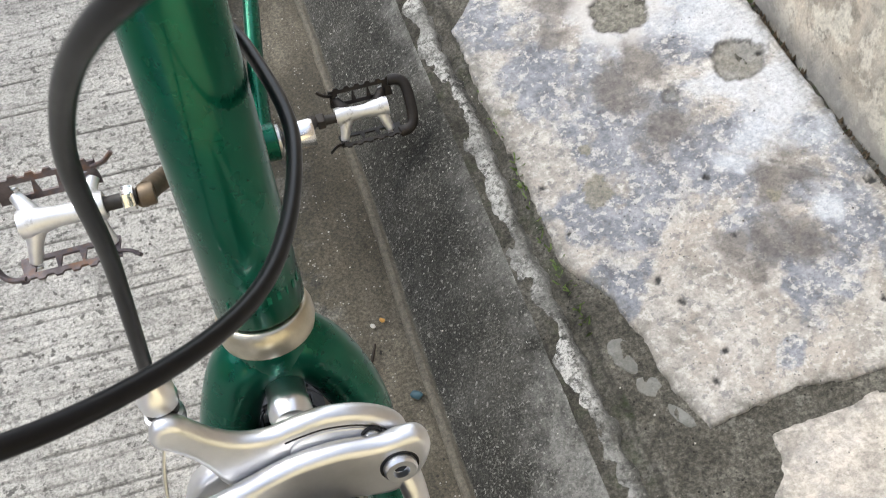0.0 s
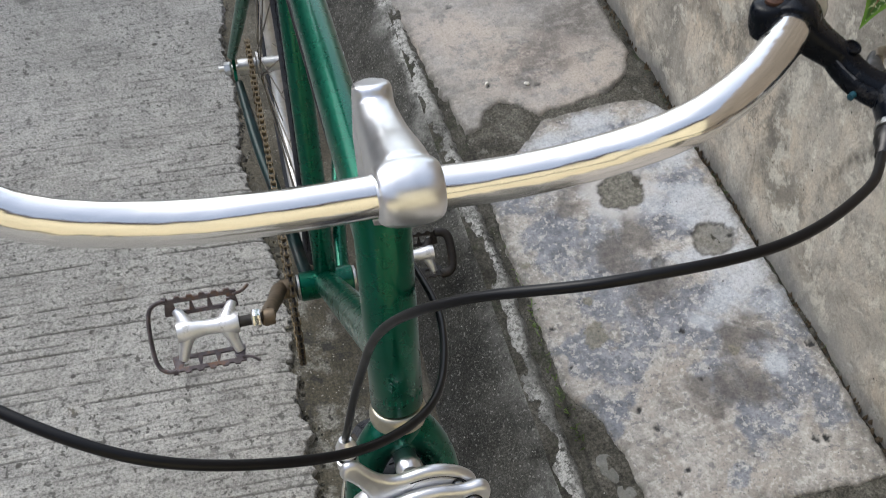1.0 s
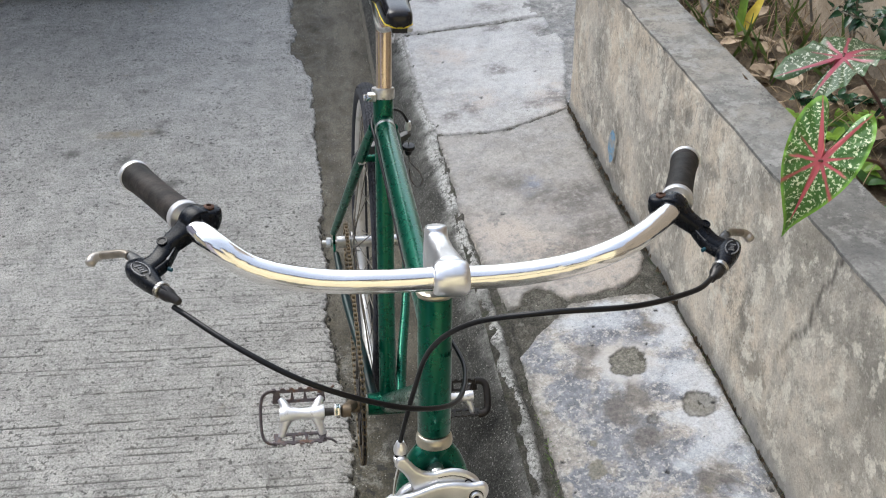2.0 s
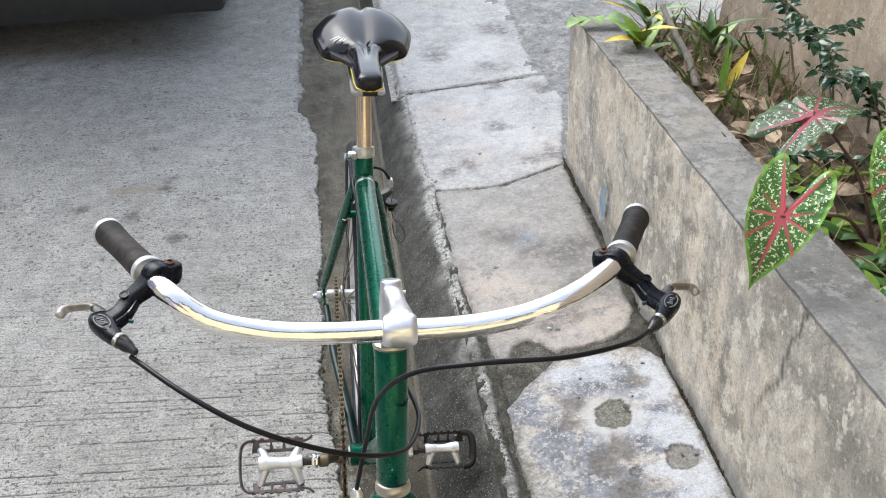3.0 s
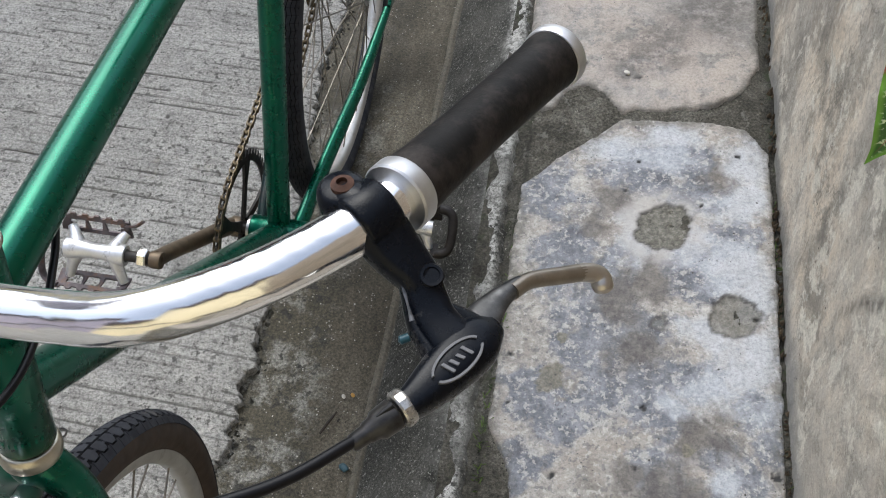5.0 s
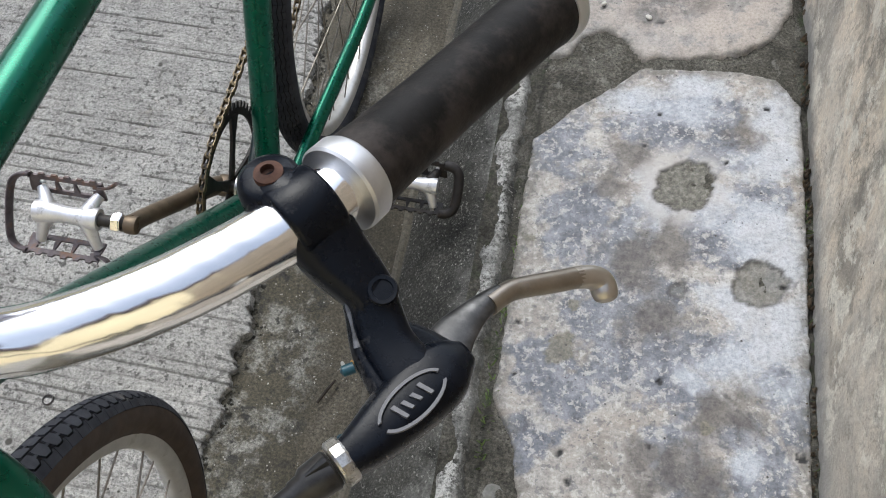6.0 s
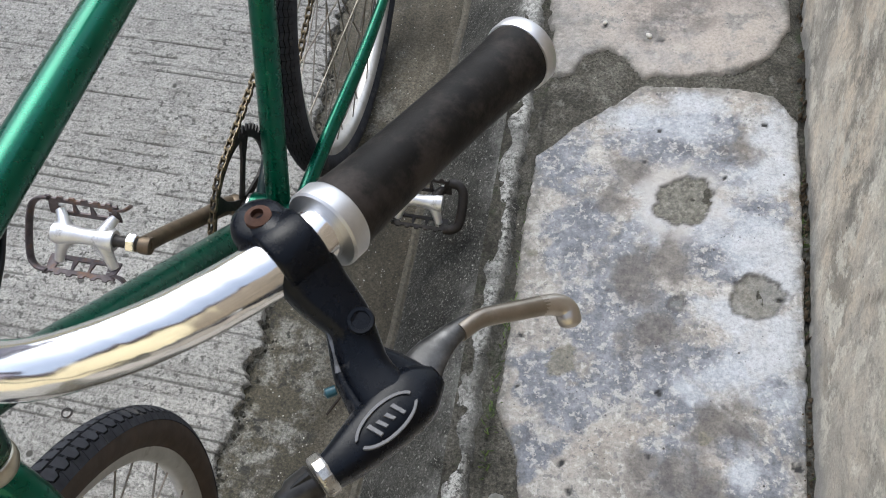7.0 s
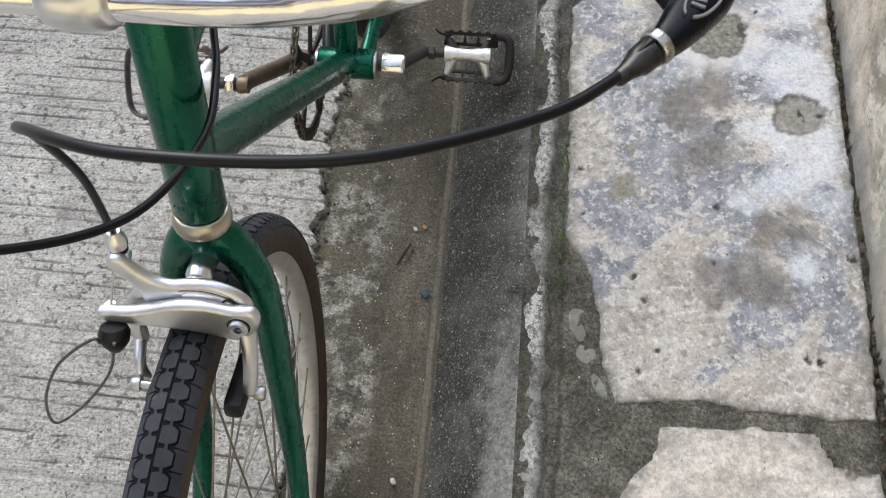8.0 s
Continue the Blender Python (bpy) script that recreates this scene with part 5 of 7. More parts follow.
def build_lever(s):
    """Brake lever on one side: clamp, arm, cable head with printed badge, blade."""
    def p(x, y, z):
        return Vector((x, y, z)) if s > 0 else Vector((0.0015 - x, y + 0.0005, z + 0.0038))

    axis = (p(0.2455, -0.1775, 0.9370) - p(0.2240, -0.2060, 0.9370)).normalized()
    body = lathe([(0.0118, -0.0085), (0.0142, -0.0085), (0.0150, -0.0070), (0.0152, 0.0080), (0.0143, 0.0096), (0.0118, 0.0096)], p(0.2345, -0.1930, 0.9373), axis, 36)
    # lug for the clamp bolt, then the waisted arm and the flange along its inner side
    lathe([(0.0, -0.012), (0.0092, -0.012), (0.0110, -0.006), (0.0113, 0.003), (0.0104, 0.0068), (0.0080, 0.0084), (0.0, 0.0086)], p(0.2228, -0.1866, 0.9400), (s * -0.1, 0.1, 1), 28, bm=body)
    sweep([p(0.2222, -0.1868, 0.9385), p(0.2270, -0.1890, 0.9390), p(0.2330, -0.1920, 0.9385)], [0.0106, 0.0122, 0.0136], 20, 4, bm=body)
    sweep([p(0.2345, -0.1925, 0.9400), p(0.2470, -0.2020, 0.9310), p(0.2588, -0.2097, 0.9240), p(0.2640, -0.2172, 0.9195), p(0.2695, -0.2255, 0.9165), p(0.2790, -0.2345, 0.9145)],
          [(0.0130, 0.0104), (0.0114, 0.0088), (0.0090, 0.0080), (0.0088, 0.0076), (0.0092, 0.0076), (0.0106, 0.0080)], 30, 7, up=(0, 0, 1), bm=body, square=0.62)
    sweep([p(0.2400, -0.2040, 0.9330), p(0.2440, -0.2082, 0.9290), p(0.2522, -0.2116, 0.9240), p(0.2554, -0.2181, 0.9200), p(0.2604, -0.2296, 0.9165), p(0.2703, -0.2409, 0.9145)], [(0.0030, 0.0050), (0.0030, 0.0054), (0.0028, 0.0056), (0.0026, 0.0056), (0.0028, 0.0056), (0.0040, 0.0060)], 14, 5, up=(0, 0, 1), bm=body)
    sweep([p(0.2700, -0.2180, 0.9135), p(0.2780, -0.2195, 0.9115), p(0.2870, -0.2225, 0.9100)], [(0.0050, 0.0050), (0.0058, 0.0050), (0.0060, 0.0050)], 14, 5, up=(0, 0, 1), bm=body)
    sweep([p(0.2640, -0.2642, 0.9155), p(0.2690, -0.2578, 0.9152), p(0.2755, -0.2480, 0.9148), p(0.2830, -0.2362, 0.9140), p(0.2890, -0.2278, 0.9130), p(0.2942, -0.2217, 0.9118)],
          [(0.0062, 0.0070), (0.0080, 0.0082), (0.0102, 0.0090), (0.0117, 0.0093), (0.0102, 0.0084), (0.0050, 0.0052)], 30, 6, up=(0, 0, 1), bm=body, square=0.72)
    lever = part("brake_lever", body, BLACK_ALLOY, bicycle, "black brake lever body with worn paint", 70)
    part("clamp_bolt", lathe([(0.0, 0), (0.0048, 0), (0.0052, 0.002), (0.0050, 0.005), (0.0024, 0.0062), (0.0022, 0.004), (0, 0.004)], p(0.2232, -0.1866, 0.9455), (s * -0.1, 0.10, 1), 20), RUSTY, lever, "rusted clamp bolt")
    part("pivot_cap", lathe([(0.0, -0.001), (0.0050, -0.001), (0.0053, 0.0006), (0.0048, 0.0013), (0.0036, 0.0012), (0.0034, 0.0004), (0.0, 0.0004)], p(0.2648, -0.2117, 0.9302), (s * 0.10, -0.20, 1), 24), BLACK_ALLOY, lever)
    # badge: an open oval ring with a slanting bar mark inside
    bx, by = Vector((s * 0.55, 0.835, -0.06)).normalized(), Vector((s * 0.835, -0.55, 0.0)).normalized()
    o = p(0.2810, -0.2446, 0.9239)
    for a0, a1, name in ((20, 165, "badge_arc"), (195, 350, "badge_arc")):
        outer = [(0.0138 * math.cos(radians(a)), 0.0066 * math.sin(radians(a))) for a in range(a0, a1 + 1, 8)]
        inner = [(0.0126 * math.cos(radians(a)), 0.0055 * math.sin(radians(a))) for a in range(a1, a0 - 1, -8)]
        part(name, prism(outer + inner, o, bx, by, 0.0012), EMBLEM, lever, "grey printed badge")
    for dx, tall in ((-0.0062, 0.0058), (-0.0028, 0.0038), (0.0010, 0.0034), (0.0050, 0.0054)):
        out = [(dx - 0.0008, -tall / 2), (dx + 0.0008, -tall / 2), (dx + 0.0020, tall / 2), (dx + 0.0006, tall / 2)]
        part("badge_bar", prism(out, o, bx, by, 0.0012), EMBLEM, lever)
    root = sweep([p(0.2800, -0.2330, 0.9090), p(0.2860, -0.2225, 0.9085), p(0.2890, -0.2132, 0.9080), p(0.2934, -0.2048, 0.9070), p(0.2978, -0.1982, 0.9056), p(0.3024, -0.1930, 0.9038)],
                 [(0.0104, 0.0026), (0.0094, 0.0026), (0.0078, 0.0027), (0.0057, 0.0031), (0.0045, 0.0038), (0.0040, 0.0041)], 18, 5, up=(0, 0, 1))
    blade = part("lever_blade", root, LEVER_ALLOY, lever, "dull scuffed alloy lever blade", 60)
    face = sweep([p(0.2990, -0.1988, 0.9058), p(0.3050, -0.1908, 0.9030), p(0.3115, -0.1858, 0.8997), p(0.3180, -0.1815, 0.8962), p(0.3304, -0.1728, 0.8892)], [(0.0040, 0.0041), (0.0039, 0.0042), (0.0039, 0.0043), (0.0041, 0.0043), (0.0043, 0.0043)], 18, 5, up=(0, 0, 1))
    part("finger_face", face, LEVER_FACE, blade, "brighter finger-worn face", 60)
    end = sweep([p(0.3280, -0.1743, 0.8905), p(0.3345, -0.1706, 0.8866), p(0.3392, -0.1703, 0.8838), p(0.3414, -0.1734, 0.8818), p(0.3424, -0.1757, 0.8808), p(0.3429, -0.1769, 0.8803)], [0.0043, 0.0047, 0.0051, 0.0052, 0.0043, 0.0018], 20, 5)
    part("blade_end", end, LEVER_END, blade, "bright worn hooked end", 80)
    out = (p(0.2480, -0.2805, 0.9150) - p(0.2640, -0.2630, 0.9150)).normalized()
    part("adjuster_nut", lathe([(0.0040, 0.0), (0.0076, 0.0), (0.0081, 0.0008), (0.0081, 0.0042), (0.0074, 0.0050), (0.0040, 0.0050)], p(0.2640, -0.2632, 0.9152), out, 14), KNURLED, lever, "knurled steel cable adjuster nut", 20)
    barrel = lathe([(0.0060, 0.0), (0.0068, 0.001), (0.0064, 0.009), (0.0050, 0.011), (0.0046, 0.014), (0.0040, 0.015), (0.0036, 0.021), (0.0028, 0.022)], p(0.2602, -0.2674, 0.9152), out, 20)
    part("adjuster_barrel", barrel, BARREL, lever, "greasy slotted steel barrel")
    line = sweep([p(0.2428, -0.2080, 0.9347), p(0.2514, -0.2115, 0.9298), p(0.2546, -0.2182, 0.9258), p(0.2572, -0.2240, 0.9236), p(0.2598, -0.2296, 0.9222)], [(0.0005, 0.0004), (0.0013, 0.0005), (0.0010, 0.0004), (0.0006, 0.0004), (0.0012, 0.0004)], 8, 6, up=(0, 0, 1))
    part("worn_edge", line, BARE_EDGE, lever, "edge rubbed to bare grey metal")
    side = out.cross(Vector((0, 0, 1))).normalized()
    part("barrel_slot", sweep([p(0.2602, -0.2674, 0.9152) + out * 0.001 + Vector((0, 0, 0.0064)) + side * 0.0012, p(0.2602, -0.2674, 0.9152) + out * 0.0088 + Vector((0, 0, 0.0059)) + side * 0.0012], (0.0019, 0.0006), 8, up=(0, 0, 1)), BLACK_PLASTIC, lever, "dark slot along the barrel")
    part("reach_screw", lathe([(0.0, 0), (0.0020, 0), (0.0020, 0.004), (0.0, 0.005)], p(0.2592, -0.2335, 0.9150), (s * -0.85, -0.5, -0.1), 12), BLUE_TIP, lever, "blue-tipped reach screw")


def build_cables():
    front = [(0.2500, -0.2786, 0.9150), (0.2150, -0.3120, 0.9265), (0.1450, -0.3475, 0.9425), (0.0650, -0.3530, 0.9450), (0.0070, -0.3250, 0.9130), (-0.0215, -0.2910, 0.8540), (-0.0322, -0.2690, 0.7780), (-0.0426, -0.2622, 0.7000)]
    part("front_brake_cable", sweep(front, 0.0026, 14, 10), SHEATH, bicycle, "black front brake cable looping past the head tube")
    rear = [(-0.2500, -0.2790, 0.9110), (-0.1953, -0.3290, 0.9050), (-0.1387, -0.3575, 0.8870), (-0.0800, -0.3555, 0.8550), (-0.0310, -0.3375, 0.8240), (0.0080, -0.2960, 0.7900), (0.0270, -0.2320, 0.7690), (0.0220, -0.1780, 0.7600),
            (0.0100, -0.1350, 0.7540), (-0.0100, -0.0600, 0.7560), (-0.0140, 0.10, 0.7450), (-0.0160, 0.33, 0.7225), (-0.0185, 0.395, 0.7240), (-0.0080, 0.4250, 0.7320), (0.0150, 0.4320, 0.7310), (0.0350, 0.450, 0.716), (0.0480, 0.462, 0.692)]
    part("rear_brake_cable", sweep(rear, 0.0026, 14, 10), SHEATH, bicycle, "black rear brake cable along the top tube")


def build_front_brake():
    o = Vector((0, -0.2965, 0.640))
    ex, ey = Vector((1, 0, 0)), UP
    def rod(points, radii, base, bm=None):
        return sweep([base + ex * a + UP * b for a, b in points], radii, 28, 6, up=FWD, bm=bm, square=0.58)

    def plate(outline, f, thick, bevel, bm=None):
        return pebbled(soft_outline(outline, 3), o + FWD * f, ex, UP, thick, bevel, bm, grow=0.0 if bevel < 0.001 else 0.0017)

    brake = part("front_brake", plate([(-0.0610, 0.0050), (-0.0570, -0.0005), (-0.0460, -0.0008), (-0.0280, -0.0018), (-0.0060, -0.0030), (0.0100, -0.0045), (0.0200, -0.0070), (0.0265, -0.0092), (0.0340, -0.0100), (0.0440, -0.0030), (0.0490, 0.0080),
                 (0.0485, 0.0150), (0.0460, 0.0185), (0.0410, 0.0195), (0.0330, 0.0180), (0.0240, 0.0195), (0.0150, 0.0215), (0.0030, 0.0215), (-0.0080, 0.0200), (-0.0240, 0.0145), (-0.0390, 0.0100), (-0.0500, 0.0098), (-0.0600, 0.0090)], 0.0020, 0.0098, 0.0046), CALIPER_ALLOY, bicycle, "satin alloy side-pull caliper brake", 50)
    part("pad_arm", sweep([o + ex * 0.0385 + UP * -0.002, (0.0405, -0.3085, 0.625), (0.0395, -0.3180, 0.607), (0.0370, -0.3260, 0.590)], [(0.0066, 0.0052), (0.0058, 0.0048), (0.0055, 0.0048), (0.0056, 0.0050)], 14, 5), CALIPER_ALLOY, brake, "thin curved pad arm", 50)
    o2 = o + FWD * -0.0150
    upper = plate([(-0.0490, 0.0430), (-0.0430, 0.0385), (-0.0365, 0.0305), (-0.0320, 0.0210), (-0.0290, 0.0110), (-0.0220, 0.0040), (0.0, 0.0020), (0.0300, 0.0020), (0.0390, 0.0060), (0.0425, 0.0110), (0.0400, 0.0185), (0.0325, 0.0255), (0.0220, 0.0305),
                   (0.0110, 0.0326), (0.0, 0.0312), (-0.0090, 0.0292), (-0.0190, 0.0312), (-0.0270, 0.0365), (-0.0345, 0.0450), (-0.0390, 0.0515), (-0.0460, 0.0515)], -0.0075, 0.0088, 0.0042)
    rod([(-0.020, 0.012), (-0.032, 0.008), (-0.0420, -0.002), (-0.0470, -0.024), (-0.0475, -0.044)], [(0.0060, 0.0060), (0.0064, 0.0062), (0.0062, 0.0060), (0.0056, 0.0055), (0.0050, 0.0050)], o2, upper)
    sweep([o2 + ex * -0.0475 + UP * -0.040, Vector((-0.0450, -0.314, 0.592)), Vector((-0.0440, -0.319, 0.578))], [0.0046, 0.0042, 0.0046], 12, 4, bm=upper)
    part("rear_arm", upper, CALIPER_ALLOY, brake, "", 50)
    def face(a, b, f):
        return o + ex * a + UP * b + FWD * f

    # raised finger on the arm with its groove and socket screw
    part("finger_plate", plate([(-0.0040, 0.0175), (0.0100, 0.0175), (0.0240, 0.0140), (0.0320, 0.0080), (0.0350, 0.0120), (0.0320, 0.0195), (0.0220, 0.0248), (0.0100, 0.0270), (-0.0020, 0.0255)], -0.0032, 0.0016, 0.0007), CALIPER_ALLOY, brake, "", 50)
    # black strip and discs put the groove and recess shade into colour
    part("groove_shade", sweep([face(a, b, -0.0034) for a, b in ((-0.0040, 0.0262), (0.0040, 0.0274), (0.0130, 0.0275), (0.0240, 0.0246), (0.0332, 0.0192), (0.0360, 0.0135), (0.0356, 0.0100))], 0.0006, 8, 5), BLACK_PLASTIC, brake, "dark strip for the groove shade round the arm")
    part("cam_shade", lathe([(0.0, 0), (0.0044, 0), (0.0044, 0.0009), (0.0, 0.0009)], face(0.0288, 0.0180, -0.0026), FWD, 20), BLACK_PLASTIC, brake)
    part("cam_bolt", lathe([(0.0, 0), (0.0034, 0), (0.0034, 0.0017), (0.0030, 0.0021), (0.0018, 0.0021), (0.0018, 0.0004), (0, 0.0004)], face(0.0288, 0.0177, -0.0026), FWD, 20), STEEL, brake)
    part("pivot_shade", lathe([(0.0, 0), (0.0080, 0), (0.0080, 0.0009), (0.0, 0.0009)], face(0.0362, 0.0062, 0.0062), FWD, 28), BLACK_PLASTIC, brake, "dark disc for the recess shade round the pivot bolt")
    bolt = part("pivot_bolt", lathe([(0.0, 0.001), (0.0068, 0.001), (0.0068, 0.0032), (0.0060, 0.0042), (0.0034, 0.0042), (0.0034, 0.0012), (0.0, 0.0012)], face(0.0362, 0.0062, 0.0062), FWD, 28), STEM_ALLOY, brake, "bright socket-head pivot bolt")
    part("socket", lathe([(0.0, 0), (0.0030, 0), (0.0030, 0.0016), (0.0, 0.0016)], face(0.0362, 0.0062, 0.0062), FWD, 6), BLACK_PLASTIC, bolt)
    centre = HEAD - UP * 0.029 + FWD * 0.012
    part("centre_bolt", lathe([(0.0, 0), (0.0085, 0), (0.0085, 0.010), (0.0092, 0.011), (0.0092, 0.017), (0.0070, 0.021), (0.0, 0.022)], centre, FWD, 24), STEM_ALLOY, brake)
    spring = sweep([o2 + ex * -0.034 + UP * -0.030 + FWD * -0.004, o2 + ex * -0.020 + UP * 0.004 + FWD * -0.004, o2 + UP * 0.012 + FWD * -0.004, o2 + ex * 0.024 + UP * 0.004 + FWD * -0.004, o2 + ex * 0.036 + UP * -0.028 + FWD * -0.002], 0.0013, 8, 6)
    part("return_spring", spring, STEEL, brake)
    # cable stop with adjuster on the upper arm, bare wire down to the anchor
    stop = o2 + ex * -0.0428 + UP * 0.0465
    part("cable_adjuster", lathe([(0.0, -0.004), (0.0068, -0.004), (0.0074, -0.002), (0.0074, 0.002), (0.0056, 0.003), (0.0054, 0.006), (0.0070, 0.007), (0.0074, 0.010), (0.0070, 0.014), (0.0056, 0.017), (0.0042, 0.020), (0, 0.020)], stop, UP, 20), STEM_ALLOY, brake, "knurled alloy cable adjuster")
    part("adjuster_seal", lathe([(0.0050, 0.003), (0.0062, 0.003), (0.0062, 0.006), (0.0050, 0.006)], stop, UP, 20, closed=True), BLACK_PLASTIC, brake)
    anchor = o + ex * -0.053 + UP * 0.004 + FWD * 0.002
    part("brake_wire", sweep([stop, (stop + anchor) / 2 + ex * -0.002, anchor, anchor - UP * 0.012], 0.0008, 8, 4), STEEL, brake)
    part("anchor_bolt", hexbolt(anchor + UP * 0.0045 + FWD * -0.002, UP, 0.0048, 0.005), STEEL, brake)
    part("quick_release", lathe([(0.0, 0), (0.0088, 0.001), (0.0108, 0.006), (0.0096, 0.013), (0.0045, 0.020), (0, 0.023)], anchor - UP * 0.003 + FWD * 0.0075 + ex * 0.003, -UP + FWD * 0.35, 20), BLACK_PLASTIC, brake, "black rubber cap")
    loop = [(-0.0570, -0.3180, 0.6420), (-0.0560, -0.3200, 0.6540), (-0.0720, -0.3260, 0.6440), (-0.0920, -0.3320, 0.6200), (-0.1210, -0.3360, 0.5610), (-0.1420, -0.3360, 0.4970), (-0.1340, -0.3340, 0.4920), (-0.0990, -0.3280, 0.5360), (-0.0650, -0.3220, 0.5930), (-0.0460, -0.3180, 0.6440)]
    part("wire_end", sweep(loop, 0.0012, 8, 7), DARK_WIRE, brake, "loose loop of cable end")
    for s in (-1, 1):
        rim = Vector((s * 0.0205, -0.320, 0.582))
        tang = Vector((0, -0.93, 0.36)).normalized()
        m = Matrix((Vector((1, 0, 0)), tang, Vector((1, 0, 0)).cross(tang))).transposed().to_4x4()
        pad = part("brake_pad", box(rim + Vector((s * 0.0075, 0, 0)), (0.0145, 0.052, 0.016), 0.005, m), BLACK_PLASTIC, brake, "black rubber brake pad")
        holder = Vector((s * (0.0375 if s > 0 else 0.0400), -0.3270, 0.5860))
        part("pad_bolt", lathe([(0.0, -0.014), (0.0030, -0.014), (0.0030, 0.003), (0.0050, 0.003), (0.0054, 0.005), (0.0054, 0.008), (0.0042, 0.010), (0, 0.010)], holder, (s, 0, 0), 18), STEEL, pad, "brassy domed pad nut")


def build_wheel(name, axle, label, zigzag):
    wheel = tagged(new(name), label)
    wheel.parent = bicycle
    wheel.matrix_basis = Matrix.Translation(axle) @ pose(0, 0, 0, 0, 0, 0 if zigzag else 1.1)
    x = (1, 0, 0)
    tr, cr = (0.0182, TYRE_R - 0.0192) if zigzag else (0.0194, TYRE_R - 0.0204)
    prof = [(cr + tr * math.cos(radians(a)), tr * math.sin(radians(a))) for a in range(-60, 61, 10)]
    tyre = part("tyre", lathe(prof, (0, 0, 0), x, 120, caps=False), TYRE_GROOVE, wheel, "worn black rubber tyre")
    for s in (-1, 1):
        side = [(cr + tr * math.cos(radians(a)), s * tr * math.sin(radians(a))) for a in range(58, 146, 10)]
        wall_prof = side + [(r - 0.0006, h * 0.93) for r, h in side[::-1]]
        part("sidewall", lathe(wall_prof, (0, 0, 0), x, 96, closed=True), TYRE if zigzag else SIDEWALL, tyre, "scuffed black sidewall" if zigzag else "brown scuffed sidewall")
    rim_r = cr - 0.010
    rim = [(rim_r + 0.001, -0.0120), (rim_r + 0.002, -0.0108), (rim_r - 0.004, -0.0104), (rim_r - 0.004, 0.0104), (rim_r + 0.002, 0.0108), (rim_r + 0.001, 0.0120), (rim_r - 0.013, 0.0112), (rim_r - 0.018, 0.0070), (rim_r - 0.020, 0.0), (rim_r - 0.018, -0.0070), (rim_r - 0.013, -0.0112)]
    part("rim", lathe(rim, (0, 0, 0), x, 120, closed=True), RIM, wheel, "dull grey alloy rim")
    # tread
    bm = bmesh.new()

    def shell(ang, across, lift):
        a = radians(across)
        r = cr + (tr + lift) * math.cos(a)
        return Vector(((tr + lift) * math.sin(a), r * math.cos(ang), r * math.sin(ang)))

    def block(corners, lift):
        low = [bm.verts.new(shell(a, c, -0.0006)) for a, c in corners]
        cx, ca = sum(c for _, c in corners) / len(corners), sum(a for a, _ in corners) / len(corners)
        high = [bm.verts.new(shell(ca + (a - ca) * 0.97, cx + (c - cx) * 0.965, lift)) for a, c in corners]
        bm.faces.new(high)
        for i in range(len(low)):
            j = (i + 1) % len(low)
            bm.faces.new((low[i], low[j], high[j], high[i]))

    if zigzag:
        n = 230
        for row in range(-3, 4):
            mid = row * 17.0
            for k in range(n):
                a0, a1 = 2 * math.pi * k / n, 2 * math.pi * (k + 0.94) / n
                z0, z1 = (3.2, -3.2) if k % 2 else (-3.2, 3.2)
                block([(a0, mid + z0 - 6.8), (a0, mid + z0 + 6.8), (a1, mid + z1 + 6.8), (a1, mid + z1 - 6.8)], 0.0011)
    else:
        n = 134
        pitch = 2 * math.pi / n
        for k in range(n):
            for side in (-1, 1):
                def f(q, c, mid=(k + (0.5 if side > 0 else 0)) * pitch, way=side):
                    return mid + q * pitch, way * c
                block([f(-0.38, 2.2), f(-0.43, 13), f(-0.37, 25), f(-0.24, 34), f(0.24, 34), f(0.37, 25), f(0.43, 13), f(0.38, 2.2)], 0.0011)
                block([f(0.37, 14.5), f(0.37, 20.5), f(0.63, 20.5), f(0.63, 14.5)], 0.0009)
                block([f(-0.45, 31), f(-0.28, 38.5), f(0.28, 38.5), f(0.45, 31), f(0.485, 40), f(0.485, 60), f(-0.485, 60), f(-0.485, 40)], 0.0010)
    tread = part("tread", bm, TYRE, tyre, "blocky worn tread")
    tagged(tread, kind="stuff")
    # hub, nuts and crossed spokes
    if zigzag:
        hub_prof = [(0, -0.098), (0.0048, -0.098), (0.0048, -0.068), (0.0125, -0.068), (0.0125, -0.040), (0.021, -0.039), (0.021, -0.035), (0.0115, -0.031), (0.0115, 0.030), (0.025, 0.034), (0.025, 0.037), (0.012, 0.038), (0.012, 0.066), (0.0048, 0.066), (0.0048, 0.099), (0, 0.099)]
        flange = (0.0195, 0.0355)
    else:
        hub_prof = [(0, -0.066), (0.0045, -0.066), (0.0045, -0.046), (0.010, -0.046), (0.010, -0.034), (0.019, -0.033), (0.019, -0.030), (0.009, -0.026), (0.009, 0.026), (0.019, 0.030), (0.019, 0.033), (0.010, 0.034), (0.010, 0.046), (0.0045, 0.046), (0.0045, 0.066), (0, 0.066)]
        flange = (0.017, 0.0315)
    part("hub", lathe(hub_prof, (0, 0, 0), x, 32), STEEL, wheel, "zinc-plated hub")
    for s in (-1, 1):
        reach = 0.0840 if zigzag else 0.057
        part("axle_nut", hexbolt((s * reach, 0, 0), x, 0.0105, 0.011), STEEL, wheel)
        part("axle_washer", lathe([(0.005, 0), (0.0125, 0), (0.0125, 0.002), (0.005, 0.002)], (s * (reach - 0.0075), 0, 0), x, 20, closed=True), STEEL, wheel)
    long = math.hypot(rim_r - 0.014, flange[0])
    straight = bmesh.new()
    sweep([(0, 0, 0), (0, 0, 1)], 0.00105, 7, bm=straight)
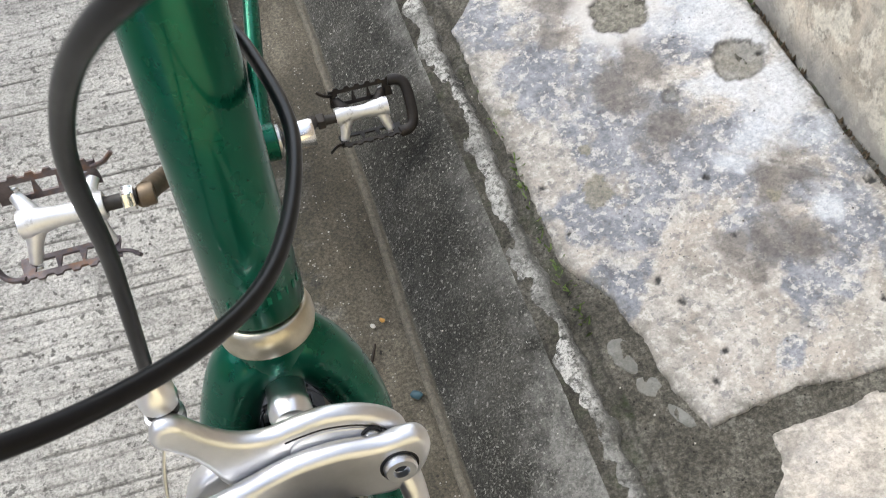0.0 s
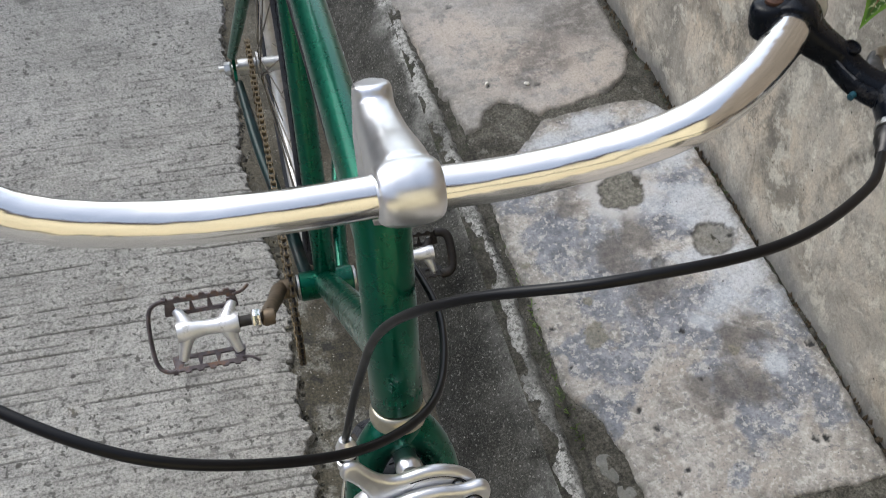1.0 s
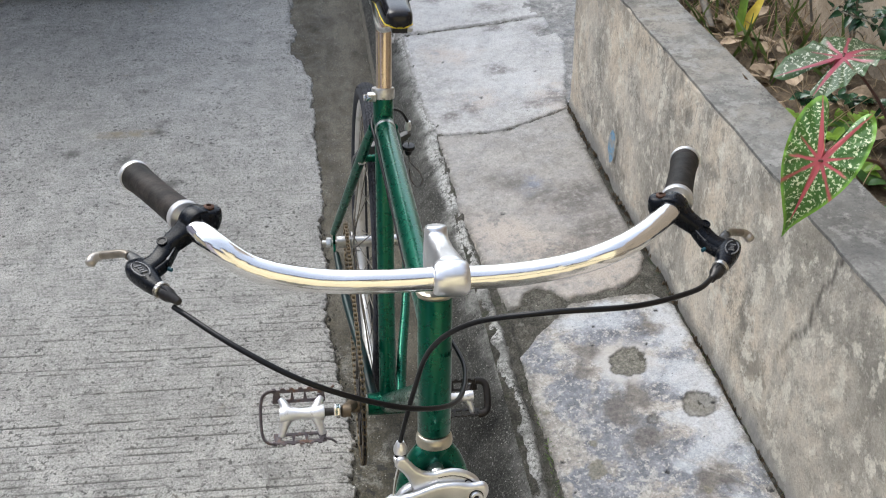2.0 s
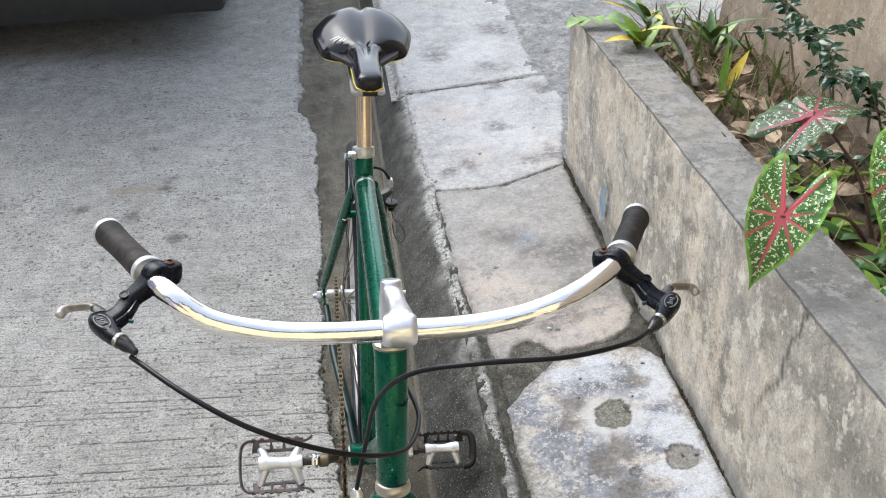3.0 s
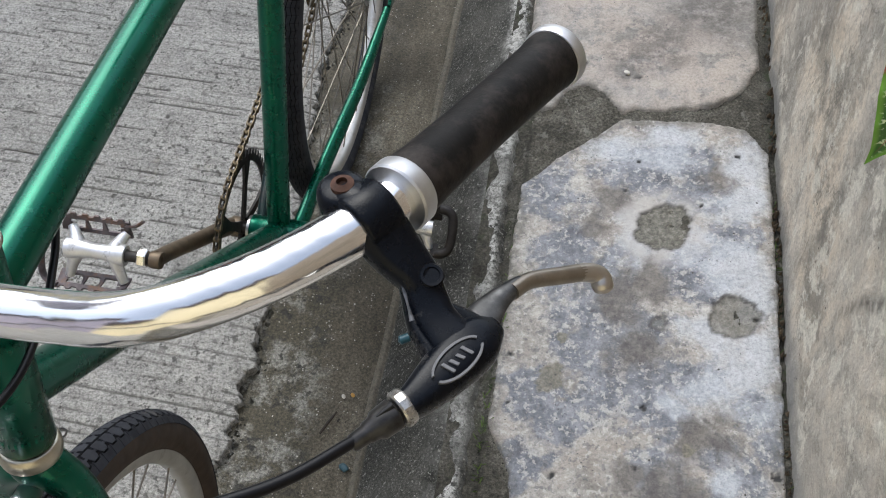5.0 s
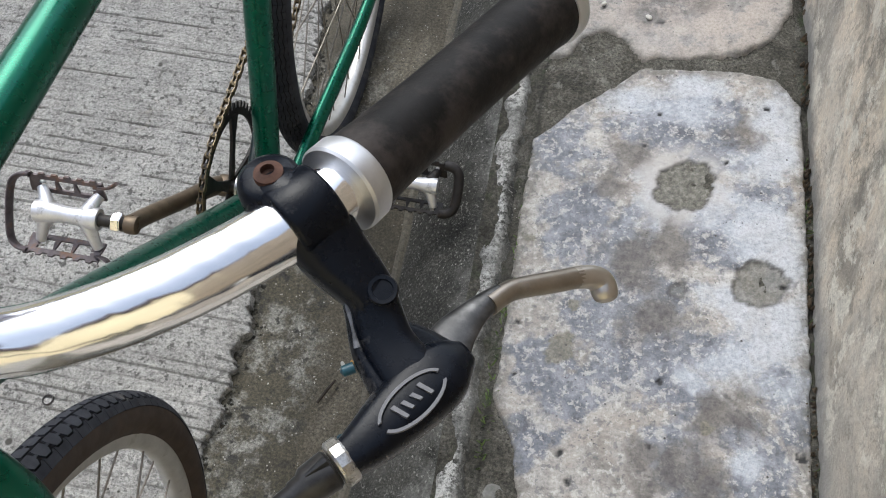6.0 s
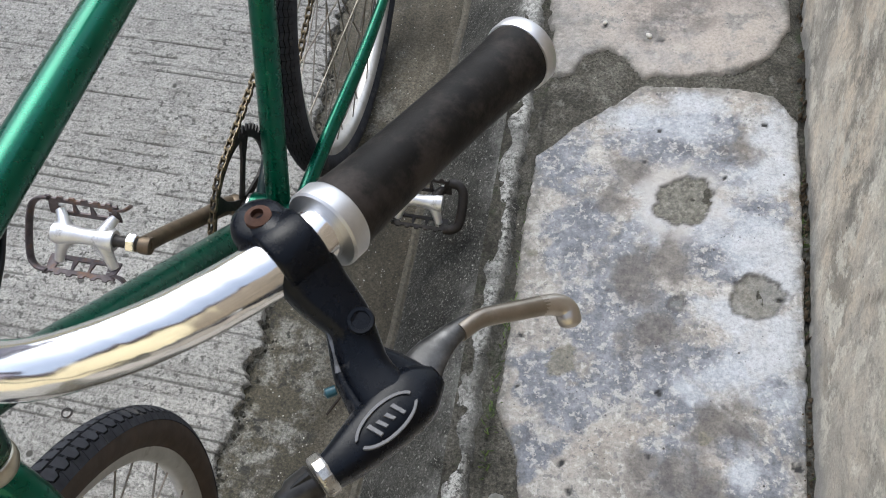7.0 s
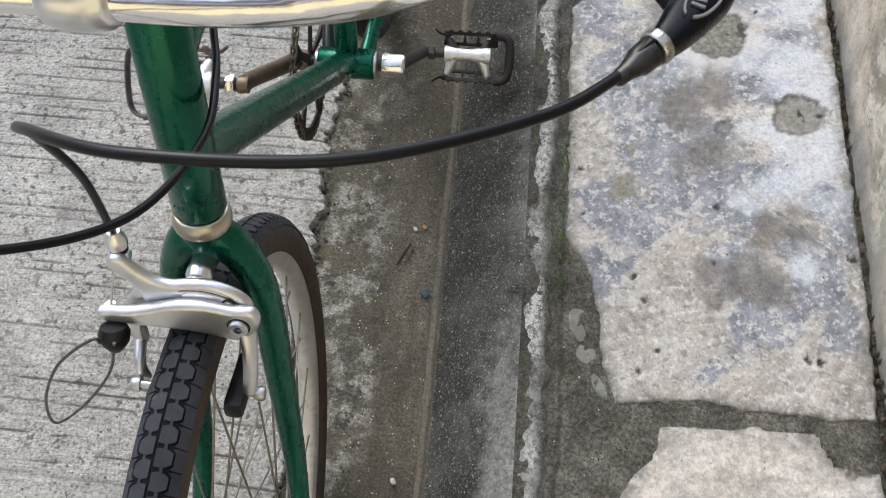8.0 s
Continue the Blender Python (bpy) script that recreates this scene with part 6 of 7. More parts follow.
    spoke_mesh = finish("spoke", straight, SPOKE)
    for k in range(36):
        s = 1 if k % 2 else -1
        rim_a = 2 * math.pi * k / 36
        hub_a = rim_a + (1 if (k // 2) % 2 else -1) * radians(62)
        p0 = Vector((s * flange[1], flange[0] * math.cos(hub_a), flange[0] * math.sin(hub_a)))
        p1 = Vector((s * 0.002, (rim_r - 0.016) * math.cos(rim_a), (rim_r - 0.016) * math.sin(rim_a)))
        d = p1 - p0
        m = Matrix.Translation(p0) @ d.to_track_quat("Z", "Y").to_matrix().to_4x4() @ Matrix.Diagonal((1, 1, d.length, 1))
        piece("spoke", spoke_mesh, wheel, m)
    valve = 2 * math.pi * 0.31
    d = Vector((0, math.cos(valve), math.sin(valve)))
    part("valve", sweep([d * (rim_r - 0.018), d * (rim_r - 0.045)], [0.0035, 0.0028], 10), BLACK_PLASTIC, wheel)
    return wheel


def build_drive():
    cx, big, small = -0.0485, 0.1005, 0.0385
    # chainring with five wide windows
    teeth = 50
    rim = []
    for k in range(teeth * 4):
        a = 2 * math.pi * k / (teeth * 4)
        r = big + (0.004 if k % 4 in (1, 2) else -0.0035)
        rim.append((r * math.cos(a), r * math.sin(a)))
    bm = bmesh.new()
    outer = [bm.verts.new((cx - 0.0012, *p)) for p in rim]
    inner = [bm.verts.new((cx - 0.0012, (big - 0.013) * math.cos(2 * math.pi * k / (teeth * 4)), (big - 0.013) * math.sin(2 * math.pi * k / (teeth * 4)))) for k in range(teeth * 4)]
    for k in range(teeth * 4):
        j = (k + 1) % (teeth * 4)
        bm.faces.new((outer[k], outer[j], inner[j], inner[k]))
    flat = bm.faces[:]
    ext = bmesh.ops.extrude_face_region(bm, geom=flat)
    bmesh.ops.translate(bm, vec=(0.0026, 0, 0), verts=[v for v in ext["geom"] if isinstance(v, bmesh.types.BMVert)])
    bmesh.ops.translate(bm, vec=BB, verts=bm.verts)
    ring = part("chainring", bm, RING_BLACK, bicycle, "blackened toothed chainring", 30)
    for k in range(5):
        a = 2 * math.pi * k / 5 + 0.9
        d = Vector((0, math.cos(a), math.sin(a)))
        side = Vector((0, -math.sin(a), math.cos(a)))
        out = [(0.012, -0.008), (0.030, -0.006), (0.060, -0.005), (big - 0.010, -0.013), (big - 0.010, 0.013), (0.060, 0.005), (0.030, 0.006), (0.012, 0.008)]
        part("spider_arm", prism(out, BB + Vector((cx, 0, 0)), d, side, 0.0032, 0.0006), RING_BLACK, ring)
    part("sprocket", lathe([(0.012, -0.001), (small - 0.003, -0.001), (small, 0.0), (small - 0.003, 0.0012), (0.012, 0.0012)], AXLE_R + Vector((cx, 0, 0)), (1, 0, 0), 36, closed=True), CHAIN, bicycle, "oily rear sprocket")
    # cranks
    ped_l, ped_r = Vector((-0.0925, 0.0765, 0.4020)), Vector((0.094, 0.349, 0.138))
    left = sweep([BB + Vector((-0.060, 0, 0)), BB + Vector((-0.066, -0.012, 0.012)), Vector((-0.072, 0.155, 0.329)), Vector((-0.080, 0.105, 0.376)), ped_l + Vector((0.010, 0, 0))], [(0.013, 0.011), (0.0125, 0.0105), (0.0112, 0.0092), (0.0106, 0.0088), (0.0110, 0.0090)], 18, 4)
    lathe([(0, -0.007), (0.0130, -0.007), (0.0138, -0.005), (0.0138, 0.005), (0.013, 0.007), (0, 0.007)], BB + Vector((-0.056, 0, 0)), (1, 0, 0), 24, bm=left)
    lathe([(0, -0.006), (0.0092, -0.006), (0.0098, -0.004), (0.0098, 0.004), (0.0092, 0.006), (0, 0.006)], ped_l + Vector((0.012, 0, 0)), (1, 0, 0), 20, bm=left)
    part("crank_arm", left, CRANK, bicycle, "brown rusted crank arm on the chain side", 60)
    right = sweep([BB + Vector((0.060, 0, 0)), BB + Vector((0.066, 0.012, -0.012)), Vector((0.074, 0.285, 0.202)), Vector((0.082, 0.330, 0.157)), ped_r + Vector((-0.010, 0, 0))], [(0.013, 0.011), (0.0115, 0.0095), (0.0095, 0.0080), (0.0090, 0.0078), (0.0105, 0.0085)], 18, 4)
    arm = part("crank_arm", right, CRANK_DARK, bicycle, "dark greasy crank arm", 60)
    part("crank_cap", lathe([(0.012, 0.000), (0.0162, 0.001), (0.0165, 0.026), (0.0150, 0.029), (0.006, 0.0295), (0, 0.0295)], BB + Vector((0.046, 0, 0)), (1, 0, 0), 12), CHROME, arm, "bright chromed crank boss")
    part("bottom_bracket_axle", sweep([BB + Vector((-0.060, 0, 0)), BB + Vector((0.062, 0, 0))], 0.0085, 16), CRANK_DARK, bicycle)
    # chain: alternate links along the two runs and round both wheels
    a0 = BB + Vector((cx, 0, 0))
    b0 = AXLE_R + Vector((cx, 0, 0))
    d = b0 - a0
    base, dist = math.atan2(d.z, d.y), d.length
    off = math.acos((big - small) / dist)
    path = []
    for k in range(61):
        a = base + off + (2 * math.pi - 2 * off) * k / 60
        path.append(a0 + Vector((0, math.cos(a), math.sin(a))) * big)
    for k in range(31):
        a = base - off + 2 * off * k / 30
        path.append(b0 + Vector((0, math.cos(a), math.sin(a))) * small)
    path.append(path[0])
    lengths = [0.0]
    for p, q in zip(path, path[1:]):
        lengths.append(lengths[-1] + (q - p).length)
    count = 2 * round(lengths[-1] / 0.0254)
    step = lengths[-1] / count

    def along(s):
        s %= lengths[-1]
        i = max(k for k in range(len(lengths)) if lengths[k] <= s + 1e-9)
        i = min(i, len(path) - 2)
        return path[i].lerp(path[i + 1], (s - lengths[i]) / (lengths[i + 1] - lengths[i]))

    meshes = []
    for wide in (0.0034, 0.0022):
        bm = bmesh.new()
        for s in (-1, 1):
            out = [(-0.0090, -0.0015), (-0.0075, -0.0038), (-0.0040, -0.0040), (0, -0.0027), (0.0040, -0.0040), (0.0075, -0.0038), (0.0090, -0.0015), (0.0090, 0.0015), (0.0075, 0.0038), (0.0040, 0.0040), (0, 0.0027), (-0.0040, 0.0040), (-0.0075, 0.0038), (-0.0090, 0.0015)]
            prism(out, (s * wide, 0, 0), (0, 1, 0), (0, 0, 1), 0.0010, bm=bm)
        for e in (-1, 1):
            lathe([(0, -0.0042), (0.0018, -0.0042), (0.0018, -0.0020), (0.0036, -0.0020), (0.0036, 0.0020), (0.0018, 0.0020), (0.0018, 0.0042), (0, 0.0042)], (0, e * 0.00635, 0), (1, 0, 0), 8, bm=bm)
        meshes.append(finish("chain_link", bm, CHAIN))
    chain = tagged(new("chain"), "brown oily roller chain")
    chain.parent = bicycle
    for k in range(count):
        p, q = along(k * step), along((k + 1) * step)
        e = q - p
        piece("chain_link", meshes[k % 2], chain, Matrix.Translation((p + q) / 2) @ pose(0, 0, 0, math.degrees(math.atan2(e.z, e.y)), 0, 0))
    return ped_l, ped_r


def build_pedal(at, s, tilt, label, cage):
    """A cage pedal whose axle runs outwards from the crank end."""
    pedal = tagged(new("pedal"), label)
    pedal.parent = bicycle
    pedal.matrix_basis = Matrix.Translation(at) @ pose(0, 0, 0, tilt, 0, 0 if s > 0 else 180)
    part("spindle", lathe([(0, -0.004), (0.0055, -0.004), (0.0078, 0.0), (0.0078, 0.006), (0.0062, 0.007), (0.0062, 0.020), (0.0075, 0.022), (0.0075, 0.025), (0, 0.025)], (0, 0, 0), (1, 0, 0), 18), CRANK_DARK, pedal)
    part("spindle_nut", hexbolt((0.003, 0, 0), (1, 0, 0), 0.0108, 0.010), CHROME if s < 0 else CRANK_DARK, pedal, "bright spindle flats" if s < 0 else "greasy spindle flats")
    body = lathe([(0, 0.022), (0.0112, 0.022), (0.0122, 0.025), (0.0112, 0.036), (0.0088, 0.046), (0.0086, 0.060), (0.0110, 0.072), (0.0128, 0.082), (0.0118, 0.089), (0, 0.090)], (0, 0, 0), (1, 0, 0), 20)
    for x, e in ((0.035, -0.009), (0.078, 0.010)):
        for f in (-1, 1):
            reach, drop = (0.026, -0.003) if f == s else (0.033, -0.012)
            arm = sweep([(x, f * 0.002, 0), (x + e * 0.4, f * 0.014, drop * 0.3), (x + e, f * (reach - 0.002), drop - 0.001)], [(0.0120, 0.0095), (0.0072, 0.0062), (0.0052, 0.0050)], 14, 4, up=(0, 0, 1), bm=bmesh.new() if f == s else body)
            if f == s:
                part("pedal_arm", arm, PEDAL_ALLOY if s < 0 else cage, pedal, "", 60)
    part("pedal_body", body, PEDAL_ALLOY, pedal, "pale cast alloy pedal body", 60)
    near = 1.0 if s < 0 else 0.84
    for f in (-1, 1):
        # toothed cage plate along the spindle, pierced by three windows
        lean = (0, f * 0.74, 0.67)
        foot = (0, f * 0.0275 * near, -0.001) if f == s else (0, f * 0.0345 * near, -0.011 * near)
        top = []
        for k in range(6):
            x = 0.100 - 0.0135 * k
            top += [(x, 0.015), (x - 0.005, 0.015), (x - 0.0065, 0.012), (x - 0.0120, 0.012)]
        plate = prism([(0.020, 0.0070), (0.100, 0.0070)] + top + [(0.020, 0.015)], foot, (1, 0, 0), lean, 0.0022)
        prism([(0.020, -0.011), (0.100, -0.011), (0.100, -0.0055), (0.020, -0.0055)], foot, (1, 0, 0), lean, 0.0022, bm=plate)
        for x, w in ((0.020, 0.013), (0.0475, 0.006), (0.067, 0.006), (0.087, 0.013)):
            prism([(x, -0.0055), (x + w, -0.0055), (x + w - 0.002, 0.0070), (x + 0.002, 0.0070)], foot, (1, 0, 0), lean, 0.0022, bm=plate)
        part("cage_plate", plate, cage, pedal, "rusted toothed cage plate", 25)
        bend = [(0.024, foot[1] + f * 0.004, foot[2] + 0.004), (0.014, foot[1] + f * 0.006, foot[2] + 0.005), (0.006, foot[1] + f * 0.012, foot[2] + 0.007)]
        part("cage_tab", sweep(bend, [(0.0018, 0.0065), (0.0018, 0.006), (0.0018, 0.0045)], 8, 3, up=(0, 0, 1)), cage, pedal)
        for x in (0.030, 0.086):
            part("cage_rivet", dome((x, foot[1] + f * 0.001, foot[2]), (0, f, 0), 0.0032, 0.0022, 10), STEEL, pedal)
    ends = {f: (f * 0.0355 * near, 0.006) if f == s else (f * 0.0425 * near, -0.004) for f in (-1, 1)}
    hoop = [(0.096, *ends[-1]), (0.108, ends[-1][0] * 0.95, ends[-1][1]), (0.1160, ends[-1][0] * 0.68, ends[-1][1] * 0.8), (0.1180, 0.0, 0.001), (0.1160, ends[1][0] * 0.68, ends[1][1] * 0.8), (0.108, ends[1][0] * 0.95, ends[1][1]), (0.096, *ends[1])]
    part("cage_hoop", sweep(hoop, [(0.0024 if s < 0 else 0.0072, 0.0070)] * 7, 12, 5, up=(0, 0, 1)), cage, pedal, "rusted outer cage hoop" if s < 0 else "broad black outer cage hoop")
    return pedal


def build_seat():
    part("seatpost", sweep([(0, 0.402, 0.752), (0.0015, 0.4085, 0.770), (0.0020, 0.4570, 0.930), (0.0020, 0.4580, 0.934)], [0.0126, 0.0126, 0.0126, 0.0110], 28), POST_STEEL, bicycle, "polished straight steel seatpost")
    d = Vector((0, 0.29, 0.957)).normalized()
    clamp = lathe([(0.0128, -0.008), (0.0176, -0.008), (0.0184, -0.006), (0.0184, 0.007), (0.0176, 0.009), (0.0128, 0.009)], (0, 0.4085, 0.772), d, 28)
    box((-0.019, 0.398, 0.771), (0.014, 0.012, 0.013), 0.0025, bm=clamp)
    part("seat_clamp", clamp, STEEL, bicycle, "zinc seatpost clamp")
    part("clamp_bolt", hexbolt((-0.026, 0.396, 0.771), (1, 0.2, 0), 0.0055, 0.012), CHROME, bicycle)
    # saddle shell: cross sections from nose to tail
    saddle = tagged(new("saddle"), "glossy black saddle with yellow lower trim")
    saddle.parent = bicycle
    secs = [(0.206, 0.004, 0.974, 0.003), (0.209, 0.013, 0.982, 0.008), (0.221, 0.0185, 0.986, 0.014), (0.256, 0.0205, 0.985, 0.018), (0.296, 0.0215, 0.983, 0.020), (0.328, 0.0240, 0.983, 0.022), (0.346, 0.032, 0.983, 0.024),
            (0.358, 0.050, 0.984, 0.026), (0.370, 0.0630, 0.986, 0.028), (0.394, 0.0705, 0.990, 0.030), (0.430, 0.0770, 0.995, 0.030), (0.460, 0.072, 0.997, 0.028), (0.480, 0.054, 0.995, 0.024), (0.488, 0.028, 0.992, 0.018)]
    bm = bmesh.new()
    fine = [(a, b, c, e) for (a, b, c), e in zip(spline([q[:3] for q in secs], 4), [v.x for v in spline([(q[3], 0, 0) for q in secs], 4)])]
    rows, n = [], 22
    for y, half, top, drop in fine:
        row = []
        for k in range(n + 1):
            f = 2 * k / n - 1
            z = top - drop * abs(f) ** 3.2 - 0.006 * math.exp(-((f / 0.16) ** 2)) * ease(0.27, 0.34, y)
            row.append(bm.verts.new((half * (math.sin(f * math.pi / 2) if half < 0.03 else f), y, z)))
        rows.append(row)
    for r, q in zip(rows, rows[1:]):
        for k in range(n):
            bm.faces.new((r[k], r[k + 1], q[k + 1], q[k]))
    rim_edges = [e for e in bm.edges if e.is_boundary]
    low = bmesh.ops.extrude_edge_only(bm, edges=rim_edges)["geom"]
    bmesh.ops.translate(bm, vec=(0, 0, -0.006), verts=[v for v in low if isinstance(v, bmesh.types.BMVert)])
    cover = part("saddle_cover", bm, SADDLE, saddle, "", 70)
    trim = [(-h * 0.97, y + 0.001, t - dr - 0.0065) for y, h, t, dr in fine[::-1]] + [(h * 0.97, y + 0.001, t - dr - 0.0065) for y, h, t, dr in fine]
    part("saddle_trim", sweep(trim, [(0.0013, 0.0016)] * len(trim), 8, up=(0, 0, 1)), YELLOW, saddle, "yellow plastic lower edge")
    for x, y, w, tilt in ((-0.040, 0.362, 0.010, 30), (-0.034, 0.355, 0.008, 30), (-0.029, 0.349, 0.007, 30), (-0.044, 0.372, 0.016, 20)):
        ob = part("printed_mark", box((0, 0, 0), (w, 0.0022, 0.0006), 0.0002), WHITE_PRINT, cover)
        f = x / 0.066
        ob.matrix_basis = Matrix.Translation((x, y, 0.989 - 0.029 * abs(f) ** 3.2 + 0.0008)) @ pose(0, 0, 0, 0, -18, tilt)
    base = part("saddle_base", prism([(-0.010, 0.205), (0.010, 0.205), (0.014, 0.30), (0.050, 0.352), (0.060, 0.41), (0.03, 0.44), (-0.03, 0.44), (-0.060, 0.41), (-0.050, 0.352), (-0.014, 0.30)], (0, 0, 0.962), (1, 0, 0), (0, 1, 0), 0.006), BLACK_PLASTIC, saddle)
    for s in (-1, 1):
        part("rail", sweep([(s * 0.006, 0.215, 0.962), (s * 0.020, 0.250, 0.945), (s * 0.022, 0.30, 0.936), (s * 0.022, 0.37, 0.938), (s * 0.034, 0.415, 0.958)], 0.0035, 10, 6), STEEL, saddle)
    bolt = hexbolt((-0.030, 0.452, 0.930), (1, 0, 0), 0.0075, 0.010)
    sweep([(-0.034, 0.455, 0.931), (0.036, 0.455, 0.931)], 0.0042, 12, bm=bolt)
    lathe([(0, -0.012), (0.016, -0.012), (0.017, 0.0), (0.016, 0.012), (0, 0.012)], (0.001, 0.455, 0.931), (1, 0, 0), 20, bm=bolt)
    box((0, 0.41, 0.936), (0.052, 0.07, 0.010), 0.003, bm=bolt)
    part("saddle_clamp", bolt, STEEL, bicycle, "zinc saddle clamp")


def build_rear_brake():
    o = Vector((0, 0.482, 0.622))
    ey = Vector((0, -0.30, 0.954)).normalized()
    arm = [(-0.046, -0.045), (-0.038, -0.047), (-0.034, -0.020), (-0.024, -0.004), (0.0, 0.004), (0.026, 0.012), (0.046, 0.030), (0.056, 0.044), (0.050, 0.050), (0.036, 0.040), (0.016, 0.026), (-0.012, 0.020), (-0.034, 0.006), (-0.044, -0.016)]
    brake = part("rear_brake", prism(arm, o, (1, 0, 0), ey, 0.010, 0.002), REAR_CALIPER, bicycle, "alloy rear caliper brake behind the seat stays", 50)
    arm2 = [(0.046, -0.045), (0.038, -0.047), (0.034, -0.020), (0.020, -0.004), (0.0, 0.000), (-0.010, 0.010), (0.0, 0.018), (0.030, 0.020), (0.046, 0.018), (0.050, 0.010), (0.044, 0.0), (0.046, -0.016)]
    part("rear_arm", prism(arm2, o + Vector((0, 0.012, 0)), (1, 0, 0), ey, 0.010, 0.002), REAR_CALIPER, brake, "", 50)
    part("centre_bolt", hexbolt(o + Vector((0, 0.020, 0.006)), (0, 1, 0), 0.007, 0.010), STEEL, brake)
    top = Vector((0.0495, 0.466, 0.680))
    part("cable_adjuster", lathe([(0, -0.006), (0.0055, -0.006), (0.0062, 0.0), (0.0052, 0.006), (0.0042, 0.010), (0, 0.010)], top, (0, 0, 1), 16), STEEL, brake)
    low = Vector((0.053, 0.473, 0.640))
    part("brake_wire", sweep([top, low], 0.0008, 8), STEEL, brake)
    part("quick_release", lathe([(0, 0), (0.011, 0.001), (0.012, 0.006), (0.007, 0.010), (0.006, 0.018), (0, 0.020)], low, (0, 0, -1), 16), BLACK_PLASTIC, brake)
    loop = [low + Vector((0, 0, -0.018)), low + Vector((0.004, -0.004, -0.034)), low + Vector((0.016, -0.012, -0.044)), low + Vector((0.024, -0.018, -0.060)), low + Vector((0.018, -0.020, -0.074)), low + Vector((0.006, -0.016, -0.066)), low + Vector((0.001, -0.008, -0.040))]
    part("wire_end", sweep(loop, 0.0012, 8, 6), DARK_WIRE, brake, "loose loop of cable end")
    for s in (-1, 1):
        part("brake_pad", box((s * 0.030, 0.505, 0.592), (0.010, 0.046, 0.012), 0.003, pose(0, 0, 0, -25)), BLACK_PLASTIC, brake)
    part("stay_tie", lathe([(0.0080, -0.003), (0.0096, -0.002), (0.0096, 0.002), (0.0080, 0.003)], (-0.0315, 0.447, 0.628), (-0.2, 0.6, -0.9), 20), STEM_ALLOY, bicycle, "pale cable tie on the seat stay")


build_frame()
build_fork_and_headset()
build_stem_and_bar()
build_lever(1)
build_lever(-1)
build_cables()
build_front_brake()
build_wheel("front_wheel", AXLE_F, "front wheel with blocky black tyre", False)
build_wheel("rear_wheel", AXLE_R, "rear wheel with zigzag tread tyre", True)
PED_L, PED_R = build_drive()
build_pedal(PED_L, -1, -35, "cage pedal with pale body and rusted plates", CAGE)
build_pedal(PED_R, 1, 30, "cage pedal resting on the sloping kerb", CAGE_DARK)
build_seat()
build_rear_brake()

# ---- planting in the planter ----
def caladium_material(name, dark, light, rim, fleck, red):
    m, nt, b = base_material(name, rough=0.42)
    v = coords(nt)
    c = ramp(nt, noise_at(nt, v, 40, 4), [(0.3, dark), (0.7, light)])
    c = mixed(nt, attribute(nt, "margin"), c, rim)
    flecks = ramp(nt, noise_at(nt, v, 210, 2, 0.6, 0.4), [(0.555, 0.0), (0.58, 1.0)])
    zone = ramp(nt, noise_at(nt, v, 55, 2), [(0.36, 0.0), (0.46, 1.0)])
    clear = maths(nt, "SUBTRACT", 1.0, maths(nt, "ADD", attribute(nt, "vein"), attribute(nt, "margin"), True), True)
    c = mixed(nt, maths(nt, "MULTIPLY", maths(nt, "MULTIPLY", flecks, zone), clear), c, fleck)
    c = mixed(nt, attribute(nt, "vein"), c, red)
    link_colour(nt, b, c)
    b.inputs["Subsurface Weight"].default_value = 0.0
    bumped(nt, b, maths(nt, "ADD", noise_at(nt, v, 60, 3), maths(nt, "MULTIPLY", attribute(nt, "vein"), 0.6)), 0.35, 0.002)
    return m


def leaf_material(name, dark, light, rough=0.4):
    m, nt, b = base_material(name, rough=rough)
    v = coords(nt)
    c = ramp(nt, noise_at(nt, v, 60, 4), [(0.3, dark), (0.7, light)])
    info = node(nt, "NewGeometry")
    c = mixed(nt, 0.6, c, ramp(nt, info.outputs["Random Per Island"], [(0.0, 0.55), (1.0, 1.35)]), "MULTIPLY")
    link_colour(nt, b, c)
    return m


CALADIUM = caladium_material("caladium_leaf", (0.035, 0.10, 0.014), (0.065, 0.175, 0.025), (0.17, 0.36, 0.04), (0.60, 0.68, 0.42), (0.46, 0.085, 0.10))
# darker, duller copy of the leaf colours: the back leaf's shade is painted in
CALADIUM_SHADED = caladium_material("older_caladium_leaf", (0.022, 0.050, 0.016), (0.042, 0.088, 0.026), (0.050, 0.105, 0.035), (0.40, 0.43, 0.34), (0.27, 0.045, 0.075))
HOLLY = leaf_material("dark_green_leaf", (0.012, 0.040, 0.018), (0.030, 0.085, 0.036), 0.25)
LIME = leaf_material("lime_leaf", (0.11, 0.22, 0.02), (0.22, 0.36, 0.035))
CROTON = leaf_material("yellow_leaf", (0.55, 0.40, 0.02), (0.75, 0.58, 0.05))
CROTON_GREEN = leaf_material("croton_green", (0.03, 0.09, 0.02), (0.07, 0.16, 0.03))
DRY = leaf_material("dry_leaf", (0.20, 0.14, 0.09), (0.50, 0.39, 0.27), 0.8)
GRASS = leaf_material("grass_blade", (0.05, 0.10, 0.018), (0.15, 0.22, 0.05))
STRAW = leaf_material("dry_straw", (0.20, 0.14, 0.08), (0.42, 0.32, 0.19), 0.8)
STALK = worn("brown_stalk", (0.10, 0.045, 0.035), 0.5, vary=0.3, scale=60)
BARK = worn("grey_bark", (0.22, 0.20, 0.17), 0.9, vary=0.35, scale=80, bump=0.6)

VEINS = ((0, 1.0), (38, 0.75), (-38, 0.75), (78, 0.7), (-78, 0.7), (118, 0.45), (-118, 0.45), (158, 1.05), (-158, 1.05))


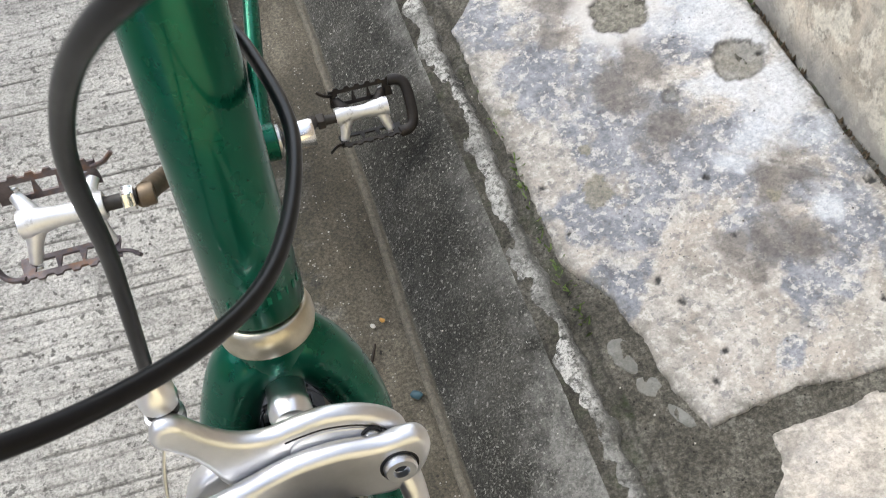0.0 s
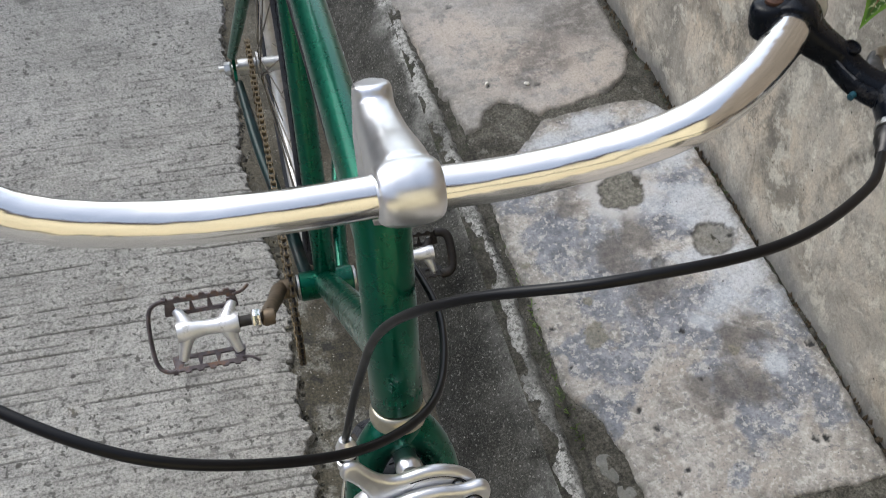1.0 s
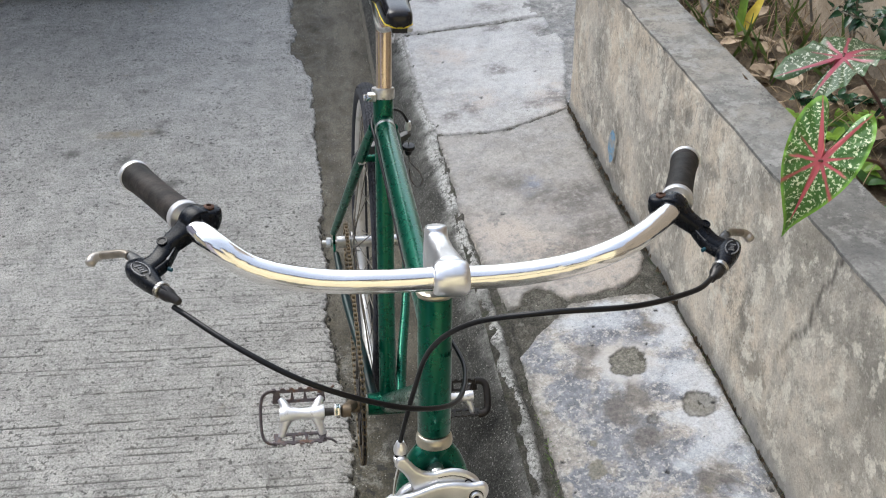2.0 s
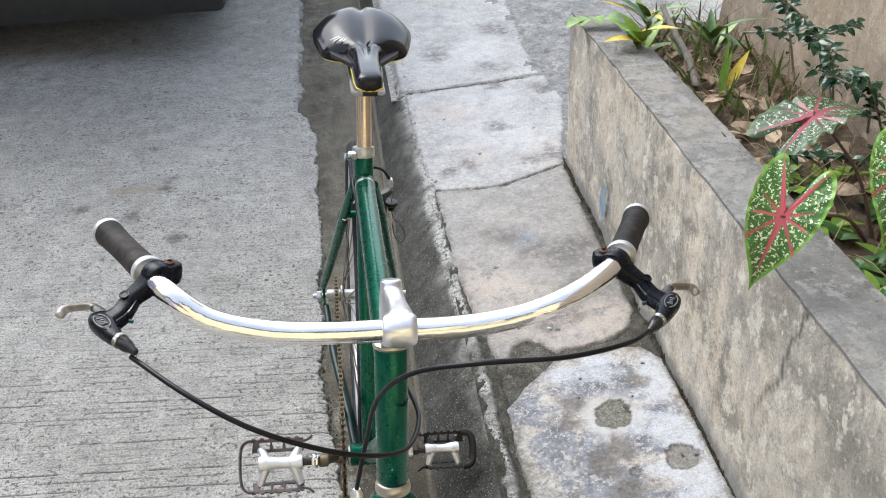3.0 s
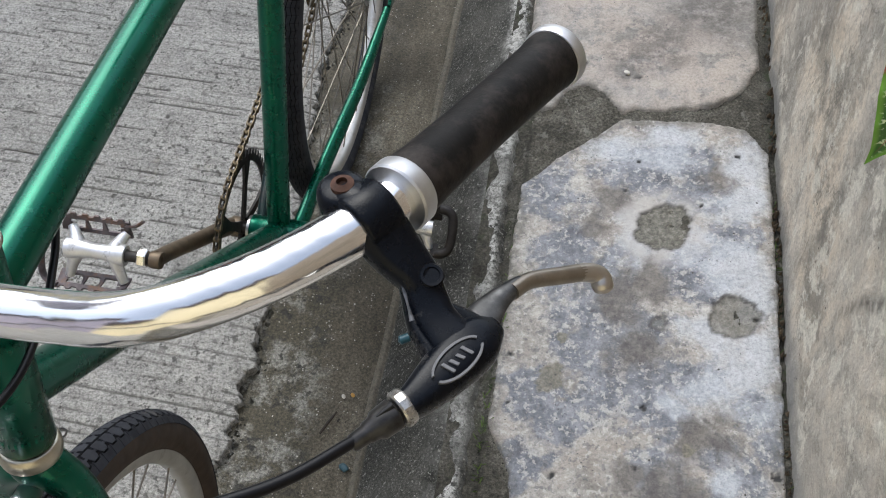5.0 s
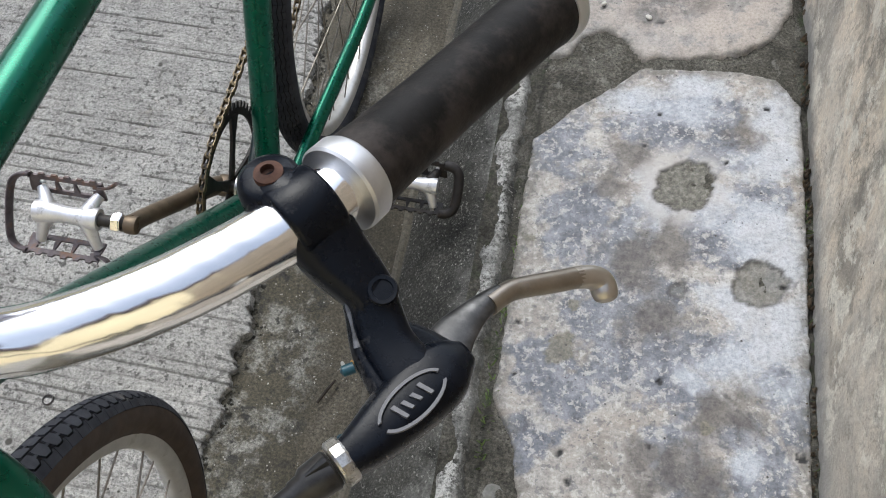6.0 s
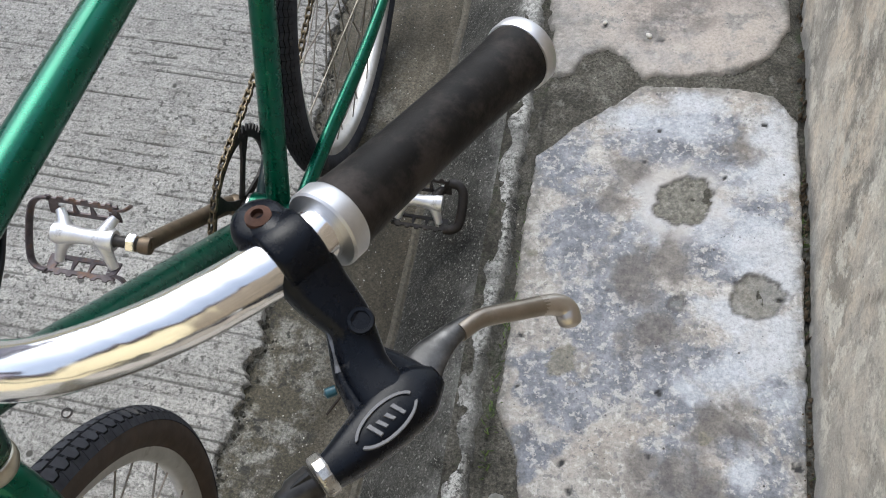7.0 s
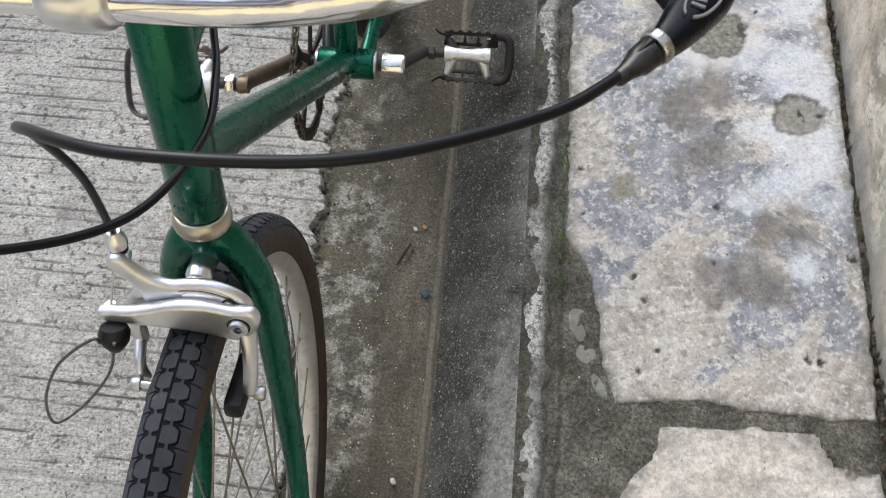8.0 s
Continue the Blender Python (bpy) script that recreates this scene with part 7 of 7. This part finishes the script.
def caladium_mesh(material):
    """Arrow-shaped leaf about 19 cm long; origin where the stalk meets it, tip along +y."""
    half = [(0.0, 0.118), (0.006, 0.101), (0.017, 0.083), (0.033, 0.058), (0.046, 0.030), (0.053, 0.004), (0.056, -0.022), (0.056, -0.046), (0.053, -0.068), (0.046, -0.086), (0.036, -0.093), (0.026, -0.086), (0.017, -0.066), (0.009, -0.040), (0.003, -0.020), (0.0, -0.015)]
    fine = [(p.x, p.y) for p in spline([(a, b, 0) for a, b in half], 6)]
    outline = fine + [(-a, b) for a, b in fine[-2:0:-1]]
    n, rings = len(outline), 30
    verts, vein, margin = [(0, 0, 0)], [1.0], [0.0]
    for k in range(1, rings + 1):
        s = k / rings
        for a, b in outline:
            x, y = a * s, b * s
            r = math.hypot(x, y)
            wave = 0.004 * s * s * math.sin(14 * math.atan2(x, y)) * noise.noise((a * 30, b * 30, 0.3))
            z = -1.6 * r * r + 0.35 * abs(x) * (0.2 + 0.8 * s) * 0.6 - 0.9 * max(0, y) ** 2 * 3 + wave * 3
            verts.append((x, y, z))
            best = 0.0
            for ang, reach in VEINS:
                d = (math.sin(radians(ang)), math.cos(radians(ang)))
                along, off = x * d[0] + y * d[1], abs(x * d[1] - y * d[0])
                if along > 0:
                    wide = 0.0066 * max(0.0, 1 - along / (0.092 * reach)) * (0.55 if reach < 0.9 else 1) + 0.0006
                    best = max(best, ease(wide, wide * 0.55, off) * ease(0.11 * reach, 0.08 * reach, along))
            vein.append(max(best, ease(0.013, 0.005, r)))
            margin.append(ease(0.90, 0.955, s))
    faces = [(0, 1 + j, 1 + (j + 1) % n) for j in range(n)]
    for k in range(rings - 1):
        for j in range(n):
            p, q = 1 + k * n, 1 + (k + 1) * n
            faces.append((p + j, q + j, q + (j + 1) % n, p + (j + 1) % n))
    me = bpy.data.meshes.new("caladium_leaf")
    me.from_pydata(verts, [], faces)
    for key, vals in (("vein", vein), ("margin", margin)):
        me.attributes.new(key, "FLOAT", "POINT").data.foreach_set("value", vals)
    me.materials.append(material)
    me.polygons.foreach_set("use_smooth", [True] * len(faces))
    return me


def axes_pose(at, tip, across, scale=1.0):
    """A pose with +y towards tip and +x near across."""
    y = Vector(tip).normalized()
    x = (Vector(across) - y * Vector(across).dot(y)).normalized()
    z = x.cross(y)
    return Matrix.Translation(at) @ Matrix((x, y, z)).transposed().to_4x4() @ Matrix.Scale(scale, 4)


caladium = tagged(new("caladium"), "caladium plant with red-veined white-flecked green leaves", "plant")
caladium.matrix_world = Matrix.Translation((0.235, 0.30, 0.43))
blade, shaded_blade = caladium_mesh(CALADIUM), caladium_mesh(CALADIUM_SHADED)
to_plant = Matrix.Translation((-0.235, -0.30, -0.43))
for at, tip, across, size, text in (
    ((-0.030, 0.122, 0.621), (-0.060, -0.051, -0.084), (-0.067, 0.036, 0.0), 0.97, "broad arrow-shaped leaf drooping over the wall"),
    ((0.168, 0.435, 0.623), (0.15, 0.050, 0.035), (0.035, -0.12, 0.005), 1.20, "older dull leaf held flat farther back"),
    ((0.235, 0.245, 0.600), (-0.055, -0.075, -0.060), (-0.07, 0.045, 0.0), 1.0, "third leaf nearer the back wall"),
):
    m = to_plant @ axes_pose(at, tip, across, size)
    ob = piece("leaf", shaded_blade if "older" in text else blade, caladium, m)
    tagged(ob, text)
    a = Vector(at) + Vector((-0.235, -0.30, -0.43))
    root = Vector((random.uniform(-0.01, 0.02), random.uniform(-0.02, 0.02), -0.01))
    part("leaf_stalk", sweep([root, root.lerp(a, 0.45) + Vector((0.012, 0, 0.03)), a + Vector((0.010, 0.004, -0.004)), a], [0.0035, 0.0030, 0.0022, 0.0015], 8, 6), STALK, caladium)


def lance_leaf(bm, at, tip, up, length, width, fold=0.25, droop=0.3, n=9):
    """A long leaf added to bm, folded along its rib and drooping towards its tip."""
    y = Vector(tip).normalized()
    x = y.cross(Vector(up)).normalized()
    z = x.cross(y)
    rows = []
    for k in range(n + 1):
        s = k / n
        w = width * math.sin(math.pi * min(1, 0.08 + 0.92 * s) ** 0.8) ** 0.8 if 0 < s < 1 else 0.0008
        c = Vector(at) + y * length * s - z * droop * length * s * s
        rows.append([bm.verts.new(c - x * w + z * fold * w), bm.verts.new(c), bm.verts.new(c + x * w + z * fold * w)])
    for r, q in zip(rows, rows[1:]):
        bm.faces.new((r[0], r[1], q[1], q[0]))
        bm.faces.new((r[1], r[2], q[2], q[1]))


rnd = random.Random(4)


def rand_dir(spread_z=(0.2, 1.0)):
    a = rnd.uniform(0, 2 * math.pi)
    return Vector((math.cos(a), math.sin(a), rnd.uniform(*spread_z)))


def rosette(name, at, count, length, width, mats, label):
    """A tuft of long leaves; each leaf is a part."""
    plant = tagged(new(name), label, "plant")
    plant.matrix_world = Matrix.Translation(at)
    for k in range(count):
        a = 2 * math.pi * k / count + rnd.uniform(-0.3, 0.3)
        d = Vector((math.cos(a), math.sin(a), rnd.uniform(0.5, 1.6)))
        bm = bmesh.new()
        lance_leaf(bm, (0, 0, 0.005 * k), d, (0, 0, 1), length * rnd.uniform(0.75, 1.15), width * rnd.uniform(0.8, 1.15), 0.3, rnd.uniform(0.15, 0.5))
        part("leaf", bm, mats[k % len(mats)], plant)
    part("plant_stem", sweep([(0, 0, -0.05), (0, 0, 0.03)], [0.006, 0.004], 8), BARK, plant)
    return plant


rosette("croton", (0.100, 1.185, 0.455), 11, 0.095, 0.019, [LIME, LIME, CROTON, LIME], "lime and yellow croton tuft at the wall edge")
rosette("croton", (0.175, 1.36, 0.45), 10, 0.12, 0.014, [LIME, CROTON_GREEN, CROTON], "green and yellow croton tuft in the planter")
rosette("croton", (0.29, 1.20, 0.44), 10, 0.13, 0.012, [CROTON_GREEN, LIME, CROTON_GREEN], "green strap-leaved croton tuft by the back wall")
young = tagged(new("croton"), "single yellow and green croton shoot", "plant")
young.matrix_world = Matrix.Translation((0.205, 0.915, 0.425))
for tip, mat, long in (((0.62, 0.30, 1.0), CROTON, 0.135), ((0.66, 0.36, 1.02), CROTON_GREEN, 0.125), ((0.15, 0.30, 1.6), LIME, 0.15), ((0.40, 0.5, 1.5), LIME, 0.12)):
    bm = bmesh.new()
    lance_leaf(bm, (0, 0, 0.01), tip, (-0.4, -0.6, 0.6), long, 0.013 if mat is CROTON else 0.007, 0.2, 0.1)
    part("leaf", bm, mat, young)
lime = tagged(new("vine"), "lime green leaves trailing over the wall end", "plant")
lime.matrix_world = Matrix.Translation((0.03, 1.37, 0.475))
for k in range(5):
    bm = bmesh.new()
    lance_leaf(bm, (0.02 * k - 0.04, 0.02 * rnd.uniform(-1, 1), 0.02), (-0.6 + 0.3 * k, -0.5, 0.25), (0, 0, 1), 0.055, 0.020, 0.15, 0.5)
    part("leaf", bm, LIME, lime)


def shrub_twig(path, leaves, size):
    """A thin woody twig and its small pointed leaves, in two meshes."""
    wood = sweep(path, [0.0032] + [0.0022] * (len(path) - 2) + [0.0012], 7, 6)
    line = spline(path, 8)
    bm = bmesh.new()
    for k in range(leaves):
        p = line[min(len(line) - 1, int((0.15 + 0.85 * k / leaves) * len(line)))]
        d = rand_dir((-0.4, 0.8))
        lance_leaf(bm, p + d * 0.004, d, (rnd.uniform(-0.4, 0.4), rnd.uniform(-0.8, 0.1), 1), size * rnd.uniform(0.7, 1.25), size * rnd.uniform(0.26, 0.36), 0.35, rnd.uniform(0.1, 0.6), 6)
    return wood, bm


shrub = tagged(new("shrub"), "small-leaved dark green shrub against the tan wall", "shrub")
for path, leaves in (
    ([(0.42, 0.80, 0.46), (0.34, 0.70, 0.60), (0.26, 0.60, 0.68), (0.20, 0.545, 0.715)], 44),
    ([(0.42, 0.80, 0.46), (0.36, 0.80, 0.60), (0.27, 0.76, 0.70), (0.19, 0.72, 0.745)], 40),
    ([(0.43, 0.60, 0.46), (0.36, 0.56, 0.58), (0.31, 0.53, 0.64), (0.26, 0.49, 0.67)], 40),
    ([(0.40, 0.50, 0.44), (0.30, 0.50, 0.49), (0.22, 0.53, 0.49), (0.165, 0.555, 0.485)], 46),
    ([(0.42, 0.45, 0.44), (0.36, 0.42, 0.52), (0.31, 0.40, 0.55), (0.27, 0.38, 0.56)], 38),
    ([(0.40, 0.95, 0.46), (0.36, 0.97, 0.62), (0.30, 0.95, 0.70), (0.22, 0.92, 0.76)], 44),
    ([(0.40, 0.28, 0.44), (0.34, 0.25, 0.50), (0.28, 0.22, 0.53), (0.24, 0.19, 0.54)], 34),
    ([(0.36, 1.17, 0.50), (0.33, 0.90, 0.60), (0.32, 0.72, 0.66), (0.32, 0.61, 0.72)], 52),
    ([(0.40, 0.62, 0.48), (0.36, 0.58, 0.57), (0.32, 0.62, 0.60), (0.30, 0.71, 0.59)], 40),
):
    wood, bm = shrub_twig(path, leaves, 0.024)
    twig = part("twig", wood, BARK, shrub)
    part("twig_leaves", bm, HOLLY, twig)
low_green = tagged(new("groundcover"), "soft green seedlings under the caladium", "plant")
for k in range(26):
    bm = bmesh.new()
    at = (rnd.uniform(0.15, 0.34), rnd.uniform(0.12, 0.56), 0.445)
    for j in range(4):
        lance_leaf(bm, at, rand_dir((0.2, 0.9)), (0, 0, 1), rnd.uniform(0.03, 0.055), rnd.uniform(0.008, 0.013), 0.2, 0.4)
    part("seedling", bm, LIME if k % 3 else CROTON_GREEN, low_green)

old_stalk = sweep([(0.19, 1.02, 0.43), (0.19, 1.08, 0.47), (0.175, 1.17, 0.52), (0.165, 1.24, 0.56)], [0.010, 0.009, 0.008, 0.007], 12, 6)
thing("dead_stalk", old_stalk, BARK, "pale grey ringed dead plant stalk in the soil", "plant")

# dry leaves and straw on the soil
for k in range(80):
    bm = bmesh.new()
    lance_leaf(bm, (0, 0, 0), (1, 0, 0), (0, 0, 1), rnd.uniform(0.035, 0.075), rnd.uniform(0.009, 0.018), rnd.uniform(-0.6, 0.8), rnd.uniform(-0.6, 0.8), 6)
    y = rnd.uniform(0.45, 1.25) if k < 66 else rnd.uniform(-0.2, 0.45)
    leaf = thing("dry_leaf", bm, DRY, "curled grey-brown dry leaf lying on the soil", "dry leaf", "dry leaves on the soil")
    leaf.matrix_world = pose(rnd.uniform(0.15, 0.36), y, wall_top(y) - 0.040 + rnd.uniform(0, 0.015), rnd.uniform(-30, 30), rnd.uniform(-25, 25), rnd.uniform(0, 360))
straw = bmesh.new()
for k in range(330):
    p = Vector((rnd.uniform(0.14, 0.42), rnd.uniform(-0.3, 0.7) if k % 3 == 0 else rnd.uniform(0.7, 1.42), 0))
    p.z = wall_top(p.y) - 0.045 + rnd.uniform(0.0, 0.02)
    d = rand_dir((-0.05, 1.4)) * rnd.uniform(0.03, 0.10)
    sweep([p, p + d * 0.5 + Vector((0, 0, 0.008)), p + d], [0.0010, 0.0009, 0.0005], 5, bm=straw)
tuft = tagged(new("grass_clump"), "green grass blades and fern stems among the crotons", "grass", kind="stuff")
blades = bmesh.new()
for k in range(85):
    y = rnd.uniform(0.70, 1.42)
    at = Vector((rnd.uniform(0.15, 0.40), y, wall_top(y) - 0.05))
    lance_leaf(blades, at, rand_dir((0.8, 3.0)), (0, -1, 0.3), rnd.uniform(0.04, 0.12), rnd.uniform(0.002, 0.0048), 0.3, rnd.uniform(0.1, 0.6), 6)
part("grass_blades", blades, GRASS, tuft)
thing("straw", straw, STRAW, "dry straw and stems scattered on the soil", "straw", kind="stuff")

# ---- vehicle parked farther up the road, built as a tall van to block sky ----
CAR_PAINT = worn("dark_car_paint", (0.012, 0.013, 0.016), 0.2, 0.3, 0.8, vary=0.1, scale=10)
CAR_GLASS = worn("dark_car_glass", (0.010, 0.012, 0.013), 0.06, 0.0, 0.5, vary=0.1, scale=10)
CAR_TRIM = worn("black_bumper", (0.02, 0.02, 0.02), 0.6, vary=0.2, scale=30)
LAMP = worn("lamp_lens", (0.30, 0.03, 0.03), 0.15, 0.2, 0.5, vary=0.1)

# only its shade on the road is known; body and fittings are added
car = tagged(new("van"), "dark parked vehicle, built as a van to shade the road", "van")
car.matrix_world = Matrix.Translation((-2.0, 2.88, -0.085))
side = [(0.02, 0.26), (0.0, 0.42), (0.0, 0.95), (0.05, 1.80), (0.10, 2.15), (0.30, 2.25), (2.90, 2.23), (3.20, 2.05), (3.72, 1.12), (4.30, 0.96), (4.42, 0.60), (4.38, 0.28), (4.10, 0.22), (0.30, 0.21)]
part("van_body", prism(side, (0, 0, 0), (0, 1, 0), (0, 0, 1), 1.78, 0.09, 3), CAR_PAINT, car, "", 30)
part("bumper", prism([(-0.03, 0.20), (-0.06, 0.30), (-0.05, 0.46), (0.02, 0.50), (0.14, 0.50), (0.14, 0.18)], (0, 0, 0), (0, 1, 0), (0, 0, 1), 1.76, 0.03, 3), CAR_TRIM, car, "matt black bumper", 40)
part("rear_window", prism([(-0.60, 0.0), (0.60, 0.0), (0.54, 0.50), (-0.54, 0.50)], (0, 0.018, 1.06), (1, 0, 0), (0, 0.10, 1.0), 0.012), CAR_GLASS, car, "dark glass")
for s in (-1, 1):
    part("tail_light", prism([(-0.06, -0.16), (0.06, -0.16), (0.06, 0.16), (-0.06, 0.16)], (s * 0.72, 0.0, 0.78), (s, 0, 0), (0, 0, 1), 0.03, 0.008), LAMP, car, "dull red lamp lens")
    for y in (0.80, 3.35):
        wheel = tagged(new("wheel"))
        wheel.parent = car
        wheel.matrix_basis = Matrix.Translation((s * 0.74, y, 0.285))
        tyre = [(0.18, -0.08), (0.26, -0.09), (0.285, -0.07), (0.29, 0.0), (0.285, 0.07), (0.26, 0.09), (0.18, 0.08)]
        part("tyre", lathe(tyre, (0, 0, 0), (1, 0, 0), 40, closed=True), TYRE, wheel)
        part("rim", lathe([(0, 0.05), (0.06, 0.055), (0.15, 0.04), (0.185, 0.075), (0.19, -0.06), (0, -0.06)], (0, 0, 0), (s, 0, 0), 32), RIM, wheel)

# ---- bits lying in the gutter and on the footway ----
TEAL = worn("teal_plastic", (0.03, 0.075, 0.095), 0.5, vary=0.2)
PALE = worn("pale_grit", (0.55, 0.53, 0.48), 0.8, vary=0.2)
AMBER = worn("amber_leaf_scrap", (0.45, 0.25, 0.06), 0.7, vary=0.3)
thing("fallen_twig", sweep([(-0.617, 0.058, -0.123), (-0.609, 0.075, -0.122), (-0.600, 0.094, -0.123)], [0.0020, 0.0024, 0.0015], 6, 4), DARK_TWIG, "thin dark twig lying in the gutter", "twig")


def pebble(name, at, size, mat, label, category):
    bm = bmesh.new()
    bmesh.ops.create_icosphere(bm, subdivisions=2, radius=1.0)
    off = Vector((at[0] * 31, at[1] * 17, 3))
    for v in bm.verts:
        v.co *= 1 + 0.28 * noise.noise(v.co * 1.3 + off)
    bmesh.ops.transform(bm, matrix=pose(0, 0, 0, 0, 0, at[0] * 999 % 180) @ Matrix.Diagonal((size, size * 0.7, size * 0.5, 1)), verts=bm.verts)
    ob = thing(name, bm, mat, label, category)
    ob.matrix_world = Matrix.Translation(at)


pebble("plastic_scrap", (-0.572, 0.014, -0.1225), 0.008, TEAL, "teal plastic scrap lying in the gutter", "scrap")
pebble("pebble", (-0.596, 0.120, -0.125), 0.004, PALE, "tiny pale pebble in the gutter", "pebble")
pebble("leaf_scrap", (-0.583, 0.124, -0.125), 0.004, AMBER, "tiny amber leaf scrap in the gutter", "leaf scrap")
pebble("pebble", (-0.230, 0.700, -0.008), 0.006, PALE, "small pale pebble on the footway", "pebble")
pebble("pebble", (-0.300, 0.725, -0.012), 0.005, PALE, "small pale pebble on the footway", "pebble")
pebble("pebble", (-0.588, -0.255, -0.125), 0.005, PALE, "small pale pebble in the gutter", "pebble")
grit = bmesh.new()
for k in range(420):
    x = rnd.uniform(-0.72, -0.30)
    y = rnd.uniform(-0.5, 1.6)
    z = gutter_height(x, y) if x < FOOT_X else (kerb_height(x, y) if x < KERB_X - 0.01 else mortar_height(x, y))
    r = rnd.uniform(0.0005, 0.0016)
    top = grit.verts.new((x, y, z + r))
    ring = [grit.verts.new((x + r * rnd.uniform(0.7, 1.3) * math.cos(a), y + r * rnd.uniform(0.7, 1.3) * math.sin(a), z - 0.0004)) for a in (0.3, 1.8, 3.4, 4.9)]
    for j in range(4):
        grit.faces.new((top, ring[j], ring[(j + 1) % 4]))
thing("grit", grit, PALE, "pale grit strewn over gutter and kerb", "grit", kind="stuff")
# dark crumbs gathered in clumps along the foot of the planter wall
crumbs = bmesh.new()
for k in range(520):
    y = rnd.uniform(-0.6, 1.5)
    thick = noise.noise((y * 9, 4.0, 0.0))
    if thick < -0.15:
        continue
    x = -abs(rnd.gauss(0, 0.006 + 0.008 * max(0, thick)))
    r = rnd.uniform(0.0012, 0.0042)
    top = crumbs.verts.new((x, y, 0.0005 + r * 0.9))
    ring = [crumbs.verts.new((x + r * rnd.uniform(0.6, 1.3) * math.cos(a), y + r * rnd.uniform(0.6, 1.4) * math.sin(a), -0.006)) for a in (0.3, 1.3, 2.6, 3.7, 4.9)]
    for j in range(5):
        crumbs.faces.new((top, ring[j], ring[(j + 1) % 5]))
thing("soil_crumbs", crumbs, SOIL, "dark soil crumbs gathered along the wall foot", "soil", kind="stuff")

# crumbled concrete along the broken road edge, coloured dark for its shadow line
RUBBLE = worn("dark_rubble", (0.075, 0.072, 0.062), 0.95, 0.0, gloss=0.1, vary=0.6, scale=160, dirt=(0.16, 0.155, 0.135), dirt_amount=0.3)
crumble = bmesh.new()
for k in range(620):
    y = rnd.uniform(-0.55, 1.3)
    if noise.noise((y * 11, 8.0, 0.0)) < -0.25:
        continue
    x = road_edge(y) + 0.001 + abs(rnd.gauss(0, 0.006))
    r = rnd.uniform(0.0014, 0.0046) * (1.5 if rnd.random() < 0.12 else 1.0)
    z = gutter_height(x, y)
    top = crumble.verts.new((x + r * rnd.uniform(-0.4, 0.4), y + r * rnd.uniform(-0.4, 0.4), z + r * rnd.uniform(0.6, 1.2)))
    ring = [crumble.verts.new((x + r * rnd.uniform(0.6, 1.3) * math.cos(a), y + r * rnd.uniform(0.6, 1.4) * math.sin(a), z - 0.003)) for a in (0.2, 1.3, 2.5, 3.8, 5.0)]
    for j in range(5):
        crumble.faces.new((top, ring[j], ring[(j + 1) % 5]))
thing("rubble", crumble, RUBBLE, "crumbled concrete along the broken road edge, dark for its shadow line", "rubble", kind="stuff")
ring_mesh = lathe([(0.0070 + 0.0012 * math.cos(radians(a)), 0.0012 * math.sin(radians(a))) for a in range(0, 360, 45)], (0, 0, 0), (0, 0, 1), 28, closed=True)
steel_ring = thing("steel_ring", ring_mesh, CRANK_DARK, "small dark steel ring lying on the road", "ring")
steel_ring.matrix_world = pose(-0.978, 0.0, road_height(-0.978, 0.0) + 0.0012, 0, 0, 20)

# small moss and grass in the joints
moss = tagged(new("moss"), "tiny green moss and grass blades in the footway joints", "moss", kind="stuff")
blades = bmesh.new()
for x0, y0, y1, count in ((-0.378, -0.10, 0.34, 130), (-0.007, 0.30, 0.46, 70), (-0.008, -0.15, 0.25, 30)):
    for k in range(count):
        y = rnd.uniform(y0, y1)
        x = x0 + rnd.gauss(0, 0.0022) + (kerb_line(y) if x0 < -0.1 else 0)
        if noise.noise((x0, y * 14, 0.7)) < -0.05:
            continue
        lance_leaf(blades, (x, y, mortar_height(x, y) - 0.001), rand_dir((0.3, 1.5)), (0, -1, 0.4), rnd.uniform(0.004, 0.011), rnd.uniform(0.0006, 0.0014), 0.2, 0.4, 3)
part("moss_blades", blades, GRASS, moss)
